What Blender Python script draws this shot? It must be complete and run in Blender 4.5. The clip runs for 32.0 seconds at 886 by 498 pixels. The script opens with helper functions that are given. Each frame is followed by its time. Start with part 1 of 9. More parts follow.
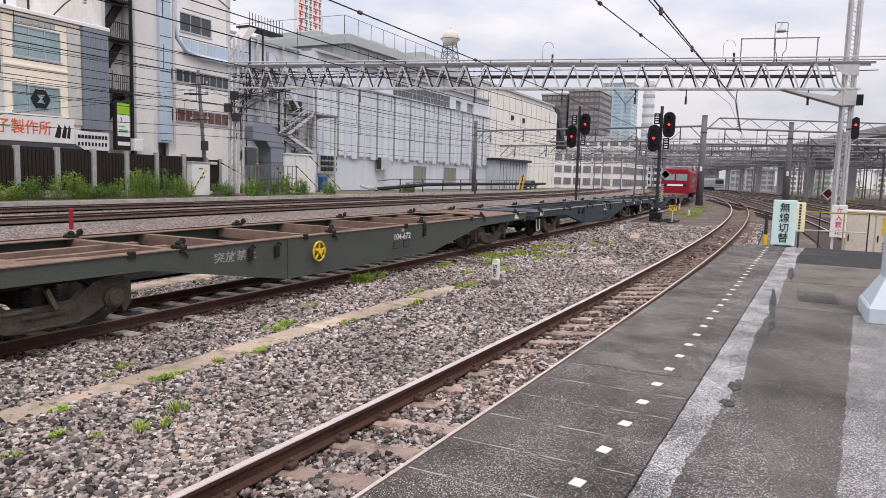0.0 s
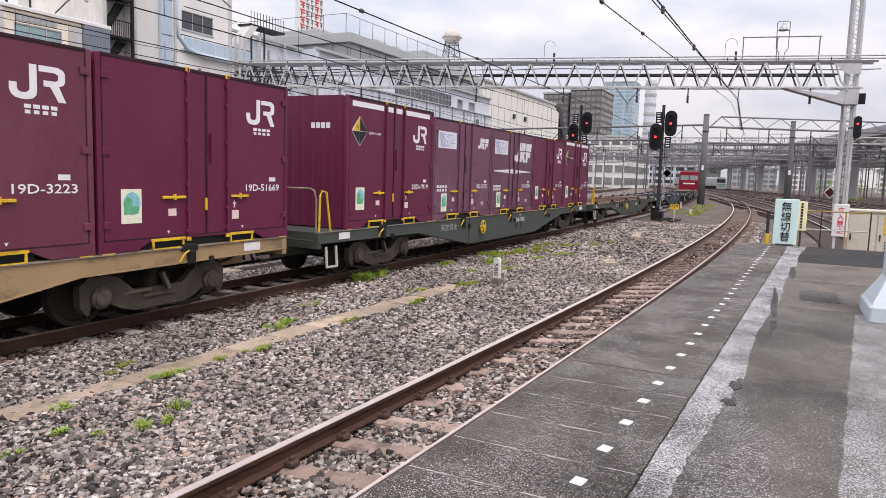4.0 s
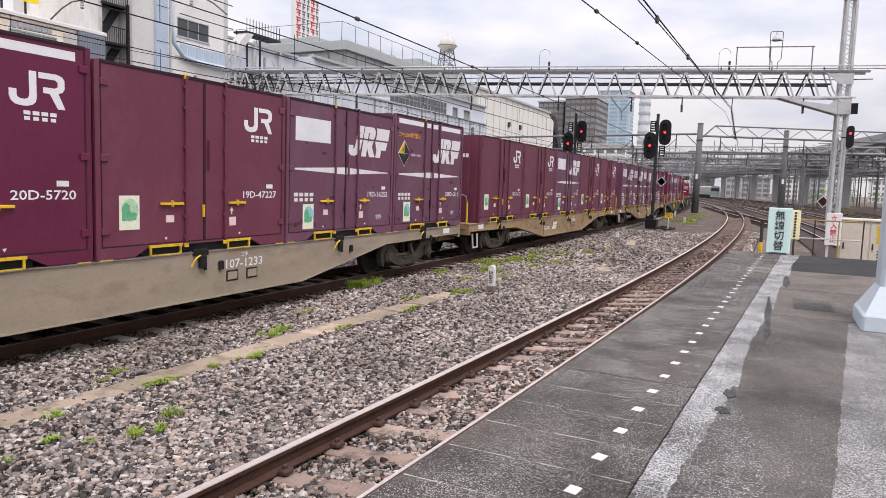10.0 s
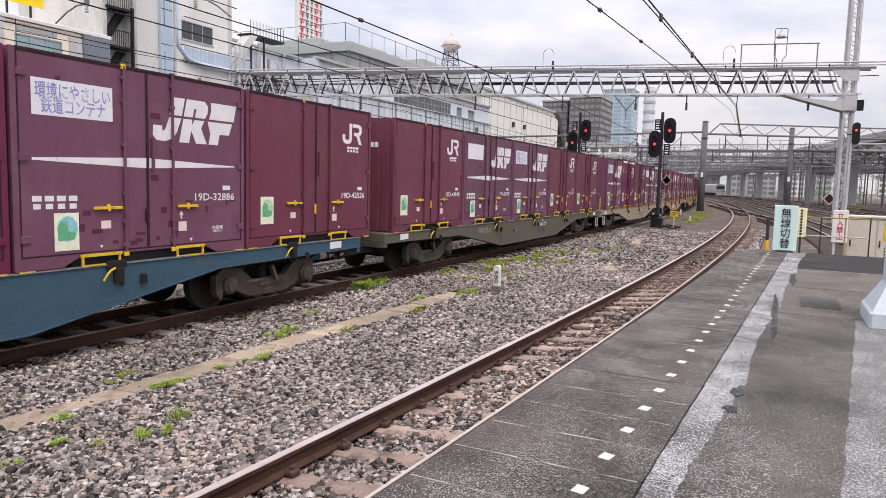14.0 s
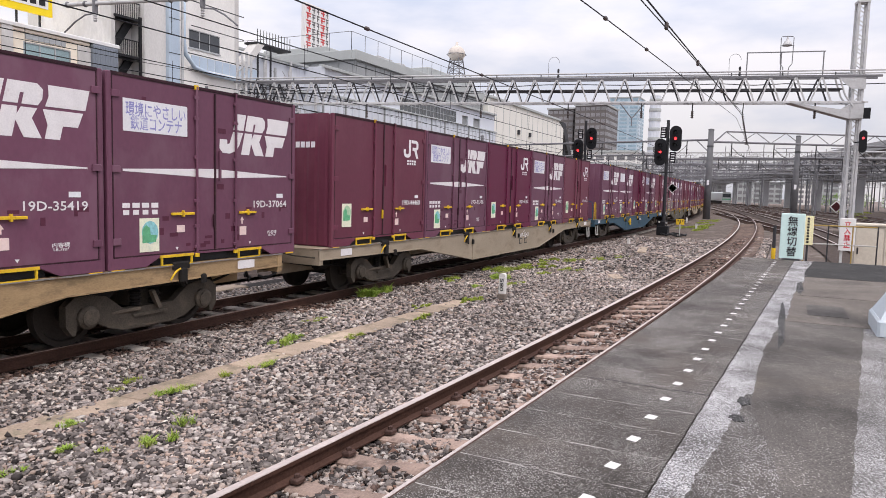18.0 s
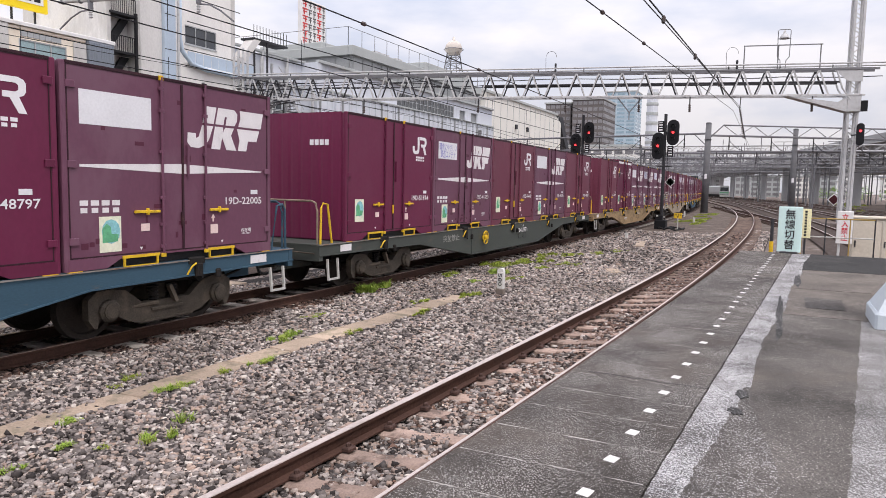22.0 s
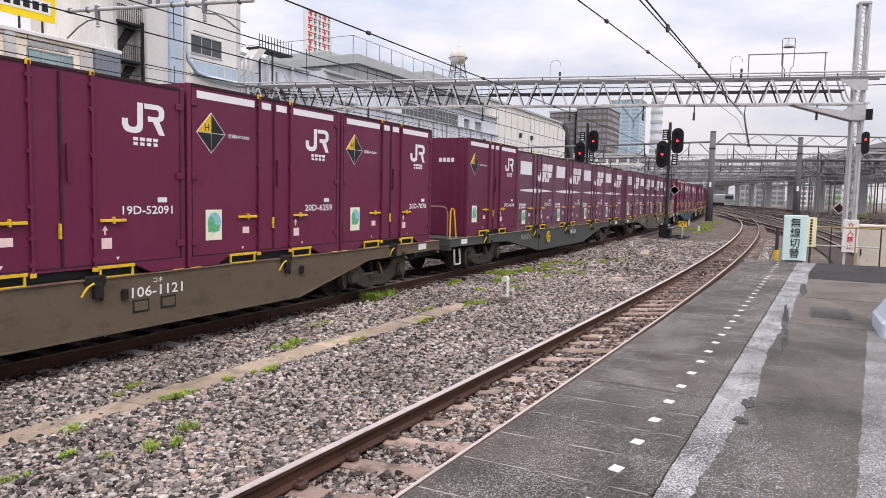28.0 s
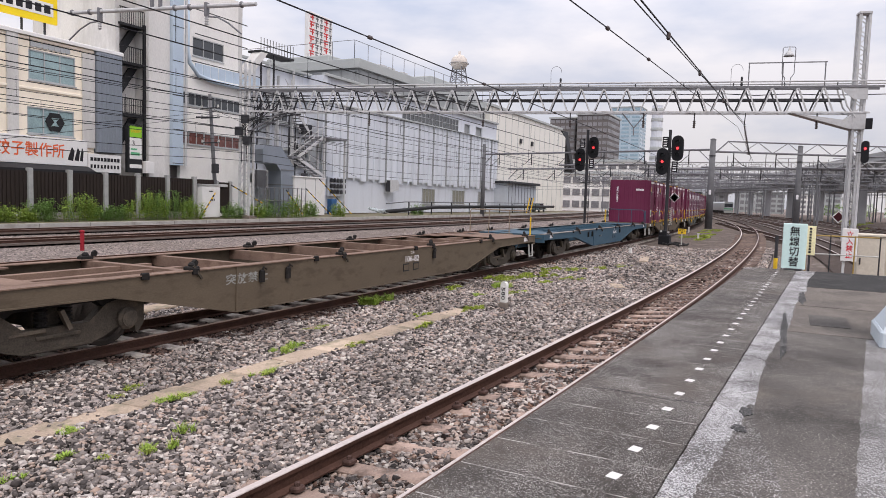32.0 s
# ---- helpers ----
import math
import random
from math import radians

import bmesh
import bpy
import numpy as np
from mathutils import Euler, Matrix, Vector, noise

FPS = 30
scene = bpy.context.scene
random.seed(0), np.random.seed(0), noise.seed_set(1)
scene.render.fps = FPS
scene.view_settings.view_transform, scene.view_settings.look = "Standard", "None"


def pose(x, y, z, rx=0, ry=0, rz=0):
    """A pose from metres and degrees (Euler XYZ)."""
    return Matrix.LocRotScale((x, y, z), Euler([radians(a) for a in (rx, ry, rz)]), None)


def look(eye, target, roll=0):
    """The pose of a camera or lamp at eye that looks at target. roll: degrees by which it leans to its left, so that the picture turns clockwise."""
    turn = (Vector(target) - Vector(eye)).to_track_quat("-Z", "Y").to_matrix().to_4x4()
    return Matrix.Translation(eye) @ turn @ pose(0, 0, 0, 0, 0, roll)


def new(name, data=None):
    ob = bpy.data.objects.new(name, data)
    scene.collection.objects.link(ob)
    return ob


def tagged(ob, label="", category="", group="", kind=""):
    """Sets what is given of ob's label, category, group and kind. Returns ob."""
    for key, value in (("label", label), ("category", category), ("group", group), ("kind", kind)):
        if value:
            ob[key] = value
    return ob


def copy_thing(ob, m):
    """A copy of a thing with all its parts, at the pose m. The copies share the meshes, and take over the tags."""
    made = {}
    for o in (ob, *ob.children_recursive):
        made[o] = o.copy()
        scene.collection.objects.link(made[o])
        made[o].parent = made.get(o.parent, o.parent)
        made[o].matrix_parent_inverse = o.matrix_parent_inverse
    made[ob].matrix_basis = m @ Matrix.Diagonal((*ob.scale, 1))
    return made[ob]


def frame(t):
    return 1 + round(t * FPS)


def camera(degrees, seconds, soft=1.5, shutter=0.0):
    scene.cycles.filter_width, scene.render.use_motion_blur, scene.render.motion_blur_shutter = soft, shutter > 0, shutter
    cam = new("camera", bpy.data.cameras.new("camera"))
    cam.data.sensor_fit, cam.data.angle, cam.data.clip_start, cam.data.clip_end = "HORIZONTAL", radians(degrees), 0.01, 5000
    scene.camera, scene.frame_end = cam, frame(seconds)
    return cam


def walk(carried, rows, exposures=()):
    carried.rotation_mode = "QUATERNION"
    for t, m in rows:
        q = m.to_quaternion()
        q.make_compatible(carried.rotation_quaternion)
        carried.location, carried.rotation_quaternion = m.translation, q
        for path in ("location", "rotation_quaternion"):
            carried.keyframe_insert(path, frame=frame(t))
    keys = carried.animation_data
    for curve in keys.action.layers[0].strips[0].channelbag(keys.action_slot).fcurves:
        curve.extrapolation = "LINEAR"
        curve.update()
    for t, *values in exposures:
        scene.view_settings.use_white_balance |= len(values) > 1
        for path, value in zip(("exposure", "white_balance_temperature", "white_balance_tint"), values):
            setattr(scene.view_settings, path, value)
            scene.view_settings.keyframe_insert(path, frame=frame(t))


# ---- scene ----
CAM = (0.0, -8.835, 2.145)
cam = camera(65.30, 32.0, soft=0.62)
walk(cam, [
    (0.0, pose(*CAM, 83.932, -1.684, -64.008)),
    (0.5, pose(*CAM, 84.012, -1.607, -64.108)),
    (1.0, pose(*CAM, 84.068, -1.595, -64.066)),
    (1.5, pose(*CAM, 84.109, -1.543, -64.190)),
    (2.0, pose(*CAM, 84.079, -1.591, -64.192)),
    (2.5, pose(*CAM, 83.935, -1.647, -64.150)),
    (3.0, pose(*CAM, 83.869, -1.629, -64.154)),
    (3.5, pose(*CAM, 83.850, -1.666, -64.045)),
    (5.5, pose(*CAM, 83.730, -1.901, -63.588)),
    (6.0, pose(*CAM, 83.916, -1.865, -63.660)),
    (6.5, pose(*CAM, 84.236, -1.847, -63.797)),
    (7.0, pose(*CAM, 84.439, -1.967, -63.905)),
    (7.5, pose(*CAM, 84.417, -2.093, -63.945)),
    (8.0, pose(*CAM, 84.248, -2.249, -63.984)),
    (8.5, pose(*CAM, 84.219, -2.151, -63.986)),
    (9.0, pose(*CAM, 84.284, -2.098, -64.082)),
    (9.5, pose(*CAM, 84.378, -2.040, -64.216)),
    (10.0, pose(*CAM, 84.457, -1.960, -64.299)),
    (10.5, pose(*CAM, 84.465, -1.842, -64.307)),
    (11.0, pose(*CAM, 84.448, -1.734, -64.268)),
    (11.5, pose(*CAM, 84.437, -1.688, -64.212)),
    (12.0, pose(*CAM, 84.478, -1.663, -64.031)),
    (12.5, pose(*CAM, 84.439, -1.715, -63.905)),
    (13.0, pose(*CAM, 84.409, -1.692, -63.858)),
    (13.5, pose(*CAM, 84.381, -1.615, -63.893)),
    (14.0, pose(*CAM, 84.467, -1.498, -63.921)),
    (14.5, pose(*CAM, 84.552, -1.524, -63.906)),
    (16.5, pose(*CAM, 84.887, -1.500, -63.712)),
    (17.0, pose(*CAM, 85.041, -1.489, -63.641)),
    (17.5, pose(*CAM, 85.112, -1.515, -63.519)),
    (18.0, pose(*CAM, 85.097, -1.526, -63.464)),
    (18.5, pose(*CAM, 85.025, -1.538, -63.435)),
    (19.0, pose(*CAM, 84.938, -1.475, -63.453)),
    (19.5, pose(*CAM, 84.913, -1.318, -63.534)),
    (20.0, pose(*CAM, 84.878, -1.214, -63.605)),
    (20.5, pose(*CAM, 84.833, -1.185, -63.644)),
    (21.0, pose(*CAM, 84.816, -1.138, -63.617)),
    (21.5, pose(*CAM, 84.758, -1.174, -63.623)),
    (22.0, pose(*CAM, 84.708, -1.194, -63.646)),
    (22.5, pose(*CAM, 84.702, -1.253, -63.653)),
    (23.0, pose(*CAM, 84.752, -1.233, -63.623)),
    (23.5, pose(*CAM, 84.746, -1.320, -63.679)),
    (24.0, pose(*CAM, 84.758, -1.345, -63.713)),
    (24.5, pose(*CAM, 84.779, -1.338, -63.761)),
    (25.0, pose(*CAM, 84.840, -1.290, -63.776)),
    (25.5, pose(*CAM, 84.935, -1.276, -63.740)),
    (27.5, pose(*CAM, 85.282, -1.304, -63.257)),
    (28.0, pose(*CAM, 85.372, -1.242, -63.291)),
    (28.5, pose(*CAM, 85.452, -1.354, -63.326)),
    (29.0, pose(*CAM, 85.550, -1.571, -63.326)),
    (29.5, pose(*CAM, 85.609, -1.781, -63.434)),
    (30.0, pose(*CAM, 85.633, -1.846, -63.591)),
    (30.5, pose(*CAM, 85.709, -1.685, -63.677)),
    (31.0, pose(*CAM, 85.789, -1.559, -63.621)),
    (31.5, pose(*CAM, 85.864, -1.744, -63.414)),
    (32.0, pose(*CAM, 85.784, -1.793, -63.301)),
], exposures=[(0.0, 0.0, 6850, 16.5), (1.5, 0.05, 6850, 16.5), (3.0, 0.10, 6850, 16.5), (28.0, 0.10, 6850, 16.5), (30.0, 0.05, 6850, 16.5), (31.5, -0.03, 6850, 16.5), (32.0, -0.03, 6850, 16.5)])

# ---- world, sun, exposure ----
world = bpy.data.worlds.new("overcast_sky")
scene.world = world
world.use_nodes = True
wn, wl = world.node_tree.nodes, world.node_tree.links
wn.clear()
w_out = wn.new("ShaderNodeOutputWorld")
w_bg = wn.new("ShaderNodeBackground")
w_sky = wn.new("ShaderNodeTexSky")
w_sky.sky_type = "NISHITA"
w_sky.sun_disc = False
w_sky.sun_elevation = radians(58.5)
w_sky.sun_rotation = radians(200)
w_dim = wn.new("ShaderNodeVectorMath")
w_dim.operation = "SCALE"
w_dim.inputs["Scale"].default_value = 0.12
w_co = wn.new("ShaderNodeTexCoord")
w_map = wn.new("ShaderNodeMapping")
w_map.inputs["Scale"].default_value = (1.0, 1.0, 3.2)
w_n1 = wn.new("ShaderNodeTexNoise")
w_n1.inputs["Scale"].default_value = 3.3
w_n1.inputs["Detail"].default_value = 6.0
w_n1.inputs["Roughness"].default_value = 0.52
w_ramp = wn.new("ShaderNodeValToRGB")
w_ramp.color_ramp.elements[0].position = 0.35
w_ramp.color_ramp.elements[0].color = (0.49, 0.565, 0.70, 1)
w_ramp.color_ramp.elements[1].position = 0.60
w_ramp.color_ramp.elements[1].color = (0.785, 0.805, 0.85, 1)
w_mix = wn.new("ShaderNodeMix")
w_mix.data_type = "RGBA"
w_mix.inputs["Factor"].default_value = 0.92
wl.new(w_sky.outputs["Color"], w_dim.inputs[0])
wl.new(w_co.outputs["Generated"], w_map.inputs["Vector"])
wl.new(w_map.outputs["Vector"], w_n1.inputs["Vector"])
wl.new(w_n1.outputs["Fac"], w_ramp.inputs["Fac"])
wl.new(w_dim.outputs["Vector"], w_mix.inputs["A"])
wl.new(w_ramp.outputs["Color"], w_mix.inputs["B"])
w_sep = wn.new("ShaderNodeSeparateXYZ")
wl.new(w_co.outputs["Generated"], w_sep.inputs["Vector"])
w_up = wn.new("ShaderNodeMapRange")   # an overcast sky is brightest overhead
w_up.inputs["From Min"].default_value, w_up.inputs["From Max"].default_value = 0.05, 0.75
w_up.inputs["To Min"].default_value, w_up.inputs["To Max"].default_value = 0.92, 2.25
wl.new(w_sep.outputs["Z"], w_up.inputs["Value"])
w_gain = wn.new("ShaderNodeVectorMath")
w_gain.operation = "SCALE"
wl.new(w_mix.outputs["Result"], w_gain.inputs[0])
wl.new(w_up.outputs["Result"], w_gain.inputs["Scale"])
wl.new(w_gain.outputs["Vector"], w_bg.inputs["Color"])
wl.new(w_bg.outputs["Background"], w_out.inputs["Surface"])
w_bg.inputs["Strength"].default_value = 1.0

sun_data = bpy.data.lights.new("sun", "SUN")
sun_data.energy = 1.5
sun_data.angle = radians(25)
sun_data.color = (1.0, 0.97, 0.93)
sun_ob = new("sun", sun_data)
sun_ob.matrix_world = look((0, 0, 60), (25, 27, 0))

# ---- materials ----
MATS = {}


def mat(name, col, rough=0.8, metal=0.0, var=0.25, scale=1.5, fine=40.0, bump=0.15, tint=None, tint_amt=0.0, tint_scale=2.5,
        tint_at=0.55, spec=0.22, stretch=(1, 1, 1), rand=0.0):
    """A painted, cast or mineral surface: broad and fine mottling, stains of a second colour, fine relief."""
    if name in MATS:
        return MATS[name]
    m = bpy.data.materials.new(name)
    m.use_nodes = True
    n, l = m.node_tree.nodes, m.node_tree.links
    b = n["Principled BSDF"]
    b.inputs["Metallic"].default_value = metal
    b.inputs["Specular IOR Level"].default_value = spec
    co = n.new("ShaderNodeTexCoord")
    info = n.new("ShaderNodeObjectInfo")
    off = n.new("ShaderNodeVectorMath")
    off.operation = "MULTIPLY_ADD"
    off.inputs[1].default_value = (37.0, 53.0, 71.0)
    l.new(info.outputs["Random"], off.inputs[0])
    l.new(co.outputs["Object"], off.inputs[2])
    mp = n.new("ShaderNodeMapping")
    mp.inputs["Scale"].default_value = stretch
    l.new(off.outputs["Vector"], mp.inputs["Vector"])
    broad = n.new("ShaderNodeTexNoise")
    broad.inputs["Scale"].default_value = scale
    broad.inputs["Detail"].default_value = 4.0
    grain = n.new("ShaderNodeTexNoise")
    grain.inputs["Scale"].default_value = fine
    grain.inputs["Detail"].default_value = 3.0
    for k in (broad, grain):
        l.new(mp.outputs["Vector"], k.inputs["Vector"])
    mixv = n.new("ShaderNodeMath")
    mixv.operation = "MULTIPLY_ADD"
    mixv.inputs[1].default_value = 0.5
    l.new(grain.outputs["Fac"], mixv.inputs[0])
    half = n.new("ShaderNodeMath")
    half.operation = "MULTIPLY"
    half.inputs[1].default_value = 0.5
    l.new(broad.outputs["Fac"], half.inputs[0])
    l.new(half.outputs[0], mixv.inputs[2])
    ramp = n.new("ShaderNodeValToRGB")
    ramp.color_ramp.elements[0].position = 0.32
    ramp.color_ramp.elements[1].position = 0.68
    ramp.color_ramp.elements[0].color = (*[c * (1 - var) for c in col], 1)
    ramp.color_ramp.elements[1].color = (*[min(1, c * (1 + var)) for c in col], 1)
    l.new(mixv.outputs[0], ramp.inputs["Fac"])
    last = ramp.outputs["Color"]
    if tint:
        t2 = n.new("ShaderNodeTexNoise")
        t2.inputs["Scale"].default_value = tint_scale
        t2.inputs["Detail"].default_value = 7.0
        t2.inputs["Roughness"].default_value = 0.65
        l.new(mp.outputs["Vector"], t2.inputs["Vector"])
        r2 = n.new("ShaderNodeMapRange")
        r2.inputs["From Min"].default_value = tint_at
        r2.inputs["From Max"].default_value = tint_at + 0.12
        r2.inputs["To Max"].default_value = tint_amt
        l.new(t2.outputs["Fac"], r2.inputs["Value"])
        mx = n.new("ShaderNodeMix")
        mx.data_type = "RGBA"
        l.new(r2.outputs["Result"], mx.inputs["Factor"])
        l.new(last, mx.inputs["A"])
        mx.inputs["B"].default_value = (*tint, 1)
        last = mx.outputs["Result"]
    if rand:
        hs = n.new("ShaderNodeHueSaturation")
        rr = n.new("ShaderNodeMapRange")
        rr.inputs["To Min"].default_value = 1 - rand
        rr.inputs["To Max"].default_value = 1 + rand
        l.new(info.outputs["Random"], rr.inputs["Value"])
        l.new(rr.outputs["Result"], hs.inputs["Value"])
        l.new(last, hs.inputs["Color"])
        last = hs.outputs["Color"]
    l.new(last, b.inputs["Base Color"])
    rg = n.new("ShaderNodeMapRange")
    rg.inputs["To Min"].default_value = max(0.02, rough - 0.12)
    rg.inputs["To Max"].default_value = min(1.0, rough + 0.12)
    l.new(broad.outputs["Fac"], rg.inputs["Value"])
    l.new(rg.outputs["Result"], b.inputs["Roughness"])
    if bump:
        bp = n.new("ShaderNodeBump")
        bp.inputs["Strength"].default_value = bump
        bp.inputs["Distance"].default_value = 0.02
        l.new(grain.outputs["Fac"], bp.inputs["Height"])
        l.new(bp.outputs["Normal"], b.inputs["Normal"])
    MATS[name] = m
    return m


def glow(name, col, power):
    if name in MATS:
        return MATS[name]
    m = bpy.data.materials.new(name)
    m.use_nodes = True
    b = m.node_tree.nodes["Principled BSDF"]
    b.inputs["Base Color"].default_value = (*col, 1)
    b.inputs["Emission Color"].default_value = (*col, 1)
    b.inputs["Emission Strength"].default_value = power
    MATS[name] = m
    return m


def glass(name, col, rough=0.06):
    """A window pane seen from outside: dark room behind a glossy sheet."""
    if name in MATS:
        return MATS[name]
    m = mat(name, col, rough, 0.0, 0.25, 0.8, 12.0, 0.0, spec=0.8)
    return m


# ---- mesh building ----
class Geo:
    """Collects plain faces for one mesh."""

    def __init__(self):
        self.v, self.f = [], []

    def add(self, verts, faces):
        k = len(self.v)
        self.v.extend(verts)
        self.f.extend([tuple(i + k for i in q) for q in faces])
        return self

    def box(self, x0, x1, y0, y1, z0, z1):
        return self.add([(x0, y0, z0), (x1, y0, z0), (x1, y1, z0), (x0, y1, z0), (x0, y0, z1), (x1, y0, z1), (x1, y1, z1), (x0, y1, z1)],
                        [(3, 2, 1, 0), (4, 5, 6, 7), (0, 1, 5, 4), (1, 2, 6, 5), (2, 3, 7, 6), (3, 0, 4, 7)])

    def cbox(self, x0, x1, y0, y1, z0, z1, c=0.01):
        """A box with chamfered upright and top edges."""
        ring = [(x0 + c, y0), (x1 - c, y0), (x1, y0 + c), (x1, y1 - c), (x1 - c, y1), (x0 + c, y1), (x0, y1 - c), (x0, y0 + c)]
        cx, cy = (x0 + x1) / 2, (y0 + y1) / 2
        inner = [(x + (c if x < cx else -c) * 0.7, y + (c if y < cy else -c) * 0.7) for x, y in ring]
        vs = [(x, y, z0) for x, y in ring] + [(x, y, z1 - c) for x, y in ring] + [(x, y, z1) for x, y in inner]
        fs = [tuple(range(7, -1, -1)), tuple(range(16, 24))]
        for i in range(8):
            j = (i + 1) % 8
            fs += [(i, j, 8 + j, 8 + i), (8 + i, 8 + j, 16 + j, 16 + i)]
        return self.add(vs, fs)

    def prism(self, outline, a0, a1, axis="y"):
        """An outline of (u, w) drawn along an axis: y takes (x, z), x takes (y, z), z takes (x, y)."""
        n = len(outline)
        put = {"y": lambda u, w, a: (u, a, w), "x": lambda u, w, a: (a, u, w), "z": lambda u, w, a: (u, w, a)}[axis]
        vs = [put(u, w, a0) for u, w in outline] + [put(u, w, a1) for u, w in outline]
        fs = [tuple(range(n)), tuple(range(2 * n - 1, n - 1, -1))] + [(i, n + i, n + (i + 1) % n, (i + 1) % n) for i in range(n)]
        return self.add(vs, fs)

    def tube(self, pts, r, n=8, caps=True, r1=None):
        pts = [Vector(p) for p in pts]
        base = len(self.v)
        rings = len(pts)
        for i, p in enumerate(pts):
            d = (pts[min(i + 1, rings - 1)] - pts[max(i - 1, 0)]).normalized()
            up = Vector((0, 0, 1)) if abs(d.z) < 0.95 else Vector((1, 0, 0))
            a = d.cross(up).normalized()
            b = a.cross(d).normalized()
            rr = r if r1 is None else r + (r1 - r) * i / max(1, rings - 1)
            for k in range(n):
                th = 2 * math.pi * (k + 0.5) / n
                self.v.append(tuple(p + a * math.cos(th) * rr + b * math.sin(th) * rr))
        for i in range(rings - 1):
            for k in range(n):
                j = (k + 1) % n
                self.f.append((base + i * n + k, base + i * n + j, base + (i + 1) * n + j, base + (i + 1) * n + k))
        if caps:
            self.f.append(tuple(base + k for k in range(n - 1, -1, -1)))
            self.f.append(tuple(base + (rings - 1) * n + k for k in range(n)))
        return self

    def bar(self, p, q, w, h=None):
        """A square bar from p to q."""
        h = h or w
        p, q = Vector(p), Vector(q)
        d = (q - p).normalized()
        up = Vector((0, 0, 1)) if abs(d.z) < 0.95 else Vector((1, 0, 0))
        a = d.cross(up).normalized() * (w / 2)
        b = a.cross(d).normalized() * (h / 2)
        vs = [tuple(e + s * a + t * b) for e in (p, q) for s, t in ((-1, -1), (1, -1), (1, 1), (-1, 1))]
        return self.add(vs, [(0, 1, 2, 3), (7, 6, 5, 4), (0, 4, 5, 1), (1, 5, 6, 2), (2, 6, 7, 3), (3, 7, 4, 0)])

    def lathe(self, profile, centre=(0, 0, 0), axis="z", n=16):
        """A profile of (radius, height) turned about an axis through the centre."""
        cx, cy, cz = centre
        base = len(self.v)
        for r, h in profile:
            for k in range(n):
                th = 2 * math.pi * k / n
                c, s = r * math.cos(th), r * math.sin(th)
                self.v.append({"z": (cx + c, cy + s, cz + h), "y": (cx + c, cy + h, cz + s), "x": (cx + h, cy + c, cz + s)}[axis])
        m = len(profile)
        for i in range(m - 1):
            for k in range(n):
                j = (k + 1) % n
                self.f.append((base + i * n + k, base + i * n + j, base + (i + 1) * n + j, base + (i + 1) * n + k))
        self.f.append(tuple(base + k for k in range(n - 1, -1, -1)))
        self.f.append(tuple(base + (m - 1) * n + k for k in range(n)))
        return self

    def sweep(self, outline, path):
        """An outline of (side, up) carried along plan points (x, y, z)."""
        n, m = len(outline), len(path)
        base = len(self.v)
        for i, p in enumerate(path):
            a, b = path[max(0, i - 1)], path[min(m - 1, i + 1)]
            dx, dy = b[0] - a[0], b[1] - a[1]
            k = math.hypot(dx, dy)
            nx, ny = -dy / k, dx / k
            for s, u in outline:
                self.v.append((p[0] + nx * s, p[1] + ny * s, p[2] + u))
        for i in range(m - 1):
            for k in range(n):
                j = (k + 1) % n
                self.f.append((base + i * n + k, base + (i + 1) * n + k, base + (i + 1) * n + j, base + i * n + j))
        self.f.append(tuple(base + k for k in range(n)))
        self.f.append(tuple(base + (m - 1) * n + k for k in range(n - 1, -1, -1)))
        return self

    def mesh(self, name, material, smooth=False):
        me = bpy.data.meshes.new(name)
        me.from_pydata(self.v, [], self.f)
        me.validate()
        bm = bmesh.new()
        bm.from_mesh(me)
        bmesh.ops.recalc_face_normals(bm, faces=bm.faces)
        bm.to_mesh(me)
        bm.free()
        if smooth:
            me.shade_smooth()
        if material:
            me.materials.append(material)
        return me


def part(name, geo, material, parent, label="", at=None, smooth=False):
    """Links a mesh as one object under a thing or a part."""
    me = geo.mesh(name, material, smooth) if isinstance(geo, Geo) else geo
    ob = new(name, me)
    ob.parent = parent
    if at is not None:
        ob.matrix_local = at
    if label:
        tagged(ob, label)
    return ob


def thing(name, label, category, at=None, group="", kind="", geo=None, material=None, smooth=False):
    """A top-level thing: an Empty at its base, or a mesh."""
    ob = new(name, geo.mesh(name, material, smooth) if geo else None)
    tagged(ob, label, category, group, kind)
    if at is not None:
        ob.matrix_basis = at
    return ob


# ---- lettering, made once with the built-in font ----
WORDS = {}


def letter(words):
    obs = []
    for w in words:
        c = bpy.data.curves.new("words", "FONT")
        c.body = w
        c.align_x = "CENTER"
        c.align_y = "CENTER"
        c.resolution_u = 2
        c.offset = 0.013
        c.space_line = 1.0 if "\n" in w and max(map(len, w.split("\n"))) == 1 else 0.85
        obs.append((w, new("words", c)))
    bpy.context.view_layer.update()
    for w, ob in obs:
        WORDS[w] = bpy.data.meshes.new_from_object(ob)
        c = ob.data
        bpy.data.objects.remove(ob)
        bpy.data.curves.remove(c)


def words_on(text, name, material, parent, m, height, width=None):
    """Lettering on a face: m takes the plane of the text (x to the right, y up) to the parent."""
    src = WORDS[text]
    co = np.empty(len(src.vertices) * 3)
    src.vertices.foreach_get("co", co)
    co = co.reshape(-1, 3)
    lo, hi = co.min(0), co.max(0)
    sy = height / (hi[1] - lo[1])
    sx = sy if width is None else width / (hi[0] - lo[0])
    co = (co - (lo + hi) / 2) * (sx, sy, 1)
    me = src.copy()
    me.vertices.foreach_set("co", co.ravel())
    me.materials.clear()
    me.materials.append(material)
    return part(name, me, material, parent, at=m)


# ---- lines of the tracks in plan ----
BEND, TURN = 32.08, 0.001257


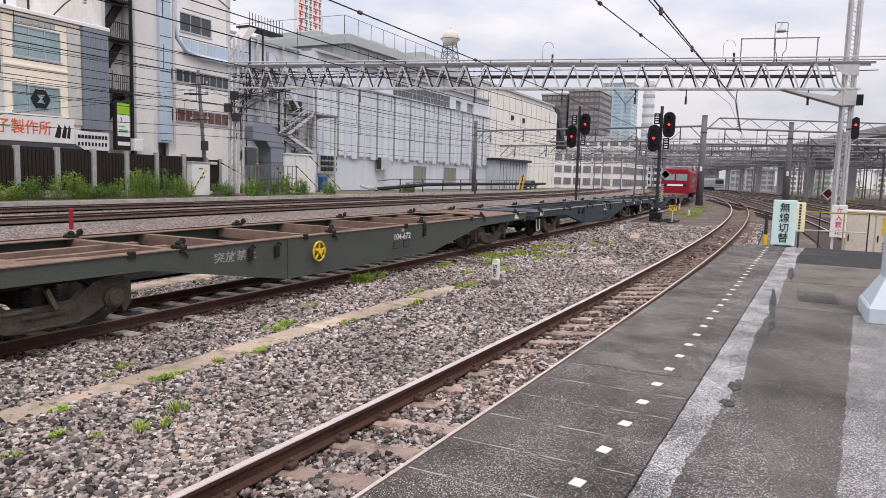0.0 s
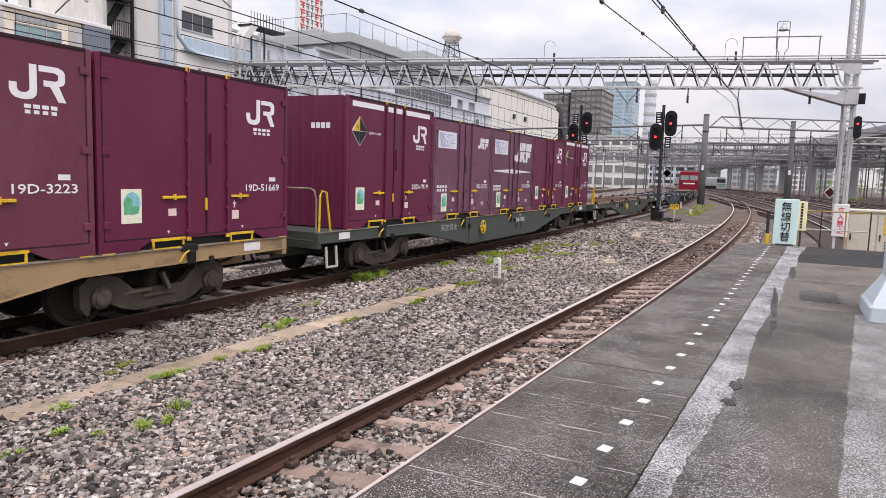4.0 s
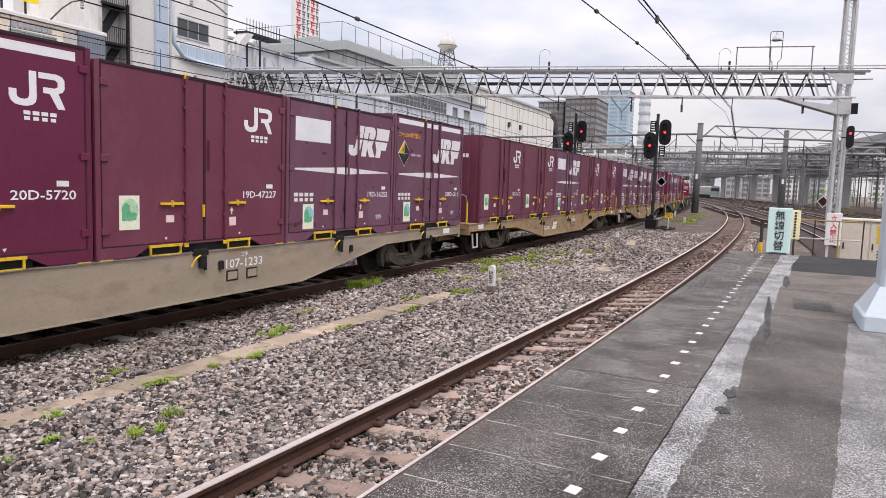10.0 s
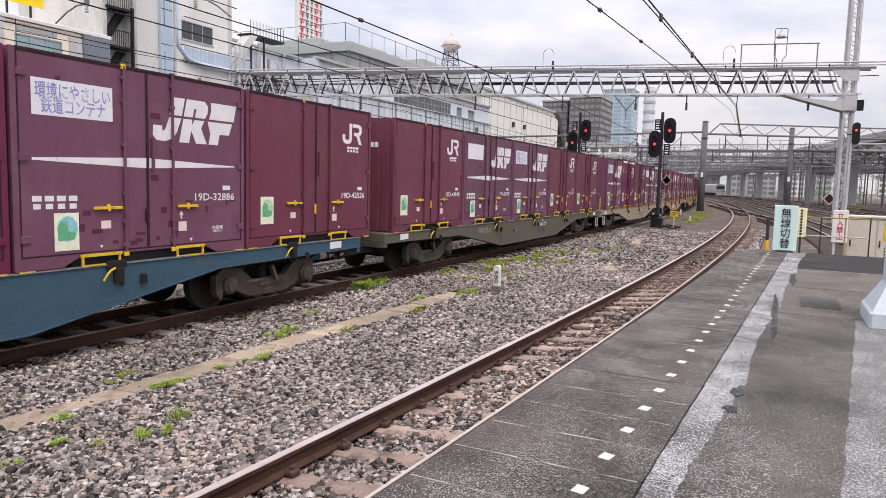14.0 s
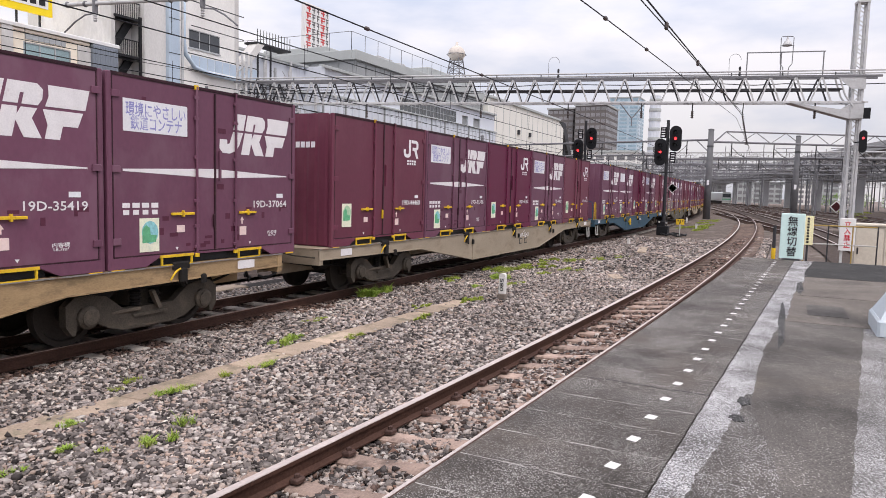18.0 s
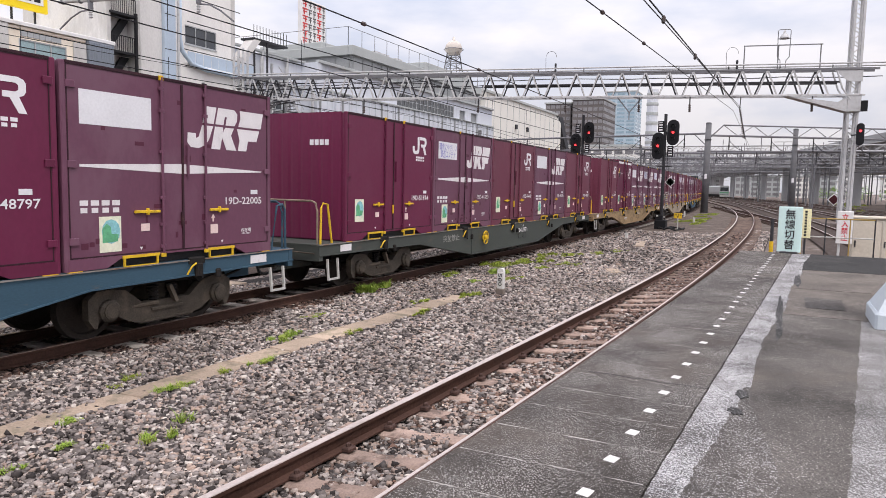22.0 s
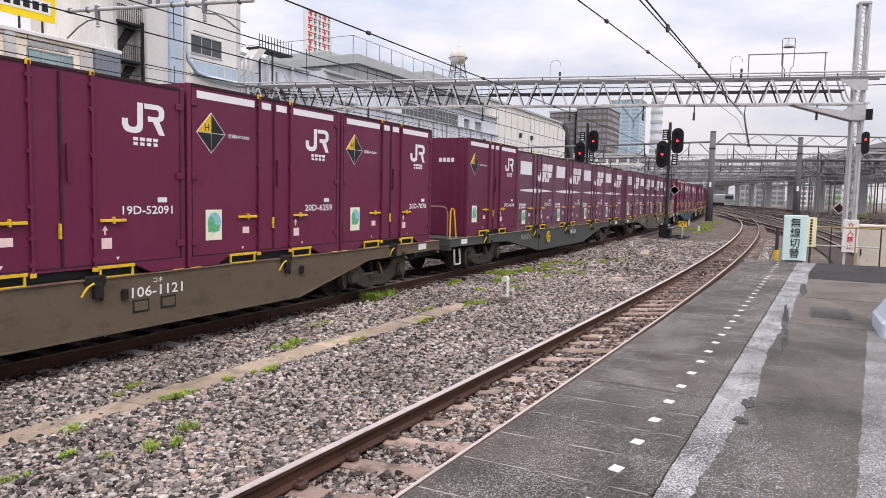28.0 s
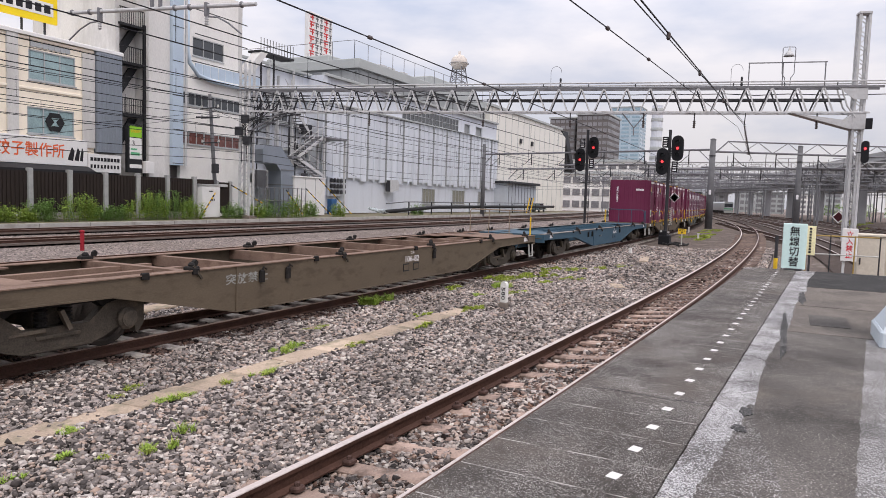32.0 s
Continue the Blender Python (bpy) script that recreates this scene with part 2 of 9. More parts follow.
def freight(s):
    """Place and heading on the freight line, s metres along it."""
    if s <= BEND:
        return s, 0.0, 0.0
    h = TURN * (s - BEND)
    return BEND + math.sin(h) / TURN, (1 - math.cos(h)) / TURN, h


def rail_left(x):
    """Outer side of the platform line's far rail."""
    u = min(x, 110.0) - 31
    y = -6.2645 + 0.00164 * u + 0.000996 * u * u
    return y + max(0.0, x - 110) * (0.00164 + 2 * 0.000996 * 79)


def near_line(x):
    return rail_left(x) - 0.6


def platform_edge(x):
    return rail_left(x) - 2.12


RAIL_Z, PLAT_Z, GROUND_Z = 0.10, 1.02, -0.22



def ballast_material(name="ballast_pieces", tone=(1.12, 1.10, 1.04)):
    """Broken stone: every piece takes its own grey, rust or tan."""
    m = bpy.data.materials.new(name)
    m.use_nodes = True
    n, l = m.node_tree.nodes, m.node_tree.links
    b = n["Principled BSDF"]
    b.inputs["Roughness"].default_value = 0.85
    b.inputs["Specular IOR Level"].default_value = 0.12
    g = n.new("ShaderNodeNewGeometry")
    ramp = n.new("ShaderNodeValToRGB")
    cr = ramp.color_ramp
    cr.elements[0].position, cr.elements[0].color = 0.0, (0.030, 0.026, 0.026, 1)
    cr.elements[1].position, cr.elements[1].color = 1.0, (0.57, 0.52, 0.49, 1)
    for p, c in ((0.22, (0.090, 0.079, 0.079)), (0.45, (0.22, 0.194, 0.186)), (0.62, (0.31, 0.274, 0.270)), (0.74, (0.36, 0.268, 0.226)), (0.90, (0.43, 0.392, 0.385))):
        cr.elements.new(p).color = (*c, 1)
    l.new(g.outputs["Random Per Island"], ramp.inputs["Fac"])
    co = n.new("ShaderNodeTexCoord")
    nz = n.new("ShaderNodeTexNoise")
    nz.inputs["Scale"].default_value = 60
    nz.inputs["Detail"].default_value = 4
    l.new(co.outputs["Object"], nz.inputs["Vector"])
    big = n.new("ShaderNodeTexNoise")
    big.inputs["Scale"].default_value = 0.55
    big.inputs["Detail"].default_value = 3
    l.new(co.outputs["Object"], big.inputs["Vector"])
    rb = n.new("ShaderNodeMapRange")
    rb.inputs["From Min"].default_value, rb.inputs["From Max"].default_value = 0.35, 0.65
    rb.inputs["To Min"].default_value, rb.inputs["To Max"].default_value = 0.72, 1.15
    l.new(big.outputs["Fac"], rb.inputs["Value"])
    rn = n.new("ShaderNodeMapRange")
    rn.inputs["To Min"].default_value, rn.inputs["To Max"].default_value = 0.6, 1.4
    l.new(nz.outputs["Fac"], rn.inputs["Value"])
    mul = n.new("ShaderNodeMath")
    mul.operation = "MULTIPLY"
    l.new(rb.outputs["Result"], mul.inputs[0])
    l.new(rn.outputs["Result"], mul.inputs[1])
    sc = n.new("ShaderNodeVectorMath")
    sc.operation = "SCALE"
    l.new(ramp.outputs["Color"], sc.inputs[0])
    l.new(mul.outputs[0], sc.inputs["Scale"])
    hue = n.new("ShaderNodeVectorMath")
    hue.operation = "MULTIPLY"
    hue.inputs[1].default_value = tone
    l.new(sc.outputs["Vector"], hue.inputs[0])
    l.new(hue.outputs["Vector"], b.inputs["Base Color"])
    bp = n.new("ShaderNodeBump")
    bp.inputs["Strength"].default_value = 0.3
    bp.inputs["Distance"].default_value = 0.01
    l.new(nz.outputs["Fac"], bp.inputs["Height"])
    l.new(bp.outputs["Normal"], b.inputs["Normal"])
    return m


def ground_material():
    """Ballast and trodden earth farther off, where single stones run together."""
    m = bpy.data.materials.new("ballast_ground")
    m.use_nodes = True
    n, l = m.node_tree.nodes, m.node_tree.links
    b = n["Principled BSDF"]
    b.inputs["Roughness"].default_value = 0.9
    b.inputs["Specular IOR Level"].default_value = 0.12
    co = n.new("ShaderNodeTexCoord")
    vo = n.new("ShaderNodeTexVoronoi")
    vo.inputs["Scale"].default_value = 17
    l.new(co.outputs["Object"], vo.inputs["Vector"])
    bw = n.new("ShaderNodeRGBToBW")
    l.new(vo.outputs["Color"], bw.inputs["Color"])
    ramp = n.new("ShaderNodeValToRGB")
    cr = ramp.color_ramp
    cr.elements[0].position, cr.elements[0].color = 0.15, (0.045, 0.036, 0.034, 1)
    cr.elements[1].position, cr.elements[1].color = 0.85, (0.46, 0.375, 0.335, 1)
    cr.elements.new(0.5).color = (0.165, 0.138, 0.125, 1)
    l.new(bw.outputs["Val"], ramp.inputs["Fac"])
    nz = n.new("ShaderNodeTexNoise")
    nz.inputs["Scale"].default_value = 0.16
    nz.inputs["Detail"].default_value = 7
    l.new(co.outputs["Object"], nz.inputs["Vector"])
    r2 = n.new("ShaderNodeMapRange")
    r2.inputs["From Min"].default_value, r2.inputs["From Max"].default_value = 0.46, 0.62
    r2.inputs["To Max"].default_value = 0.45
    l.new(nz.outputs["Fac"], r2.inputs["Value"])
    mx = n.new("ShaderNodeMix")
    mx.data_type = "RGBA"
    l.new(r2.outputs["Result"], mx.inputs["Factor"])
    l.new(ramp.outputs["Color"], mx.inputs["A"])
    mx.inputs["B"].default_value = (0.15, 0.120, 0.098, 1)
    l.new(mx.outputs["Result"], b.inputs["Base Color"])
    bp = n.new("ShaderNodeBump")
    bp.inputs["Strength"].default_value = 0.8
    bp.inputs["Distance"].default_value = 0.04
    l.new(vo.outputs["Distance"], bp.inputs["Height"])
    l.new(bp.outputs["Normal"], b.inputs["Normal"])
    return m


M_BALLAST = ballast_material()
M_BALLAST_RUST = ballast_material("ballast_rust_stained", (0.50, 0.385, 0.33))
M_GROUND = ground_material()
M_RAIL = mat("rail_rust", (0.082, 0.042, 0.031), 0.75, 0.25, 0.35, 3, 40, 0.15)
M_RAILTOP = mat("rail_running_top", (0.58, 0.50, 0.465), 0.42, 0.35, 0.15, 2, 30, 0.03)
M_RAILDULL = mat("rail_dull_top", (0.34, 0.24, 0.20), 0.5, 0.5, 0.25, 2, 30, 0.05)
M_SLEEPER = mat("sleeper_brown_concrete", (0.36, 0.262, 0.215), 0.9, 0, 0.28, 5, 60, 0.2, (0.13, 0.092, 0.077), 0.8, 4, 0.5, rand=0.25)
M_SLEEPER_PALE = mat("sleeper_pale_concrete", (0.50, 0.45, 0.40), 0.9, 0, 0.2, 5, 60, 0.2, (0.14, 0.11, 0.095), 0.6, 4, 0.46, rand=0.15)
M_SLEEPER_MID = mat("sleeper_rusty_brown", (0.17, 0.122, 0.10), 0.9, 0, 0.25, 5, 60, 0.2, (0.09, 0.066, 0.055), 0.7, 4, 0.5, rand=0.2)
M_SLEEPER_DARK = mat("sleeper_dark_timber", (0.075, 0.052, 0.042), 0.9, 0, 0.25, 5, 60, 0.2, (0.12, 0.09, 0.075), 0.6, 4)
M_CLIP = mat("rail_clip_steel", (0.10, 0.06, 0.05), 0.7, 0.4, 0.3, 12, 60, 0.1)

g = Geo()
xs = [-600 + 0, -300, -100, -40, -10, 0, 10, 20, 40, 80, 160, 320, 700, 1500, 3000]
ys = [-1500, -600, -200, -60, -20, -8, 0, 8, 20, 60, 200, 600, 1500]
g.add([(x, y, GROUND_Z) for y in ys for x in xs],
      [(j * len(xs) + i, j * len(xs) + i + 1, (j + 1) * len(xs) + i + 1, (j + 1) * len(xs) + i) for j in range(len(ys) - 1) for i in range(len(xs) - 1)])
thing("ground", "grey stone ballast and trodden earth of a railway yard", "ground", kind="structure", geo=g, material=M_GROUND)

RAIL_SHAPE = [(-0.06, -0.153), (0.06, -0.153), (0.06, -0.14), (0.012, -0.12), (0.012, -0.045), (0.0325, -0.036), (0.0325, -0.004), (-0.0325, -0.004),
              (-0.0325, -0.036), (-0.012, -0.045), (-0.012, -0.12), (-0.06, -0.14)]
HEAD_SHAPE = [(-0.0335, -0.006), (0.0335, -0.006), (0.031, 0.0), (-0.031, 0.0)]


HALF_HEAD = [(0.002, -0.006), (0.0335, -0.006), (0.031, 0.0), (0.004, 0.0)]


def rails(track, line, x0, x1, z, top, step=3.0, cant=0.0, half_worn=False):
    """The two rails of a track along line(x)."""
    k = max(2, int((x1 - x0) / step))
    for off in (-0.5665, 0.5665):
        pts = []
        for i in range(k + 1):
            x = x0 + (x1 - x0) * i / k
            d = (line(x + 0.05) - line(x - 0.05)) / 0.1
            c = math.hypot(1, d)
            pts.append((x - off * d / c, line(x) + off / c, z + (cant if off < 0 else 0.0)))
        r = part("rail", Geo().sweep(RAIL_SHAPE, pts), M_RAIL, track)
        part("rail_head", Geo().sweep(HALF_HEAD if half_worn and off < 0 else HEAD_SHAPE, pts), top, r, "worn bright running surface")


def sleepers(track, line, x0, x1, z, pitch, material, dip=0.0, clips=False, length=2.0, cant=0.0):
    """Sleepers as parts of their own on one shared mesh."""
    g = Geo()
    hw, hl = 0.105, length / 2
    prof = [(-hl, 0), (-0.75, 0.0), (-0.25, -dip), (0.25, -dip), (0.75, 0.0), (hl, 0), (hl, -0.16), (-hl, -0.16)]
    vs, n = [], len(prof)
    for a, k in ((-hw, -0.02), (-hw + 0.03, 0), (hw - 0.03, 0), (hw, -0.02)):
        vs += [(a, u, w + (k if w > -0.1 else 0)) for u, w in prof]
    fs = [tuple(range(n)), tuple(range(4 * n - 1, 3 * n - 1, -1))]
    for r in range(3):
        fs += [(r * n + i, (r + 1) * n + i, (r + 1) * n + (i + 1) % n, r * n + (i + 1) % n) for i in range(n)]
    me = g.add(vs, fs).mesh("sleeper", material)
    clip = Geo()
    for s in (-1, 1):
        for o in (-0.09, 0.09):
            yy = s * 0.5665 + o
            clip.cbox(-0.05, 0.05, yy - 0.045, yy + 0.045, 0.0, 0.035, 0.012)
            clip.lathe([(0.022, 0.03), (0.022, 0.06), (0.012, 0.066)], (0, yy, 0), "z", 6)
    cme = clip.mesh("rail_clip", M_CLIP)
    rnd = random.Random(5)
    x = x0
    while x < x1:
        d = (line(x + 0.05) - line(x - 0.05)) / 0.1
        ob = part("sleeper", me, material, track, at=pose(x, line(x), z - 0.153 + cant / 2, -math.degrees(math.atan(cant / 1.133)), 0, math.degrees(math.atan(d)) + rnd.uniform(-1, 1)))
        if clips and x < 16:
            part("rail_clip", cme, M_CLIP, ob)
        x += pitch


def track(name, label, line, x0, x1, z, top, sx0, sx1, pitch, material, dip=0.0, clips=False, joined=False, cant=0.0):
    t = thing(name, label, "railway track", kind="structure")
    rails(t, line, x0, x1, z, top, cant=cant, half_worn=cant > 0)
    if joined:
        g = Geo()
        x = sx0
        while x < sx1:
            d = (line(x + 0.05) - line(x - 0.05)) / 0.1
            g.bar((x + d, line(x) - 1.0, z - 0.2), (x - d, line(x) + 1.0, z - 0.2), 0.22, 0.1)
            x += pitch
        tagged(part("sleepers_far", g, material, t), kind="stuff")
    else:
        sleepers(t, line, sx0, sx1, z, pitch, material, dip, clips, cant=cant)
    return t


M_BED = mat("rusty_track_bed", (0.060, 0.043, 0.035), 0.95, 0, 0.45, 6, 26, 0.5, (0.13, 0.105, 0.092), 0.6, 3, 0.54)


def bed(parent, line, x0, x1, half=1.5, z=-0.205):
    n = int((x1 - x0) / 2)
    xs_ = [x0 + (x1 - x0) * i / n for i in range(n + 1)]
    part("track_bed", Geo().sweep([(-half - 0.25, -0.02), (half + 0.25, -0.02), (half, 0.008), (-half, 0.008)], [(x, line(x), z) for x in xs_]), M_BED, parent, "rust-stained ballast bed")


CANT = 0.135     # the rail by the platform lies higher on the curve


def freight_y(x):
    u = max(0.0, min(x, 330.0) - BEND)
    return u * u * TURN / 2


tk0 = track("track_platform", "curved platform track with brown concrete sleepers", near_line, -9, 150, RAIL_Z, M_RAILTOP, -8.44, 15.5, 0.62, M_SLEEPER, 0.03, True, cant=CANT)
sleepers(tk0, near_line, 15.74, 62, RAIL_Z, 0.62, M_SLEEPER_MID, 0.03, False, cant=CANT)
tk1 = track("track_freight", "freight track with pale sleepers in stone ballast", freight_y, -12, 330, 0.0, M_RAILDULL, -6, 70, 0.63, M_SLEEPER_PALE, 0.0, False)
bed(tk1, freight_y, -12, 300, 1.1)
for k, yy in enumerate((4.4, 9.9, 18.6, 24.7)):
    far = lambda x, yy=yy: yy + max(0.0, min(x, 330.0) - 60) ** 2 * TURN / 2
    tk2 = track("track_far_%d" % (k + 1), "rusty main line track in ballast beyond the freight line", far, 2, 300, 0.0, M_RAILDULL, 8, 90, 0.75, M_SLEEPER_DARK, joined=True)
    bed(tk2, far, 2, 260, 1.25, -0.12)


# dark sheet below the stones; its colour stands for the shade in their gaps
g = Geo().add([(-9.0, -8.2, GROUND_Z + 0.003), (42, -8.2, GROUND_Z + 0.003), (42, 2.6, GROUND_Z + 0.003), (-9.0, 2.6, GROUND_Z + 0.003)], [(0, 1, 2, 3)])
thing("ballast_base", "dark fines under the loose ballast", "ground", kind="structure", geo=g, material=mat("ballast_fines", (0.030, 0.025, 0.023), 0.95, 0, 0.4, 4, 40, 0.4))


left = [(x, freight_y(x) + 3.0, GROUND_Z + 0.004) for x in (38, 60, 85, 110, 140, 180, 230, 280)]
g = Geo().add([(15.0, -45, GROUND_Z + 0.004), (15.0, -9.2, GROUND_Z + 0.004), (38, -8.5, GROUND_Z + 0.004)] + left + [(280, -45, GROUND_Z + 0.004)], [tuple(range(11, -1, -1))])
thing("yard_ground", "rust-brown ballast of the yard beyond the platform", "ground", kind="structure", geo=g, material=mat("yard_brown_ballast", (0.115, 0.088, 0.073), 0.95, 0, 0.55, 5, 22, 0.6, (0.24, 0.205, 0.18), 0.7, 0.8, 0.52))


# ---- loose ballast stones ----
def stones(name, label, spots, size, seed, z_of, material):
    """Many small angular stones in one mesh."""
    rs = np.random.RandomState(seed)
    n = len(spots)
    base = np.array([(-1, -1, -1), (1, -1, -1), (1, 1, -1), (-1, 1, -1), (-1, -1, 1), (1, -1, 1), (1, 1, 1), (-1, 1, 1)], float)
    co = np.repeat(base[None], n, 0) * rs.uniform(0.45, 1.0, (n, 8, 3)) * np.sort(rs.uniform(0.42, 1.4, (n, 1, 3)), axis=2)[:, :, ::-1]
    yaw, tip, way = rs.uniform(0, 6.283, n) / 2, rs.normal(0, 0.55, n) / 2, rs.uniform(0, 6.283, n)
    # a turn about the upright axis, then a tip about a level one
    w, x, y, z = np.cos(tip) * np.cos(yaw), np.sin(tip) * np.cos(way + yaw), np.sin(tip) * np.sin(way + yaw), np.cos(tip) * np.sin(yaw)
    R = np.stack([1 - 2 * (y * y + z * z), 2 * (x * y - z * w), 2 * (x * z + y * w), 2 * (x * y + z * w), 1 - 2 * (x * x + z * z), 2 * (y * z - x * w),
                  2 * (x * z - y * w), 2 * (y * z + x * w), 1 - 2 * (x * x + y * y)], -1).reshape(n, 3, 3)
    co = np.einsum("nij,nkj->nki", R, co) * (size * rs.uniform(0.55, 1.35, (n, 1, 1))) * np.array([1.0, 1.0, 0.92])
    co[:, :, 0] += spots[:, 0, None]
    co[:, :, 1] += spots[:, 1, None]
    co[:, :, 2] += (z_of(spots[:, 0], spots[:, 1]) + rs.uniform(-0.014, 0.022, n))[:, None]
    quad = np.array([(3, 2, 1, 0), (4, 5, 6, 7), (0, 1, 5, 4), (1, 2, 6, 5), (2, 3, 7, 6), (3, 0, 4, 7)])
    fa = (quad[None] + (np.arange(n) * 8)[:, None, None]).reshape(-1)
    me = bpy.data.meshes.new(name)
    me.vertices.add(n * 8)
    me.vertices.foreach_set("co", co.ravel())
    me.loops.add(len(fa))
    me.loops.foreach_set("vertex_index", fa)
    me.polygons.add(n * 6)
    me.polygons.foreach_set("loop_start", np.arange(n * 6) * 4)
    me.update(calc_edges=True)
    me.materials.append(material)
    ob = new(name, me)
    return tagged(ob, label, "ballast", kind="stuff")


rail_left_v = np.vectorize(rail_left)


def ballast_height(x, y):
    """Level of the stones: shoulders by the rails, a shallow dip between the tracks."""
    c = rail_left_v(x) - 0.6
    near = np.exp(-((y - c) / 1.5) ** 4)
    inside = np.abs(y - c) < 0.5
    fr = np.exp(-(y / 1.6) ** 4)
    hump = 0.03 * np.sin(x * 0.9 + y * 1.7) * np.sin(y * 2.3 - x * 0.4)
    return -0.195 + near * 0.095 + fr * 0.02 - 0.055 * np.exp(-(y / 0.62) ** 8) - inside * 0.032 + (np.abs(y - c) < 0.22) * 0.018 + CANT * np.clip(0.5 - (y - c) / 1.133, 0, 1.2) * (y < c + 0.6) + hump * 0.7


def duct_y(x):
    """Middle of the cable trough."""
    return -2.63 - 0.02 * (x - 4)


def stone_spots(seed, x0, x1, y0, y1, per):
    rs = np.random.RandomState(seed)
    n = int((x1 - x0) * (y1 - y0) * per)
    p = np.stack([rs.uniform(x0, x1, n), rs.uniform(y0, y1, n)], -1)
    e = rail_left_v(p[:, 0]) - 2.05
    duct = (np.abs(p[:, 1] - duct_y(p[:, 0])) < 0.175 + 0.035 * np.sin(p[:, 0] * 5.3) + 0.02 * np.sin(p[:, 0] * 17)) & (p[:, 0] < 13.5)
    return p[(p[:, 1] > e) & ~(duct & (rs.rand(n) < 0.98))]


for name, label, spots, size, seed in (
        ("ballast_near", "grey and rust-brown broken stone ballast between the tracks", stone_spots(11, 1.6, 9.0, -8.0, 1.6, 1750), 0.0235, 3),
        ("ballast_behind", "grey broken stone ballast beside the platform", stone_spots(14, -9.0, 1.6, -8.2, 1.6, 420), 0.03, 8),
        ("ballast_middle", "grey broken stone ballast between the tracks", stone_spots(12, 9.0, 20.0, -8.2, 2.0, 900), 0.0275, 4),
        ("ballast_beyond", "grey broken stone ballast beside the curved track", stone_spots(13, 20.0, 40.0, -8.2, 2.4, 190), 0.038, 6)):
    wob = 0.12 * np.sin(spots[:, 0] * 3.1) + 0.08 * np.sin(spots[:, 0] * 7.7 + spots[:, 1])
    c = rail_left_v(spots[:, 0]) - 0.6
    rusty = ((np.abs(spots[:, 1]) < 0.95 + wob) & (spots[:, 0] < BEND + 6)) | ((np.abs(spots[:, 1] - c) < 0.62 + wob) & ((np.arange(len(c)) * 0.618) % 1.0 < np.clip((spots[:, 0] - 3) / 12, 0.15, 0.8)))
    stones(name, label, spots[~rusty], size, seed, ballast_height, M_BALLAST)
    stones(name, "dark rust-stained ballast under the rails", spots[rusty], size, seed + 20, ballast_height, M_BALLAST_RUST)

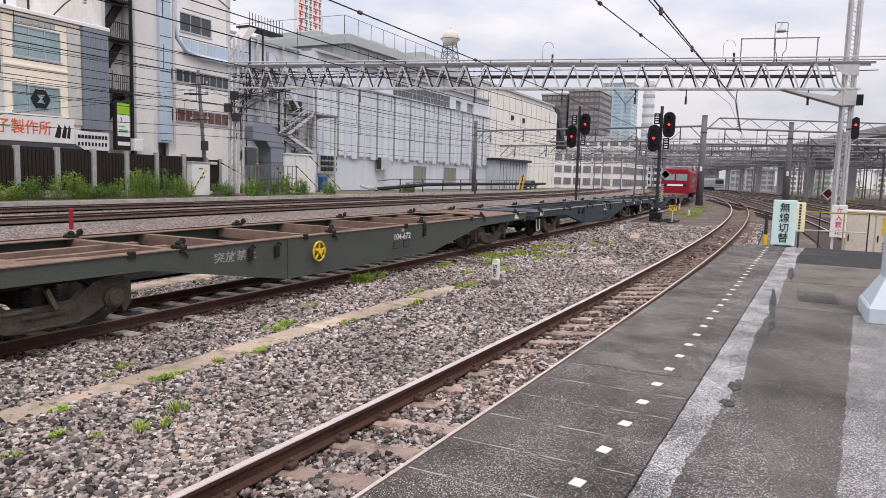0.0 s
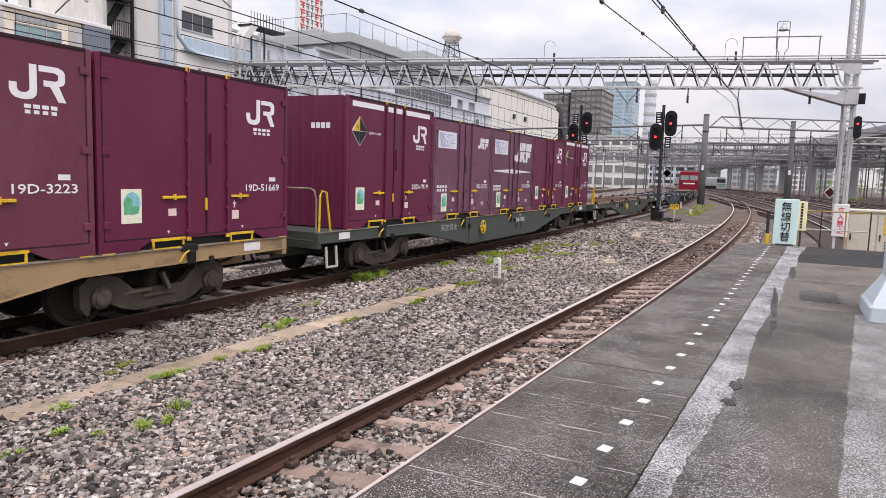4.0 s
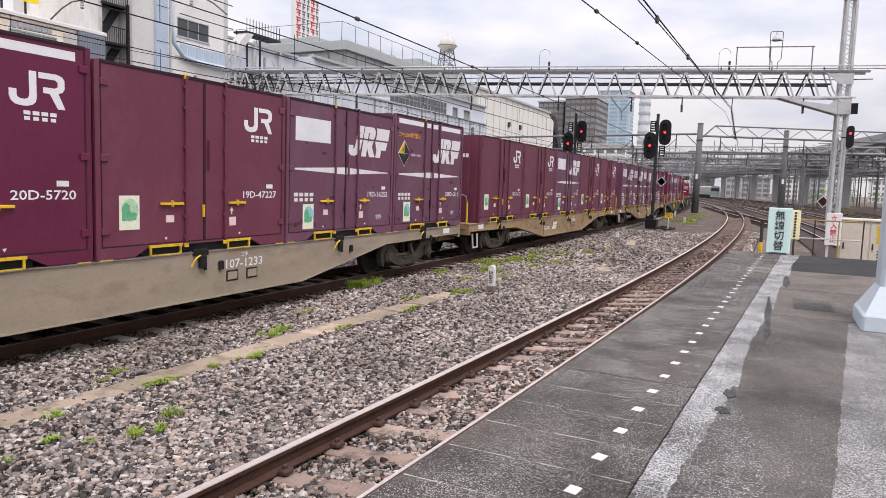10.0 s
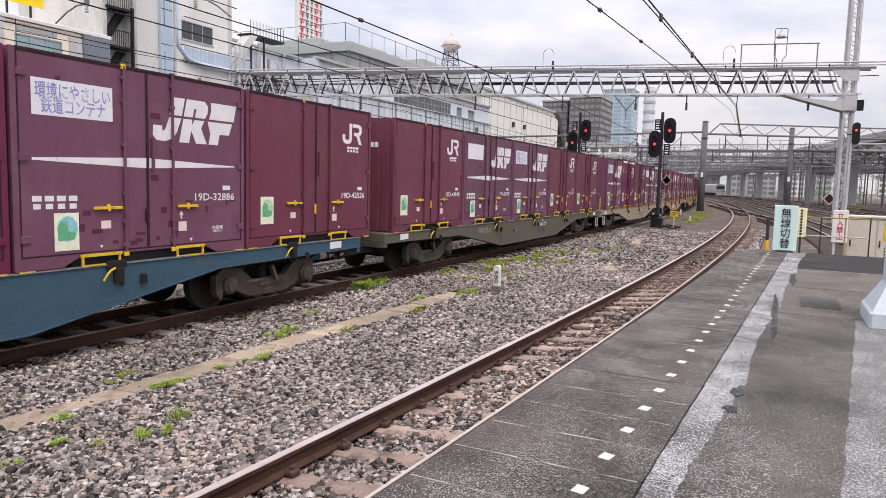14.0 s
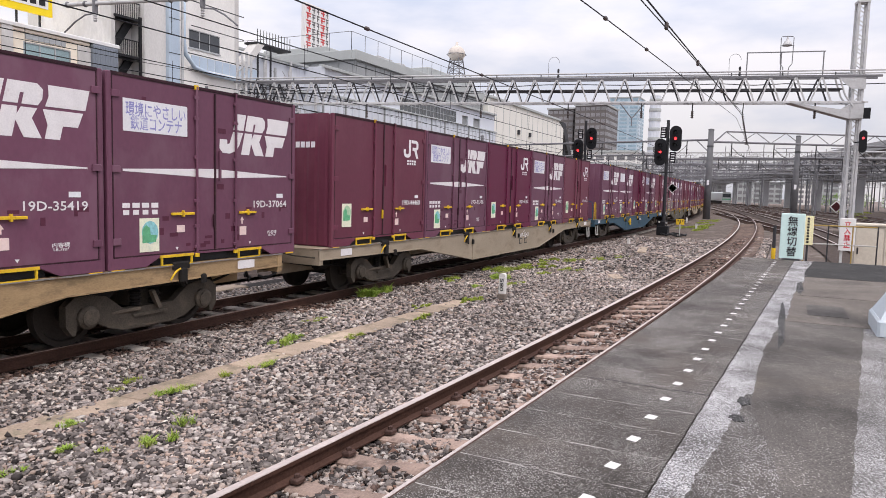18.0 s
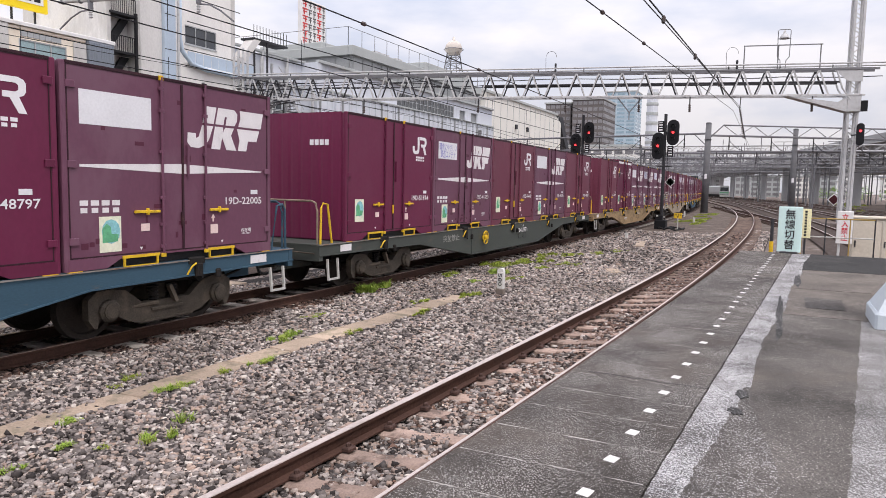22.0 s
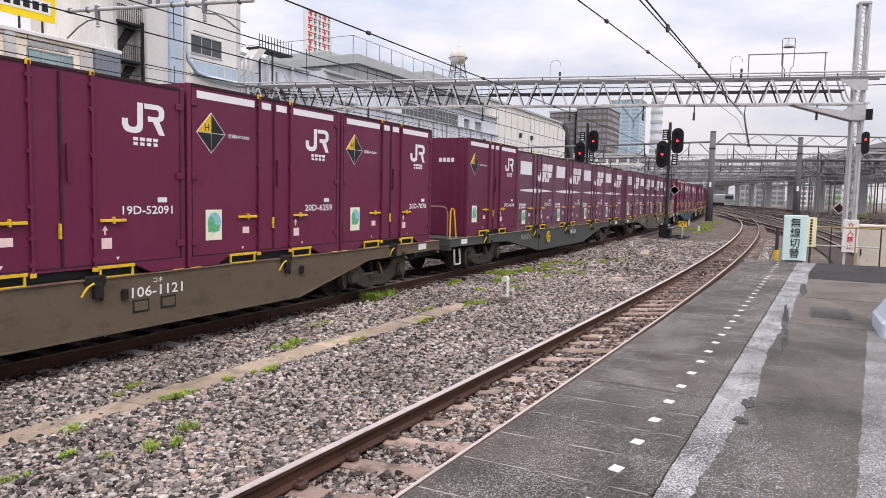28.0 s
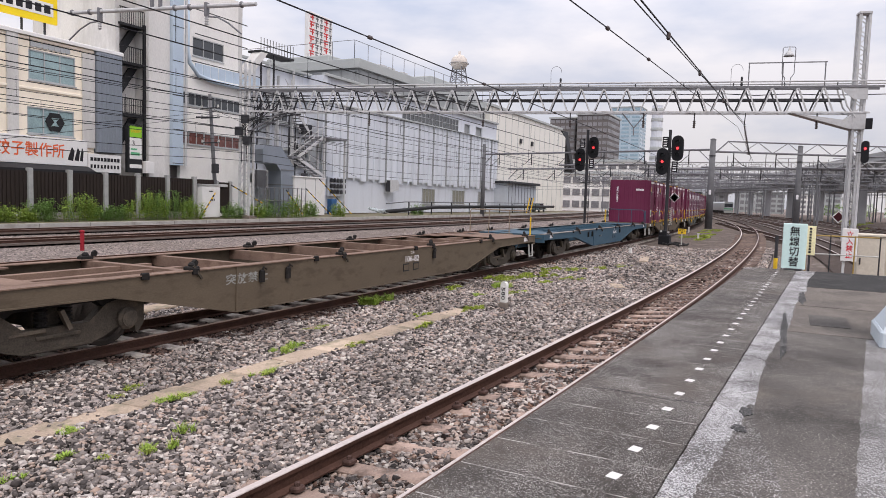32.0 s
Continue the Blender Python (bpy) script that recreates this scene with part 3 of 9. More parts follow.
# ---- platform ----
def gritty(name, col, grit, share, scale, broad=0.3, bump=0.4, stain=None, stain_amt=0.0, stain_scale=1.2, streak=(1, 1, 1)):
    """Worn asphalt or concrete: a dark binder with pale grit showing, broad patches and stains."""
    m = bpy.data.materials.new(name)
    m.use_nodes = True
    n, l = m.node_tree.nodes, m.node_tree.links
    b = n["Principled BSDF"]
    b.inputs["Roughness"].default_value = 0.86
    b.inputs["Specular IOR Level"].default_value = 0.2
    co = n.new("ShaderNodeTexCoord")
    vo = n.new("ShaderNodeTexVoronoi")
    vo.inputs["Scale"].default_value = scale
    l.new(co.outputs["Object"], vo.inputs["Vector"])
    sp = n.new("ShaderNodeSeparateColor")
    l.new(vo.outputs["Color"], sp.inputs["Color"])
    wear = n.new("ShaderNodeTexNoise")
    wear.inputs["Scale"].default_value = 3.2
    wear.inputs["Detail"].default_value = 5
    l.new(co.outputs["Object"], wear.inputs["Vector"])
    th = n.new("ShaderNodeMapRange")
    th.inputs["From Min"].default_value, th.inputs["From Max"].default_value = 0.35, 0.65
    th.inputs["To Min"].default_value, th.inputs["To Max"].default_value = 1 - 0.5 * share, 1 - 1.5 * share
    l.new(wear.outputs["Fac"], th.inputs["Value"])
    d = n.new("ShaderNodeMath")
    d.operation = "SUBTRACT"
    l.new(sp.outputs["Red"], d.inputs[0])
    l.new(th.outputs["Result"], d.inputs[1])
    on = n.new("ShaderNodeMapRange")
    on.inputs["From Max"].default_value = 0.06
    l.new(d.outputs[0], on.inputs["Value"])
    tone = n.new("ShaderNodeMapRange")
    tone.inputs["To Min"].default_value, tone.inputs["To Max"].default_value = 0.55, 1.45
    l.new(sp.outputs["Green"], tone.inputs["Value"])
    patch = n.new("ShaderNodeTexNoise")
    patch.inputs["Scale"].default_value = 1.1
    patch.inputs["Detail"].default_value = 6
    patch.inputs["Roughness"].default_value = 0.6
    mp = n.new("ShaderNodeMapping")
    mp.inputs["Scale"].default_value = streak
    l.new(co.outputs["Object"], mp.inputs["Vector"])
    l.new(mp.outputs["Vector"], patch.inputs["Vector"])
    pr = n.new("ShaderNodeMapRange")
    pr.inputs["From Min"].default_value, pr.inputs["From Max"].default_value = 0.33, 0.67
    pr.inputs["To Min"].default_value, pr.inputs["To Max"].default_value = 1 - broad, 1 + broad
    l.new(patch.outputs["Fac"], pr.inputs["Value"])
    tm = n.new("ShaderNodeMath")
    tm.operation = "MULTIPLY"
    l.new(tone.outputs["Result"], tm.inputs[0])
    l.new(pr.outputs["Result"], tm.inputs[1])
    mx = n.new("ShaderNodeMix")
    mx.data_type = "RGBA"
    mx.inputs["A"].default_value = (*col, 1)
    mx.inputs["B"].default_value = (*grit, 1)
    l.new(on.outputs["Result"], mx.inputs["Factor"])
    sc = n.new("ShaderNodeVectorMath")
    sc.operation = "SCALE"
    l.new(mx.outputs["Result"], sc.inputs[0])
    l.new(tm.outputs[0], sc.inputs["Scale"])
    last = sc.outputs["Vector"]
    if stain:
        t2 = n.new("ShaderNodeTexNoise")
        t2.inputs["Scale"].default_value = stain_scale
        t2.inputs["Detail"].default_value = 7
        t2.inputs["Roughness"].default_value = 0.65
        l.new(co.outputs["Object"], t2.inputs["Vector"])
        r2 = n.new("ShaderNodeMapRange")
        r2.inputs["From Min"].default_value, r2.inputs["From Max"].default_value = 0.52, 0.66
        r2.inputs["To Max"].default_value = stain_amt
        l.new(t2.outputs["Fac"], r2.inputs["Value"])
        m2 = n.new("ShaderNodeMix")
        m2.data_type = "RGBA"
        l.new(r2.outputs["Result"], m2.inputs["Factor"])
        l.new(last, m2.inputs["A"])
        m2.inputs["B"].default_value = (*stain, 1)
        last = m2.outputs["Result"]
    l.new(last, b.inputs["Base Color"])
    bp = n.new("ShaderNodeBump")
    bp.inputs["Strength"].default_value = bump
    bp.inputs["Distance"].default_value = 0.006
    l.new(vo.outputs["Distance"], bp.inputs["Height"])
    l.new(bp.outputs["Normal"], b.inputs["Normal"])
    return m


M_ASPHALT = gritty("platform_slab_grit", (0.070, 0.061, 0.054), (0.37, 0.35, 0.33), 0.22, 280, 0.35, 0.6, (0.125, 0.104, 0.088), 0.55, 1.3)
M_PATCH = gritty("platform_walkway_asphalt", (0.094, 0.085, 0.077), (0.32, 0.30, 0.28), 0.08, 220, 0.40, 0.5, (0.16, 0.135, 0.112), 0.6, 0.8)
M_PALEPATCH = gritty("platform_brown_asphalt", (0.145, 0.125, 0.108), (0.34, 0.31, 0.28), 0.09, 150, 0.35, 0.5, (0.085, 0.074, 0.064), 0.6, 1.1)
M_DARKPATCH = gritty("platform_dark_asphalt", (0.030, 0.029, 0.028), (0.16, 0.15, 0.14), 0.07, 180, 0.25, 0.4, (0.07, 0.063, 0.057), 0.4, 1.4)
M_AGG = gritty("platform_exposed_aggregate", (0.115, 0.108, 0.104), (0.50, 0.49, 0.49), 0.50, 200, 0.3, 0.8, (0.16, 0.15, 0.14), 0.4, 4.5)
M_MIXAGG = gritty("platform_worn_aggregate", (0.080, 0.072, 0.065), (0.38, 0.365, 0.355), 0.20, 240, 0.40, 0.6, (0.060, 0.055, 0.050), 0.6, 3.0)
M_PALEAGG = gritty("platform_pale_asphalt", (0.135, 0.128, 0.122), (0.37, 0.36, 0.355), 0.38, 220, 0.22, 0.6, (0.15, 0.14, 0.13), 0.4, 1.5)
M_EDGE = mat("platform_edge_concrete", (0.20, 0.165, 0.14), 0.85, 0, 0.25, 3, 50, 0.3, (0.10, 0.075, 0.06), 0.7, 2)
M_MORTAR = mat("slab_joint_mortar", (0.40, 0.375, 0.35), 0.9, 0, 0.3, 8, 60, 0.2, (0.07, 0.062, 0.055), 0.95, 6, 0.47)
M_WHITE = mat("white_road_paint", (0.68, 0.66, 0.63), 0.7, 0, 0.12, 6, 60, 0.1, (0.45, 0.42, 0.40), 0.6, 9, 0.62)
M_TAR = gritty("dark_tar_patch", (0.042, 0.041, 0.040), (0.24, 0.235, 0.23), 0.15, 170, 0.3, 0.4)
END_X = 14.3


def strip(y_of0, y_of1, x0, x1, z0, z1, step=0.6):
    g = Geo()
    k = max(1, int((x1 - x0) / step))
    vs, fs = [], []
    for i in range(k + 1):
        x = x0 + (x1 - x0) * i / k
        a, b = y_of0(x), y_of1(x)
        vs += [(x, a, z0), (x, b, z0), (x, b, z1), (x, a, z1)]
    for i in range(k):
        o = i * 4
        fs += [(o + j, o + 4 + j, o + 4 + (j + 1) % 4, o + (j + 1) % 4) for j in range(4)]
    fs += [(0, 1, 2, 3), (k * 4 + 3, k * 4 + 2, k * 4 + 1, k * 4)]
    return g.add(vs, fs)


def ragged(x, k=1.0):
    """Uneven edge of laid asphalt."""
    return k * (0.012 * math.sin(9.1 * x) + 0.010 * math.sin(23.7 * x + 1.3) + 0.007 * math.sin(61 * x + 0.4))


def inner(x):
    """Line between the edge slabs and the rough strip."""
    return -8.30 - 0.049 * x


def rough_in(x):
    return -8.44 - 0.0605 * x - 0.02 * math.sin(1.9 * x) + ragged(x, 0.45)


def blob(cx, cy, rx, ry, z, seed):
    """A poured patch with an uneven outline."""
    rnd = random.Random(seed)
    a = [rnd.uniform(0, 6.28) for _ in range(3)]
    out = []
    for i in range(36):
        th = i * math.pi / 18
        r = 1 + 0.16 * math.sin(2 * th + a[0]) + 0.13 * math.sin(5 * th + a[1]) + 0.08 * math.sin(11 * th + a[2])
        out.append((cx + rx * r * math.cos(th), cy + ry * r * math.sin(th)))
    return Geo().prism(out, z - 0.004, z, "z")


plat = thing("platform", "worn dark asphalt railway platform with rough aggregate strip", "platform", kind="structure")
part("core", strip(lambda x: -16.0, lambda x: platform_edge(x) - 0.045, -5, END_X, GROUND_Z - 0.3, PLAT_Z - 0.06), M_EDGE, plat, "stained concrete platform body")
part("coping_face", strip(lambda x: platform_edge(x) - 0.045, lambda x: platform_edge(x) - 0.012, -5, END_X, GROUND_Z - 0.3, PLAT_Z - 0.05), M_EDGE, plat)
part("mortar_bed", strip(lambda x: inner(x) + 0.02, lambda x: platform_edge(x) - 0.008, -5, END_X, PLAT_Z - 0.06, PLAT_Z + 0.0012), M_MORTAR, plat, "pale mortar in the slab joints")
rnd = random.Random(77)
x = 2.63 - 0.3655 * 20
while x < END_X:
    b = min(x + 0.3655, END_X)
    gap = 0.0045 + 0.002 * rnd.random()
    h = PLAT_Z + 0.002 + rnd.uniform(-0.0004, 0.0006)
    part("edge_slab", strip(lambda u: inner(u) + 0.006 + ragged(u, 0.12), lambda u: platform_edge(u) - 0.002, x + gap, b - gap, PLAT_Z - 0.05, h, 0.05), M_ASPHALT, plat)
    x = b
part("slab_crack", Geo().sweep([(-0.004, -0.003), (0.004, -0.003), (0.004, 0.0025), (-0.004, 0.0025)],
                               [(4.13 + 0.012 * math.sin(7 * y) - 0.008 * math.sin(31 * y), y, PLAT_Z + 0.002) for y in [-8.50 + 0.03 * i for i in range(24)]]), M_TAR, plat, "dark crack across the edge slabs")
part("rough_strip", strip(rough_in, lambda u: inner(u) + ragged(u, 0.12), -5, END_X, PLAT_Z - 0.06, PLAT_Z - 0.004, 0.03), M_AGG, plat, "pale exposed aggregate strip")
part("worn_strip", strip(lambda x: -9.0, lambda x: rough_in(x) + 0.03, -1, 4.3, PLAT_Z - 0.06, PLAT_Z - 0.0035, 0.03), M_MIXAGG, plat, "worn dark aggregate")


def walk_left(x):
    return min(rough_in(x) + 0.02, -8.72 - 0.16 * max(0.0, 3.95 - x) ** 0.75 + ragged(x, 0.15))


def walk_right(x):
    return -8.84 - 0.093 * x + ragged(x, 0.25)


part("walkway", strip(walk_right, walk_left, 1.0, 7.1, PLAT_Z - 0.06, PLAT_Z - 0.0022, 0.03), M_PATCH, plat, "brownish grey asphalt walkway")
part("walkway", strip(lambda x: -16, lambda x: walk_right(x) + 0.03, -5, 7.1, PLAT_Z - 0.06, PLAT_Z - 0.004, 0.05), M_PALEAGG, plat, "rough pale asphalt")
part("walkway", strip(lambda x: -16, lambda x: walk_left(x), 7.112, 9.094, PLAT_Z - 0.06, PLAT_Z - 0.0015, 0.03), M_PALEPATCH, plat, "pale brown patched asphalt")
part("walkway", strip(lambda x: -16, lambda x: walk_left(x), 9.118, 11.342, PLAT_Z - 0.06, PLAT_Z - 0.001, 0.03), M_PALEPATCH, plat, "pale brown patched asphalt")
part("walkway", strip(lambda x: -16, lambda x: walk_left(x), 11.356, END_X, PLAT_Z - 0.06, PLAT_Z + 0.001, 0.03), M_DARKPATCH, plat, "dark asphalt at the platform end")
part("drain_patch", strip(lambda x: -9.42, lambda x: -9.07, 7.6, 8.35, PLAT_Z - 0.03, PLAT_Z + 0.002, 0.1), M_PATCH, plat, "small square patch in the asphalt")
for cx, cy, rx, ry, sd in ((4.12, -8.68, 0.075, 0.035, 1), (3.78, -8.665, 0.06, 0.034, 2), (7.0, -8.845, 1.1, 0.032, 4), (9.9, -9.03, 0.7, 0.035, 5)):
    part("tar_patch", blob(cx, cy, rx, ry, PLAT_Z + 0.002, sd), M_TAR, plat, "dark poured tar patch")
dot = Geo().prism([(-0.036, -0.023), (0.030, -0.026), (0.036, 0.022), (-0.031, 0.026)], 0, 0.0016, "z").mesh("white_square", M_WHITE)
x = 2.82 - 0.3655 * 20
while x < END_X - 0.3:
    part("white_square", dot, M_WHITE, plat, at=pose(x, -8.135 - 0.0400 * x, PLAT_Z + 0.003, 0, 0, -8 + rnd.uniform(-3, 3)))
    x += 0.3655


# ---- train materials ----
def container_paint(name, col, fade, amount):
    return mat(name, col, 0.5, 0.0, 0.10, 0.7, 18, 0.03, fade, amount, 1.1, 0.5, stretch=(1, 1, 0.6), rand=0.10, spec=0.32)


M_RED = container_paint("container_red_violet", (0.148, 0.034, 0.060), (0.178, 0.056, 0.080), 0.5)
M_FADED = container_paint("container_faded_brown_violet", (0.147, 0.055, 0.091), (0.18, 0.088, 0.124), 0.7)
M_DEEP = container_paint("container_deep_red_violet", (0.128, 0.014, 0.048), (0.142, 0.026, 0.060), 0.4)
M_RIB = mat("container_rib_dark", (0.040, 0.015, 0.022), 0.55, 0, 0.25, 3, 30, 0.05, (0.10, 0.05, 0.04), 0.5, 5)
M_ROOF = mat("container_roof", (0.08, 0.035, 0.05), 0.6, 0, 0.2, 2, 30, 0.05)
M_MARK = mat("white_lettering", (0.80, 0.79, 0.80), 0.6, 0, 0.05, 4, 40, 0.0)
M_FAINTMARK = mat("faint_lettering", (0.30, 0.30, 0.28), 0.7, 0, 0.2, 8, 60, 0.0, (0.15, 0.13, 0.11), 0.6, 9, 0.5)
M_OLDMARK = mat("worn_white_lettering", (0.76, 0.73, 0.73), 0.65, 0, 0.10, 5, 60, 0.0, (0.35, 0.25, 0.27), 0.35, 8, 0.6)
M_PANEL = mat("white_panel_paint", (0.76, 0.76, 0.78), 0.6, 0, 0.08, 2, 30, 0.0)
M_BLUEWORD = mat("faded_blue_lettering", (0.28, 0.28, 0.55), 0.6, 0, 0.1, 8, 40, 0.0, (0.7, 0.7, 0.75), 0.6, 7, 0.5)
M_YELLOW = mat("yellow_paint", (0.72, 0.46, 0.03), 0.55, 0, 0.2, 6, 50, 0.05, (0.30, 0.17, 0.04), 0.7, 9, 0.56)
M_BLACK = mat("black_paint", (0.02, 0.02, 0.022), 0.5, 0, 0.3, 5, 40, 0.03)
M_ORANGE = mat("orange_lettering", (0.75, 0.36, 0.06), 0.6, 0, 0.1, 5, 40, 0.0)
M_STICK = mat("green_white_sticker", (0.80, 0.80, 0.62), 0.5, 0, 0.1, 8, 40, 0.0, (0.50, 0.62, 0.50), 0.5, 9)
M_GREEN = mat("green_print", (0.12, 0.42, 0.22), 0.5, 0, 0.3, 18, 60, 0.0)
M_AQUA = mat("aqua_print", (0.25, 0.55, 0.58), 0.5, 0, 0.3, 18, 60, 0.0)
M_PALEGREEN = mat("pale_green_print", (0.42, 0.62, 0.40), 0.5, 0, 0.25, 18, 60, 0.0)
M_TOUCH = mat("touch_up_paint", (0.100, 0.026, 0.048), 0.5, 0, 0.15, 3, 30, 0.02)
M_PINK = mat("pale_pink_tag", (0.80, 0.62, 0.58), 0.6, 0, 0.1, 8, 40, 0.0)
M_DARK = mat("underframe_black", (0.017, 0.015, 0.014), 0.85, 0.0, 0.4, 5, 50, 0.1, (0.04, 0.032, 0.026), 0.6, 6)
M_BOGIE = mat("bogie_grime", (0.070, 0.058, 0.046), 0.8, 0.1, 0.4, 5, 50, 0.15, (0.13, 0.10, 0.074), 0.6, 5)
M_WHEEL = mat("wheel_steel_grime", (0.05, 0.042, 0.037), 0.7, 0.3, 0.3, 6, 50, 0.08)
M_AXLE = mat("axle_box_brown", (0.11, 0.088, 0.068), 0.7, 0.1, 0.3, 8, 50, 0.1)
M_STEP = mat("white_step_paint", (0.50, 0.49, 0.46), 0.6, 0, 0.15, 8, 50, 0.03, (0.25, 0.2, 0.16), 0.6, 12, 0.58)
M_HOSE = mat("black_rubber_hose", (0.02, 0.02, 0.02), 0.6, 0, 0.2, 8, 50, 0.02)
M_STEEL_PALE = mat("pale_grey_steel_paint", (0.52, 0.52, 0.52), 0.6, 0.1, 0.15, 3, 40, 0.05, (0.33, 0.31, 0.29), 0.5, 4, 0.55)
M_RUSTDECK = mat("rusted_deck_steel", (0.205, 0.135, 0.102), 0.85, 0, 0.25, 2, 40, 0.1, (0.13, 0.080, 0.060), 0.7, 2.4, 0.5)
FRAMES = {
    "green": mat("wagon_grey_green", (0.066, 0.074, 0.066), 0.6, 0, 0.15, 1.5, 25, 0.04, (0.12, 0.09, 0.07), 0.45, 2.2, 0.58, stretch=(1, 1, 2.5)),
    "tan": mat("wagon_dusty_tan", (0.345, 0.235, 0.128), 0.75, 0, 0.2, 1.2, 30, 0.05, (0.13, 0.092, 0.055), 0.6, 1.6, 0.5, stretch=(1, 1, 2.5)),
    "paletan": mat("wagon_pale_tan", (0.335, 0.275, 0.205), 0.75, 0, 0.15, 1.2, 30, 0.05, (0.24, 0.18, 0.13), 0.6, 1.6, 0.52, stretch=(1, 1, 2.5)),
    "olive": mat("wagon_olive_grey", (0.112, 0.100, 0.078), 0.7, 0, 0.15, 1.5, 30, 0.05, (0.15, 0.115, 0.08), 0.5, 2, 0.55, stretch=(1, 1, 2.5)),
    "blue": mat("wagon_blue_green", (0.042, 0.090, 0.128), 0.6, 0, 0.12, 1.5, 25, 0.04, (0.14, 0.11, 0.09), 0.5, 2.2, 0.6, stretch=(1, 1, 2.5)),
    "brown": mat("wagon_dull_brown", (0.120, 0.092, 0.064), 0.72, 0, 0.15, 1.5, 30, 0.05, (0.065, 0.048, 0.033), 0.55, 1.8, 0.52, stretch=(1, 1, 2.5)),
    "darkblue": mat("wagon_dark_blue", (0.036, 0.052, 0.066), 0.65, 0, 0.15, 1.5, 25, 0.04, (0.10, 0.07, 0.055), 0.6, 2, 0.52, stretch=(1, 1, 2.5)),
}

# the train from its first wagon to its last: place in the train, paint, deck paint, number, hand wheel, loads from front to rear,
# shift of the loads on the deck, end that has the handrail
CONSIST = [
    (-13, "brown", "rust", "", False, (), 0.00, ""),
    (-12, "darkblue", "darkblue", "104-458", False, (), 0.00, ""),
    (-11, "darkblue", "darkblue", "104-913", False, (), 0.00, ""),
    (-10, "green", "rust", "104-672", True, (), 0.00, "r"),
    (-9, "green", "green", "104-1162", True, (("W", "20D-2510"), ("D", "19D-51241"), ("T", "19D-38580"), ("S", "19D-32733"), ("W", "20D-1919")), -0.10, "r"),
    (-8, "tan", "tan", "107-1789", False, (("D", "19D-51669"), ("J", "19D-3223"), ("T", "19D-34024"), ("T", "19D-32334"), ("T", "19D-30475")), -0.31, "r"),
    (-7, "tan", "tan", "107-526", False, (("J", "19D-43347"), ("J", "19D-42636"), ("F", "19D-23856"), ("J", "19D-50580"), ("J", "19D-51675")), -0.19, "r"),
    (-6, "paletan", "tan", "107-1233", False, (("X", "20D-211"), ("F", "19D-16252"), ("J", "19D-47227"), ("W", "20D-5720"), ("T", "19D-31230")), 0.08, "r"),
    (-5, "olive", "olive", "104-1179", False, (("J", "19D-47642"), ("J", "19D-42157"), ("T", "19D-33084"), ("F", "19D-21769"), ("J", "19D-43948")), -0.12, "f"),
    (-4, "blue", "blue", "104-226", True, (("J", "19D-42526"), ("T", "19D-32886"), ("D", "19D-48588"), ("F", "19D-22392"), ("T", "19D-20670")), 0.51, "r"),
    (-3, "paletan", "tan", "107-1243", False, (("J", "19D-44231"), ("T", "19D-34063"), ("D", "19D-46183"), ("T", "19D-31336"), ("J", "19D-44460")), -0.07, "f"),
    (-2, "tan", "tan", "107-274", False, (("T", "19D-37064"), ("T", "19D-35419"), ("F", "19D-21813"), ("W", "20D-9131"), ("J", "19D-47634")), 0.42, "r"),
    (-1, "green", "green", "104-2871", True, (("J", "19D-49509"), ("F", "19D-80070"), ("J", "19D-50449"), ("T", "19D-41153"), ("D", "19D-51914")), 0.25, "r"),
    (0, "blue", "blue", "104-2031", False, (("F", "19D-22005"), ("D", "19D-48797"), ("F", "19D-20064"), ("W", "20D-9164"), ("W", "20D-2977")), -0.34, "f"),
    (1, "olive", "olive", "104-402", False, (("J", "19D-47592"), ("F", "19D-25434"), ("F", "19D-24581"), ("F", "19D-22420"), ("T", "19D-32570")), -0.32, "f"),
    (2, "green", "green", "104-1313", True, (("F", "19D-38424"), ("F", "19D-22631"), ("F", "19D-31780"), ("F", "19D-40259"), ("W", "20D-6634")), 0.24, "r"),
    (3, "brown", "rust", "106-1121", False, (("W", "20D-7078"), ("W", "20D-6259"), ("D", "19D-52091"), ("W", "20D-5831"), ("W", "20D-5804")), -0.23, ""),
    (4, "blue", "blue", "104-143", False, (), 0.00, "f"),
    (5, "brown", "rust", "106-82", False, (), 0.00, "f"),
]
letter({c[3] for c in CONSIST if c[3]} | {n for c in CONSIST for _, n in c[5]} | {
    "突放禁止", "内容積\n18.7m³", "環境にやさしい\n鉄道コンテナ", "全高H=2600", "コキ", "H", "無\n線\n切\n替", "立\n入\n禁\n止", "餃子製作所", "580", "コキ50000積載禁止", "危", "ATS\nP", "個室居酒屋", "3"})
SIDE_M = Matrix.Rotation(radians(90), 4, "X")          # lettering on the side that faces the platform
REAR_M = Matrix.Rotation(radians(-90), 4, "Z") @ SIDE_M  # lettering on the rear end


def side_at(x, z, y):
    return Matrix.Translation((x, y, z)) @ SIDE_M


def rear_at(x, y, z):
    return Matrix.Translation((x, y, z)) @ REAR_M


def sheet(outline, y, t=0.004):
    """A painted shape of (x, z) on the platform side of a thing."""
    return Geo().prism(outline, y - t, y, "y")


def rect(x0, x1, z0, z1):
    return [(x0, z0), (x1, z0), (x1, z1), (x0, z1)]


LEN, WID = 3.665, 2.45


def skewed(outline, x0, z0, w, h, lean):
    return [(x0 + u * w + lean * v * h, z0 + v * h) for u, v in outline]


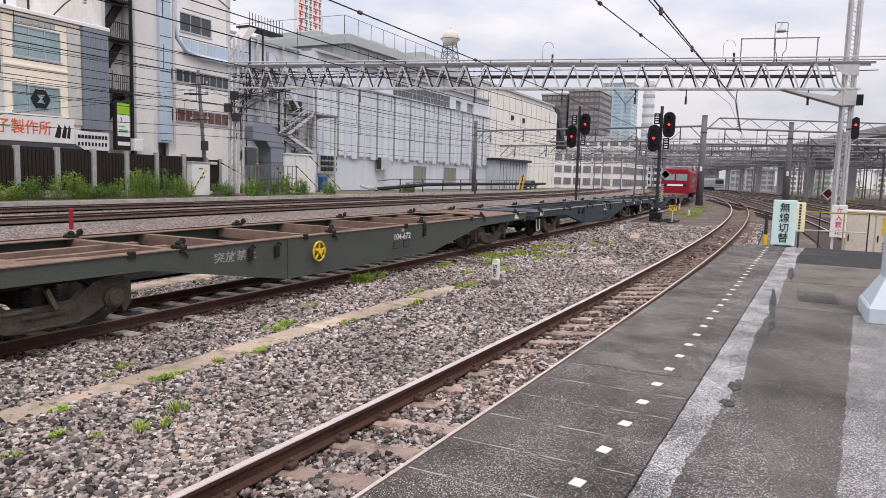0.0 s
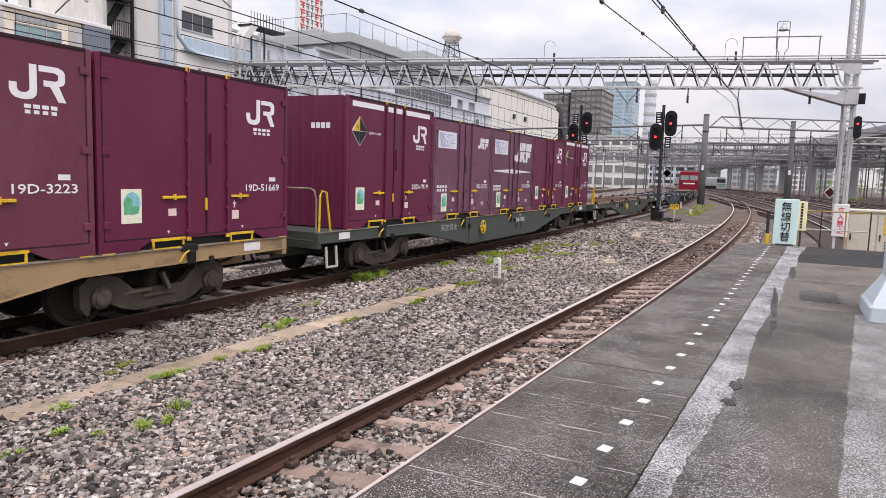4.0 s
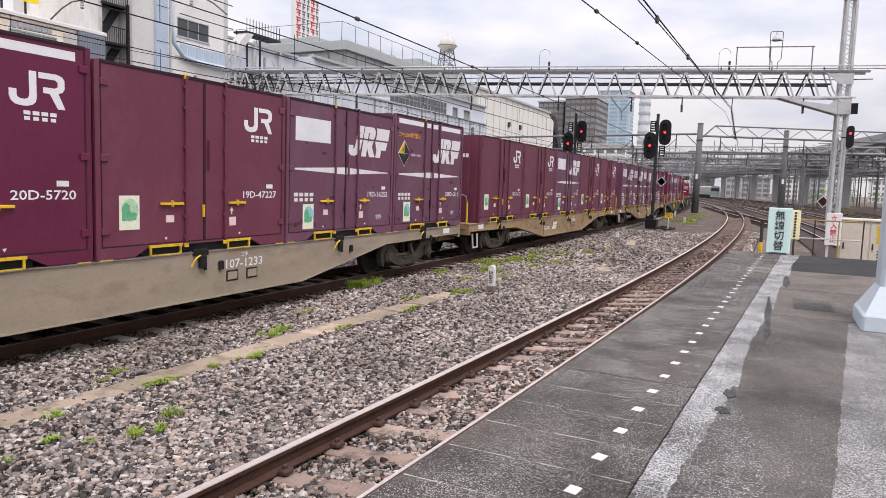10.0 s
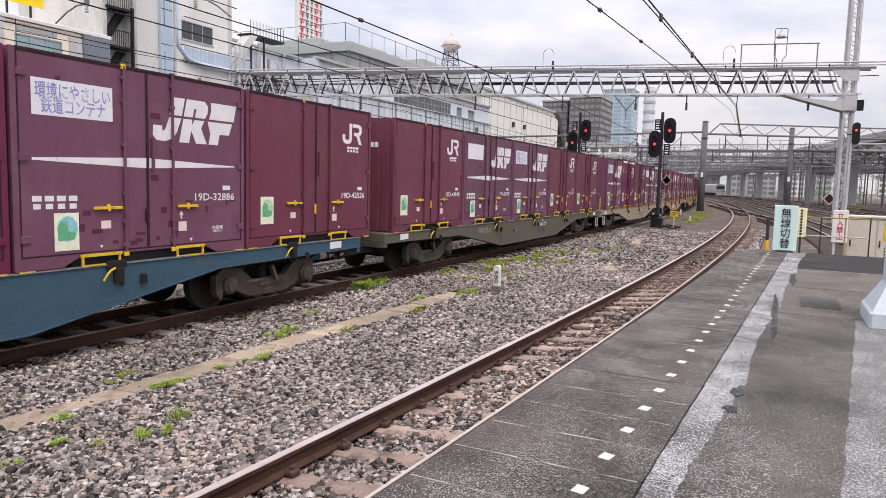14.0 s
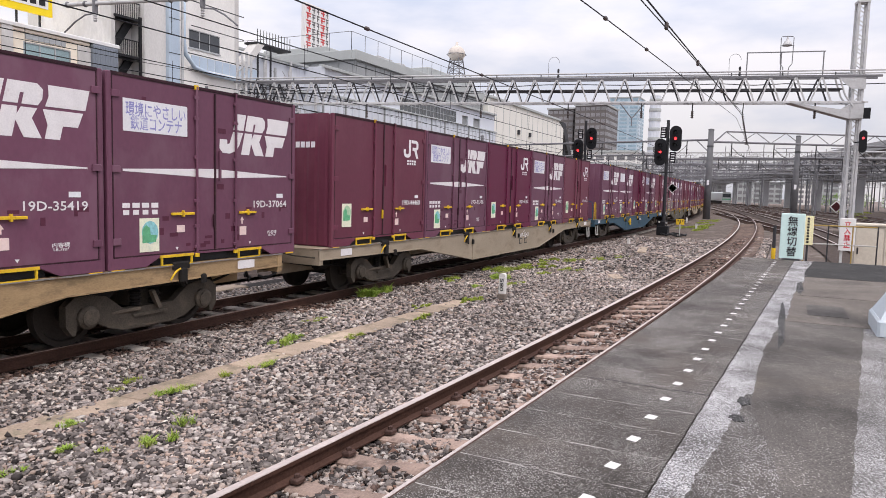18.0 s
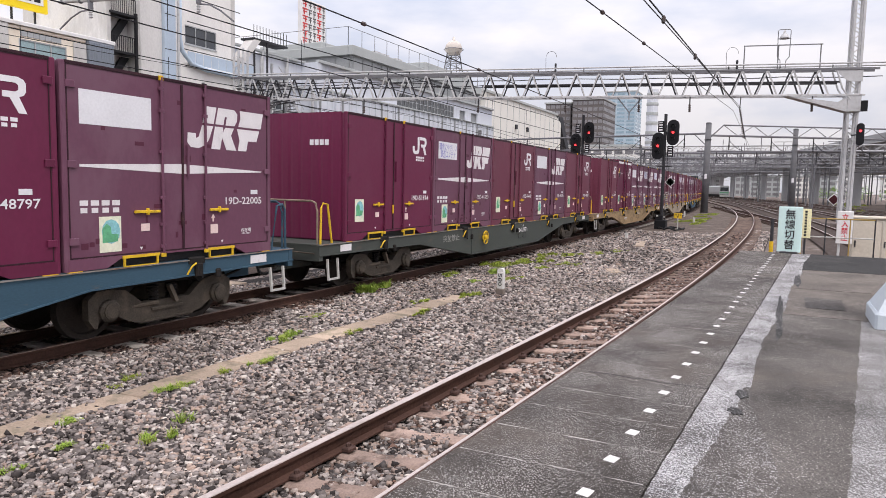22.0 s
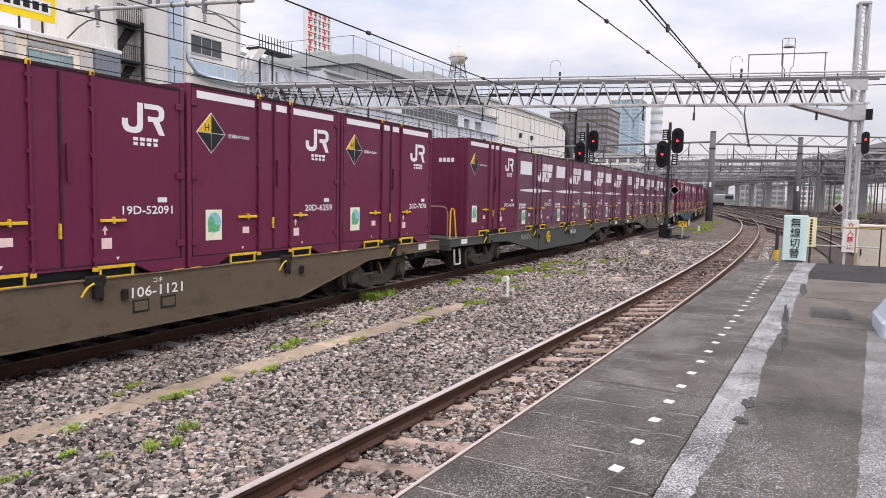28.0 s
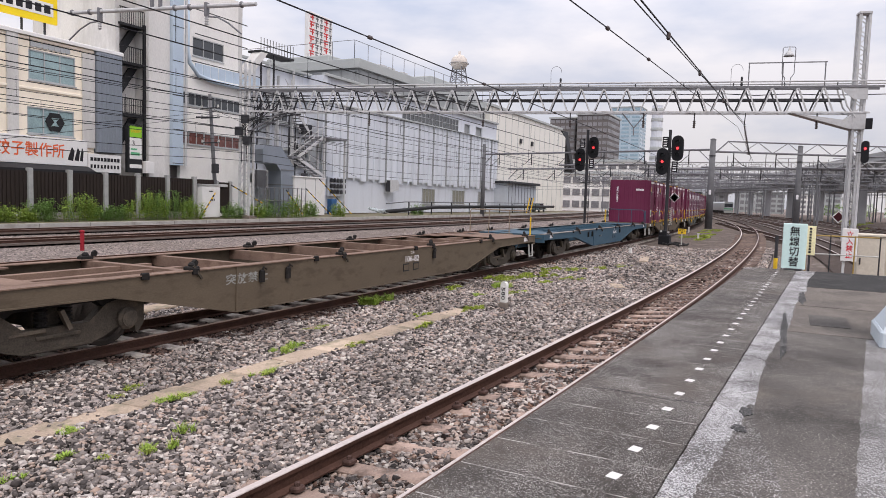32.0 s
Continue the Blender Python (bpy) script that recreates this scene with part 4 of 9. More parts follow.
def big_mark(x0, z0, w, h, y):
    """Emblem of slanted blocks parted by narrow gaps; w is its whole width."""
    g = Geo()
    lean = 0.24
    wi = w - lean * h
    for o in ([(0.0, 0.34), (0.015, 0.12), (0.07, 0.01), (0.17, 0.0), (0.25, 0.08), (0.285, 0.22), (0.31, 0.545), (0.165, 0.545), (0.145, 0.26), (0.115, 0.22), (0.10, 0.34)],
              [(0.165, 0.60), (0.31, 0.60), (0.31, 1.0), (0.165, 1.0)],
              [(0.335, 0.60), (0.445, 0.60), (0.445, 0.80), (0.475, 0.80), (0.475, 0.60), (0.60, 0.60), (0.625, 0.72), (0.615, 0.90), (0.56, 1.0), (0.335, 1.0)],
              [(0.335, 0.0), (0.455, 0.0), (0.455, 0.30), (0.545, 0.0), (0.685, 0.0), (0.575, 0.36), (0.60, 0.545), (0.475, 0.545), (0.455, 0.40), (0.445, 0.545), (0.335, 0.545)],
              [(0.66, 0.60), (1.0, 0.60), (1.0, 1.0), (0.645, 1.0), (0.67, 0.80)],
              [(0.71, 0.0), (0.835, 0.0), (0.835, 0.26), (0.965, 0.26), (0.985, 0.545), (0.645, 0.545), (0.71, 0.26)]):
        g.prism(skewed(o, x0, z0, wi, h, lean), y - 0.004, y, "y")
    return g


def small_mark(x0, z0, w, h, y):
    """Emblem of a hooked bar beside a looped one."""
    g = Geo()
    for o in ([(0.0, 0.45), (0.0, 0.25), (0.03, 0.12), (0.10, 0.03), (0.20, 0.0), (0.30, 0.0), (0.40, 0.04), (0.46, 0.13), (0.48, 0.25), (0.48, 1.0), (0.35, 1.0), (0.35, 0.29), (0.32, 0.22), (0.27, 0.19),
               (0.20, 0.19), (0.15, 0.22), (0.13, 0.30), (0.13, 0.45)],
              [(0.52, 1.0), (0.86, 1.0), (0.96, 0.94), (1.0, 0.84), (1.0, 0.60), (0.96, 0.50), (0.88, 0.45), (1.01, 0.0), (0.87, 0.0), (0.72, 0.42), (0.60, 0.42), (0.60, 0.59), (0.82, 0.59), (0.87, 0.64),
               (0.87, 0.78), (0.82, 0.83), (0.52, 0.83)]):
        g.prism(skewed(o, x0, z0, w, h, 0.0), y - 0.004, y, "y")
    return g


def word_bars(x0, z0, w, h, y, n=4):
    """Writing that stays unread: plain bars."""
    g = Geo()
    for i in range(n):
        a = x0 + w * i / n
        g.prism(rect(a, a + 0.74 * w / n, z0 + 0.58 * h, z0 + h), y - 0.004, y, "y")
        g.prism(rect(a + 0.06 * w / n, a + 0.66 * w / n, z0, z0 + 0.4 * h), y - 0.004, y, "y")
    return g


LABELS = {
    "W": "deep red-violet freight container with white top strips and hazard diamond",
    "J": "red-violet freight container with small white emblem and green sticker",
    "D": "deep red-violet freight container with small white emblem and green sticker",
    "F": "faded violet-brown freight container with blank white panel and stripe",
    "T": "faded violet-brown freight container with slogan panel and white stripe",
    "S": "faded purple freight container with slogan panel and small emblem",
    "X": "violet-brown freight container with hazard diamond, orange words and stripe",
}


def container(kind):
    """A twelve-foot freight container standing on z = 0, its front towards +x."""
    plain = kind in "WJD"
    h = 2.6 if kind in "WX" else 2.5
    paint = {"W": M_DEEP, "D": M_DEEP, "J": M_RED}.get(kind, M_FADED)
    mark = M_MARK if plain else M_OLDMARK
    c = thing("freight_container", LABELS[kind], "container", group="containers on the train")
    x0, x1, y0, y1 = -LEN / 2, LEN / 2, -WID / 2, WID / 2
    Y = y0 + 0.012                                   # sheet face on the platform side
    f = lambda u: x0 + u * LEN
    part("body", Geo().box(x0 + 0.03, x1 - 0.03, y0 + 0.012, y1 - 0.012, 0.145, h - 0.03), paint, c)
    # sill cut away between the fork pockets
    sill = Geo().prism([(f(u), z) for u, z in ((0.012, 0.0), (0.155, 0.0), (0.218, 0.118), (0.766, 0.118), (0.835, 0.0), (0.988, 0.0), (0.988, 0.144), (0.012, 0.144))], y0 - 0.002, y1 + 0.002, "y")
    part("base_rail", sill, paint, c)
    # dark rubber round the doors, one closed frame
    ring = []
    for y in (y0 + 0.006, y0 + 0.013):
        ring += [(f(0.0215), y, 0.146), (f(0.9785), y, 0.146), (f(0.9785), y, h - 0.032), (f(0.0215), y, h - 0.032)]
        ring += [(f(0.0215) + 0.013, y, 0.164), (f(0.9785) - 0.013, y, 0.164), (f(0.9785) - 0.013, y, h - 0.048), (f(0.0215) + 0.013, y, h - 0.048)]
    q = [(i, (i + 1) % 4) for i in range(4)]
    part("door_gasket", Geo().add(ring, [(a, b, 4 + b, 4 + a) for a, b in q] + [(12 + a, 12 + b, 8 + b, 8 + a) for a, b in q] + [(8 + a, 8 + b, b, a) for a, b in q] + [(4 + a, 4 + b, 12 + b, 12 + a) for a, b in q]), M_RIB, c)
    # added black filler, set back: the shade inside the open fork pockets
    part("underside", Geo().box(f(0.2), f(0.8), y0 + 0.08, y1 - 0.08, 0.0, 0.118), M_BLACK, c, "dark floor frame behind the fork pockets")
    for a, b in ((0.222, 0.372), (0.624, 0.760)):
        w = Geo()
        w.box(f(a) - 0.02, f(b) + 0.02, y0 - 0.016, y0 + 0.01, 0.100, 0.138)
        w.box(f(a), f(a) + 0.026, y0 - 0.012, y0 + 0.01, -0.01, 0.10)
        w.box(f(b) - 0.026, f(b), y0 - 0.012, y0 + 0.01, -0.01, 0.10)
        w.box(f(a) + 0.026, f(b) - 0.026, y0 - 0.010, y0 + 0.01, -0.012, 0.002)
        part("pocket_frame", w, M_YELLOW, c, "yellow painted pocket frame")
    for a, b in ((0.012, 0.062), (0.938, 0.988)):
        part("corner_mark", Geo().box(f(a), f(b), y0 - 0.006, y0 + 0.02, -0.022, -0.001), M_YELLOW, c, "yellow corner foot")
    for xa in (x0, x1 - 0.075):
        for ya in (y0, y1 - 0.075):
            part("corner_post", Geo().cbox(xa, xa + 0.075, ya, ya + 0.075, 0.0, h - 0.005, 0.012), paint, c)
    part("top_rail", Geo().box(x0 + 0.076, x1 - 0.076, y0 + 0.001, y0 + 0.03, h - 0.032, h - 0.002), M_RIB, c)
    part("top_rail", Geo().box(x0 + 0.076, x1 - 0.076, y1 - 0.03, y1 - 0.001, h - 0.032, h - 0.002), M_RIB, c)
    # lock rods in their brackets, with yellow ends, and the dark seam between the doors
    for u in (0.395, 0.608):
        r = Geo().tube([(f(u), y0 - 0.016, 0.13), (f(u), y0 - 0.016, h - 0.01)], 0.02, 8)
        for z in (0.22, 0.52, 0.88, 1.5, 2.05, h - 0.16):
            r.cbox(f(u) - 0.042, f(u) + 0.042, y0 - 0.026, y0 + 0.011, z - 0.022, z + 0.022, 0.006)
        part("lock_rod", r, paint, c)
        part("lock_tip", Geo().cbox(f(u) - 0.03, f(u) + 0.03, y0 - 0.026, y0 + 0.02, h - 0.05, h + 0.012, 0.006), M_YELLOW if kind in "WD" or u < 0.5 else M_RIB, c)
        part("rod_foot", Geo().cbox(f(u) - 0.035, f(u) + 0.035, y0 - 0.03, y0 + 0.01, 0.075, 0.128, 0.008), M_YELLOW, c)
    part("door_seam", Geo().box(f(0.495) - 0.016, f(0.495) + 0.016, y0 - 0.004, y0 + 0.0118, 0.168, h - 0.062), M_RIB, c, "dark rubber door seam")
    part("latch_handle", Geo().cbox(f(0.513), f(0.513) + 0.035, y0 - 0.03, y0 + 0.008, 1.18, 1.62, 0.006), paint, c)
    part("seam_latch", Geo().cbox(f(0.482), f(0.482) + 0.03, y0 - 0.03, y0 + 0.008, 0.50, 0.68, 0.006), M_YELLOW if plain else M_RIB, c)
    for u in (0.034, 0.972):
        for z in (0.36, 1.29, h - 0.27):
            part("hinge", Geo().cbox(f(u) - 0.06, f(u) + 0.06, y0 - 0.014, y0 + 0.011, z - 0.042, z + 0.042, 0.006), paint, c)
    for u, n_ in ((0.270, 0.11), (0.630, 0.10)):
        part("latch_bar", Geo().cbox(f(u), f(u + n_), y0 - 0.03, y0 + 0.008, 0.683, 0.717, 0.006).cbox(f(u + n_ / 2) - 0.014, f(u + n_ / 2) + 0.014, y0 - 0.04, y0 + 0.008, 0.66, 0.745, 0.006), M_YELLOW, c, "yellow latch bar")
    # ribs of the roof and of the ends
    r = Geo()
    for i in range(7):
        r.box(f(0.06 + 0.135 * i), f(0.06 + 0.135 * i) + 0.12, y0 + 0.04, y1 - 0.04, h - 0.03, h - 0.012)
    part("roof", r, M_ROOF, c, "ribbed roof sheet")
    for sx in (-1, 1):
        prof = []
        for i in range(9):
            ya = y0 + 0.13 + i * 0.245
            prof += [(ya, 0.024), (ya + 0.05, 0.012), (ya + 0.18, 0.012), (ya + 0.23, 0.024)]
        e = Geo().prism([(sx * (LEN / 2 - d), y) for y, d in prof] + [(sx * (LEN / 2 - 0.06), prof[-1][0]), (sx * (LEN / 2 - 0.06), prof[0][0])], 0.02, h - 0.004, "z")
        part("end_panel", e, paint, c, "ribbed end wall")
    # paintwork on the side
    if kind in "WX":
        s = Geo()
        for a, b in ((0.05, 0.372), (0.418, 0.478), (0.514, 0.584), (0.632, 0.944)):
            s.prism(rect(f(a), f(b), h - 0.195, h - 0.09), Y - 0.005, Y, "y")
        part("top_strip", s, M_MARK, c, "white strip under the roof")
        cx, cz, d = f(0.123), 1.93 if kind == "W" else 1.74, 0.285
        part("diamond_edge", sheet([(cx - d, cz), (cx, cz - d * 1.04), (cx + d, cz), (cx, cz + d * 1.04)], Y, 0.003), M_MARK, c, "white outline of the hazard diamond")
        d, e = 0.268, 0.004
        black = Geo()
        for sx, sz in ((1, 1), (1, -1), (-1, -1)):
            black.prism([(cx + sx * e, cz + sz * e), (cx + sx * d, cz + sz * e), (cx + sx * e, cz + sz * d * 1.04)], Y - 0.006, Y, "y")
        part("diamond", black, M_BLACK, c, "black quarters of the hazard diamond")
        part("diamond_quarter", sheet([(cx - d, cz + e), (cx - e, cz + e), (cx - e, cz + d * 1.04)], Y, 0.008), M_YELLOW, c, "yellow quarter of the diamond")
        words_on("H", "diamond_letter", M_BLACK, c, side_at(cx - 0.085, cz + 0.075, Y - 0.009), 0.10)
        words_on("全高H=2600", "height_note", M_MARK, c, side_at(f(0.277), cz - 0.01, Y - 0.004), 0.065, 0.46)
    if plain:
        part("emblem", small_mark(f(0.725), 1.82, 0.66, 0.395, Y), M_MARK, c, "white emblem of a hooked and a looped bar")
        tagged(part("owner_lettering", word_bars(f(0.769), 1.665, 0.42, 0.105, Y), M_MARK, c), kind="stuff")
    else:
        if kind == "S":
            part("emblem", big_mark(f(0.73), 1.86, 0.76, 0.29, Y), mark, c, "white slanted block emblem")
        else:
            part("emblem", big_mark(f(0.51), 1.59, 1.62, 0.61, Y), mark, c, "large white slanted block emblem")
            part("stripe", sheet([(f(0.063), 1.263), (f(0.49), 1.212), (f(0.94), 1.272), (f(0.94), 1.286), (f(0.49), 1.348), (f(0.063), 1.292)], Y), mark, c, "white tapering stripe")
        if kind == "X":
            words_on("コキ50000積載禁止", "orange_note", M_ORANGE, c, side_at(f(0.19), 2.16, Y - 0.008), 0.12, 1.02)
        else:
            part("slogan_panel", sheet(rect(f(0.066), f(0.353), 1.775, 2.19), Y), M_PANEL, c, "white painted panel")
            if kind in "TS":
                words_on("環境にやさしい\n鉄道コンテナ", "slogan", M_BLUEWORD, c, side_at(f(0.21), 1.98, Y - 0.006), 0.36, 0.98)
        tagged(part("owner_lettering", word_bars(f(0.060), 0.70, 0.60, 0.155, Y), mark, c), kind="stuff")
        words_on("内容積\n18.7m³", "volume_note", mark, c, side_at(f(0.842), 0.345, Y - 0.004), 0.10, 0.22)
        # touched-up spots and old stencil boxes
        rr = random.Random(len(kind) + ord(kind))
        t = Geo()
        for i in range(22):
            a, z, b, e = rr.uniform(0.03, 0.93), (0.2 + 0.75 * rr.random() ** 1.6) if i < 16 else rr.uniform(1.0, h - 0.3), rr.uniform(0.03, 0.16), rr.uniform(0.03, 0.10)
            t.prism(rect(f(a), min(f(a) + b, f(0.97)), z, z + e), Y - 0.0016 - 0.0001 * i, Y, "y")
        tagged(part("touched_up_paint", t, M_TOUCH, c, "darker touched-up paint spots"), kind="stuff")
    sx, sz = (f(0.092), 0.365) if plain else (f(0.130), 0.20)
    part("sticker", sheet(rect(sx, sx + 0.315, sz, sz + 0.45), Y, 0.006), M_STICK, c, "green and white sticker")
    part("sticker_print", Geo().prism([(sx + 0.165 + 0.135 * math.cos(a * 0.5236), sz + 0.26 + 0.155 * math.sin(a * 0.5236)) for a in range(12)], Y - 0.0075, Y, "y"), M_PALEGREEN if kind == "J" else M_AQUA, c)
    part("sticker_print", Geo().prism([(sx + 0.04, sz + 0.12), (sx + 0.26, sz + 0.13), (sx + 0.27, sz + 0.22), (sx + 0.17, sz + 0.23), (sx + 0.16, sz + 0.32), (sx + 0.10, sz + 0.36), (sx + 0.04, sz + 0.30)], Y - 0.009, Y, "y"), M_GREEN, c)
    part("tag", sheet(rect(f(0.637), f(0.637) + 0.145, 0.345, 0.48), Y, 0.006), M_PINK, c)
    part("tag", sheet(rect(f(0.30), f(0.30) + 0.14, 0.44, 0.54), Y, 0.006), M_PINK, c)
    part("tag", sheet(rect(f(0.872), f(0.872) + 0.155, 0.925, 0.992), Y), M_PANEL, c)
    a = f(0.648)
    part("arrow", sheet([(a, 0.52), (a + 0.026, 0.52), (a + 0.026, 0.575), (a + 0.053, 0.575), (a + 0.013, 0.635), (a - 0.027, 0.575), (a, 0.575)], Y), M_PINK, c)
    w = Geo()
    for u in (0.30, 0.70):
        w.prism([(f(u) - 0.025, 0.235), (f(u), 0.195), (f(u) + 0.025, 0.235)], Y - 0.004, Y, "y")
    part("lift_mark", w, M_MARK, c, "small white triangles")
    # paintwork on the rear end
    xr = -LEN / 2 + 0.013
    if kind in "TF":
        e = big_mark(-0.58, h - 0.72, 1.0, 0.36, 0.0)
        e.v = [(xr - 0.004 + y, -x - 0.1, z) for x, y, z in e.v]
        part("end_emblem", e, mark, c)
    else:
        e = Geo()
        for i in range(4):
            e.box(xr - 0.006, xr, -0.45 - i * 0.12 + 0.09, -0.45 - i * 0.12, h - 0.64, h - 0.53)
        tagged(part("owner_lettering", e, mark, c), kind="stuff")
    return c

# ---- wagons ----
M_WORNEDGE = mat("worn_deck_edge", (0.23, 0.215, 0.20), 0.6, 0.1, 0.3, 3, 30, 0.05, (0.20, 0.105, 0.06), 0.8, 5, 0.5)
M_STEEL_RIM = mat("worn_bright_rim", (0.42, 0.42, 0.42), 0.45, 0.4, 0.2, 8, 40, 0.03)
def wagon(paint, deck, wheel, rail_end, near=True, empty=False):
    """A flat container wagon on its rails, front towards +x."""
    P = FRAMES[paint]
    T = M_RUSTDECK if deck == "rust" else P
    kinds = {"green": "grey-green", "tan": "dusty tan", "paletan": "pale dusty tan", "olive": "olive-grey", "blue": "blue-green", "brown": "dull brown", "darkblue": "dark blue"}
    w = thing("container_wagon", "%s flat container wagon with deep side beams" % kinds[paint], "wagon", group="wagons of the train")
    E = 9.66
    ba, bb = (4.3, 6.5) if paint == "brown" else (2.78, 5.75)      # ends of the deep middle and of its slopes
    if not near:
        E, ba, bb = 5.75, 1.3, 2.5
    belly = [(-ba, 0.285), (ba, 0.285)]
    for s in (-1, 1):
        y = s * 1.22
        out = [(-E, 0.80), (-bb, 0.76)] + belly + [(bb, 0.76), (E, 0.80), (E, 0.985), (-E, 0.985)]
        b = part("side_beam", Geo().prism(out, y - 0.008, y + 0.008, "y"), P, w)
        fl = Geo()
        low = [(-E, 0.80), (-bb, 0.76)] + belly + [(bb, 0.76), (E, 0.80)]
        for p, q in zip(low[:-1], low[1:]):
            fl.bar((p[0], y - s * 0.05, p[1]), (q[0], y - s * 0.05, q[1]), 0.16, 0.02)
        part("bottom_flange", fl, P, b)
        part("top_flange", Geo().box(-E, E, min(y + s * 0.03, y - s * 0.17), max(y + s * 0.03, y - s * 0.17), 0.986, 1.0), M_WORNEDGE if T is P else T, b)
    c = Geo()
    for s in (-1, 1):
        c.box(-E, E, s * 0.22 - 0.02, s * 0.22 + 0.02, 0.46, 0.78)
    c.box(-E, E, -0.3, 0.3, 0.78, 0.796)
    part("centre_sill", c, P, w)
    xb = [-7.9, -3.75, -1.85, 0.0, 1.85, 3.75, 7.9]
    for x in xb if near else (-1.85, 0.0, 1.85):
        part("cross_beam", Geo().box(x - 0.075, x + 0.075, -1.2, 1.2, 0.80, 0.978), T, w)
    for s in (-1, 1):
        a, b = sorted((s * E, s * (4.6 if near else 2.4)))
        if empty and near:
            part("end_deck", Geo().prism([(s * 6.5, -1.2), (s * 6.5, -0.9), (s * 7.2, -0.75), (s * 7.2, 0.75), (s * 6.5, 0.9), (s * 6.5, 1.2), (s * E, 1.2), (s * E, -1.2)], 0.962, 0.984, "z"), T, w, "steel end deck")
            part("deck_rib", Geo().box(s * 8.6 - 0.25, s * 8.6 + 0.25, 0.45, 0.8, 0.984, 0.99), M_DARK, w)
            part("deck_bar", Geo().box(*sorted((s * 4.6, s * E)), -0.42, -0.28, 0.80, 0.95), T, w)
            part("deck_bar", Geo().box(*sorted((s * 4.6, s * E)), 0.28, 0.42, 0.80, 0.95), T, w)
            part("cross_beam", Geo().box(s * 5.1 - 0.075, s * 5.1 + 0.075, -1.2, 1.2, 0.80, 0.978), T, w)
        else:
            part("end_deck", Geo().cbox(a, b, -1.2, 1.2, 0.965, 1.004, 0.004), T, w, "steel end deck")
        part("end_beam", Geo().cbox(*sorted((s * E, s * (E - 0.12))), -1.235, 1.235, 0.70, 0.982, 0.01), P, w)
        # coupler and draft gear
        k = part("coupler", Geo().box(*sorted((s * (E - 0.05), s * (E + 0.22))), -0.07, 0.07, 0.77, 0.92), M_DARK, w)
        part("coupler_head", Geo().cbox(*sorted((s * (E + 0.12), s * (E + 0.32))), -0.16, 0.16, 0.71, 0.99, 0.04), M_BOGIE, k)
        for yy in (-0.38, 0.42):
            part("hose", Geo().tube([(s * (E + 0.02), yy, 0.72), (s * (E + 0.16), yy * 0.9, 0.5), (s * (E + 0.30), yy * 0.6, 0.42), (s * (E + 0.41), yy * 0.4, 0.48)], 0.024, 6), M_HOSE, k)
        # steps at the corners
        for ys in (-1, 1) if (s > 0) == (rail_end == "f") else ():
            yy = ys * 1.23
            xs_ = s * (E - 0.42)
            g = Geo()
            for dx in (-0.16, 0.16):
                g.bar((xs_ + dx, yy, 0.72), (xs_ + dx, yy + ys * 0.03, 0.32), 0.035)
            for z in (0.335,):
                g.bar((xs_ - 0.16, yy + ys * 0.02, z), (xs_ + 0.16, yy + ys * 0.02, z), 0.035)
            part("step", g, M_STEP, w, "white footstep")
        part("number_plate", Geo().box(*sorted((s * (E - 1.05), s * (E - 0.68))), -1.236, -1.229, 0.83, 0.96), M_OLDMARK, w)
    # handrail over one end
    if rail_end:
        sg_ = -1 if rail_end == "r" else 1
        xr = sg_ * (E - 0.12)
        rail = Geo().tube([(xr, 1.1, 1.0), (xr, 1.1, 1.74), (xr, 1.04, 1.8), (xr, -0.98, 1.8), (xr, -1.06, 1.76), (xr, -1.1, 1.62), (xr, -1.1, 1.0)], 0.02, 6)
        for yy in (-0.35, 0.4):
            rail.tube([(xr, yy, 1.0), (xr, yy, 1.79)], 0.016, 6)
        part("handrail", rail, P if paint == "blue" else mat("dirty_brown_rail", (0.26, 0.20, 0.15), 0.7, 0, 0.25, 6, 40, 0.05), w, "grey handrail across the end")
        if paint in ("tan", "paletan") and sg_ < 0:
            stand = Geo().bar((xr + 0.12, -0.72, 1.0), (xr + 0.06, -0.66, 1.80), 0.12)
            stand.lathe([(0.24, 0.0), (0.26, 0.015), (0.24, 0.035)], (xr + 0.05, -0.64, 1.80), "z", 14)
            part("brake_stand", stand, mat("rusty_orange_paint", (0.42, 0.23, 0.13), 0.7, 0, 0.2, 5, 40, 0.1), w, "rusty hand brake stand")
        if paint in ("tan", "paletan", "brown"):
            part("yellow_post", Geo().tube([(xr, -1.1, 1.0), (xr, -1.1, 1.6)], 0.026, 6), M_YELLOW, w, "yellow lower post of the handrail")
        else:
            part("grab_rail", Geo().tube([(xr, -1.17, 1.0), (xr - sg_ * 0.02, -1.17, 1.68), (xr - sg_ * 0.08, -1.17, 1.76), (xr - sg_ * 0.22, -1.17, 1.74), (xr - sg_ * 0.36, -1.17, 1.0)], 0.021, 6),
                 M_YELLOW if sg_ < 0 else P, w, "yellow grab rail" if sg_ < 0 else "painted grab rail")
        if sg_ > 0 and paint != "brown":
            part("grab_rail", Geo().tube([(xr - 0.05, 1.17, 1.0), (xr - 0.06, 1.17, 1.7), (xr - 0.12, 1.17, 1.77), (xr - 0.24, 1.17, 1.75), (xr - 0.36, 1.17, 1.0)], 0.021, 6), M_YELLOW, w, "yellow grab rail")
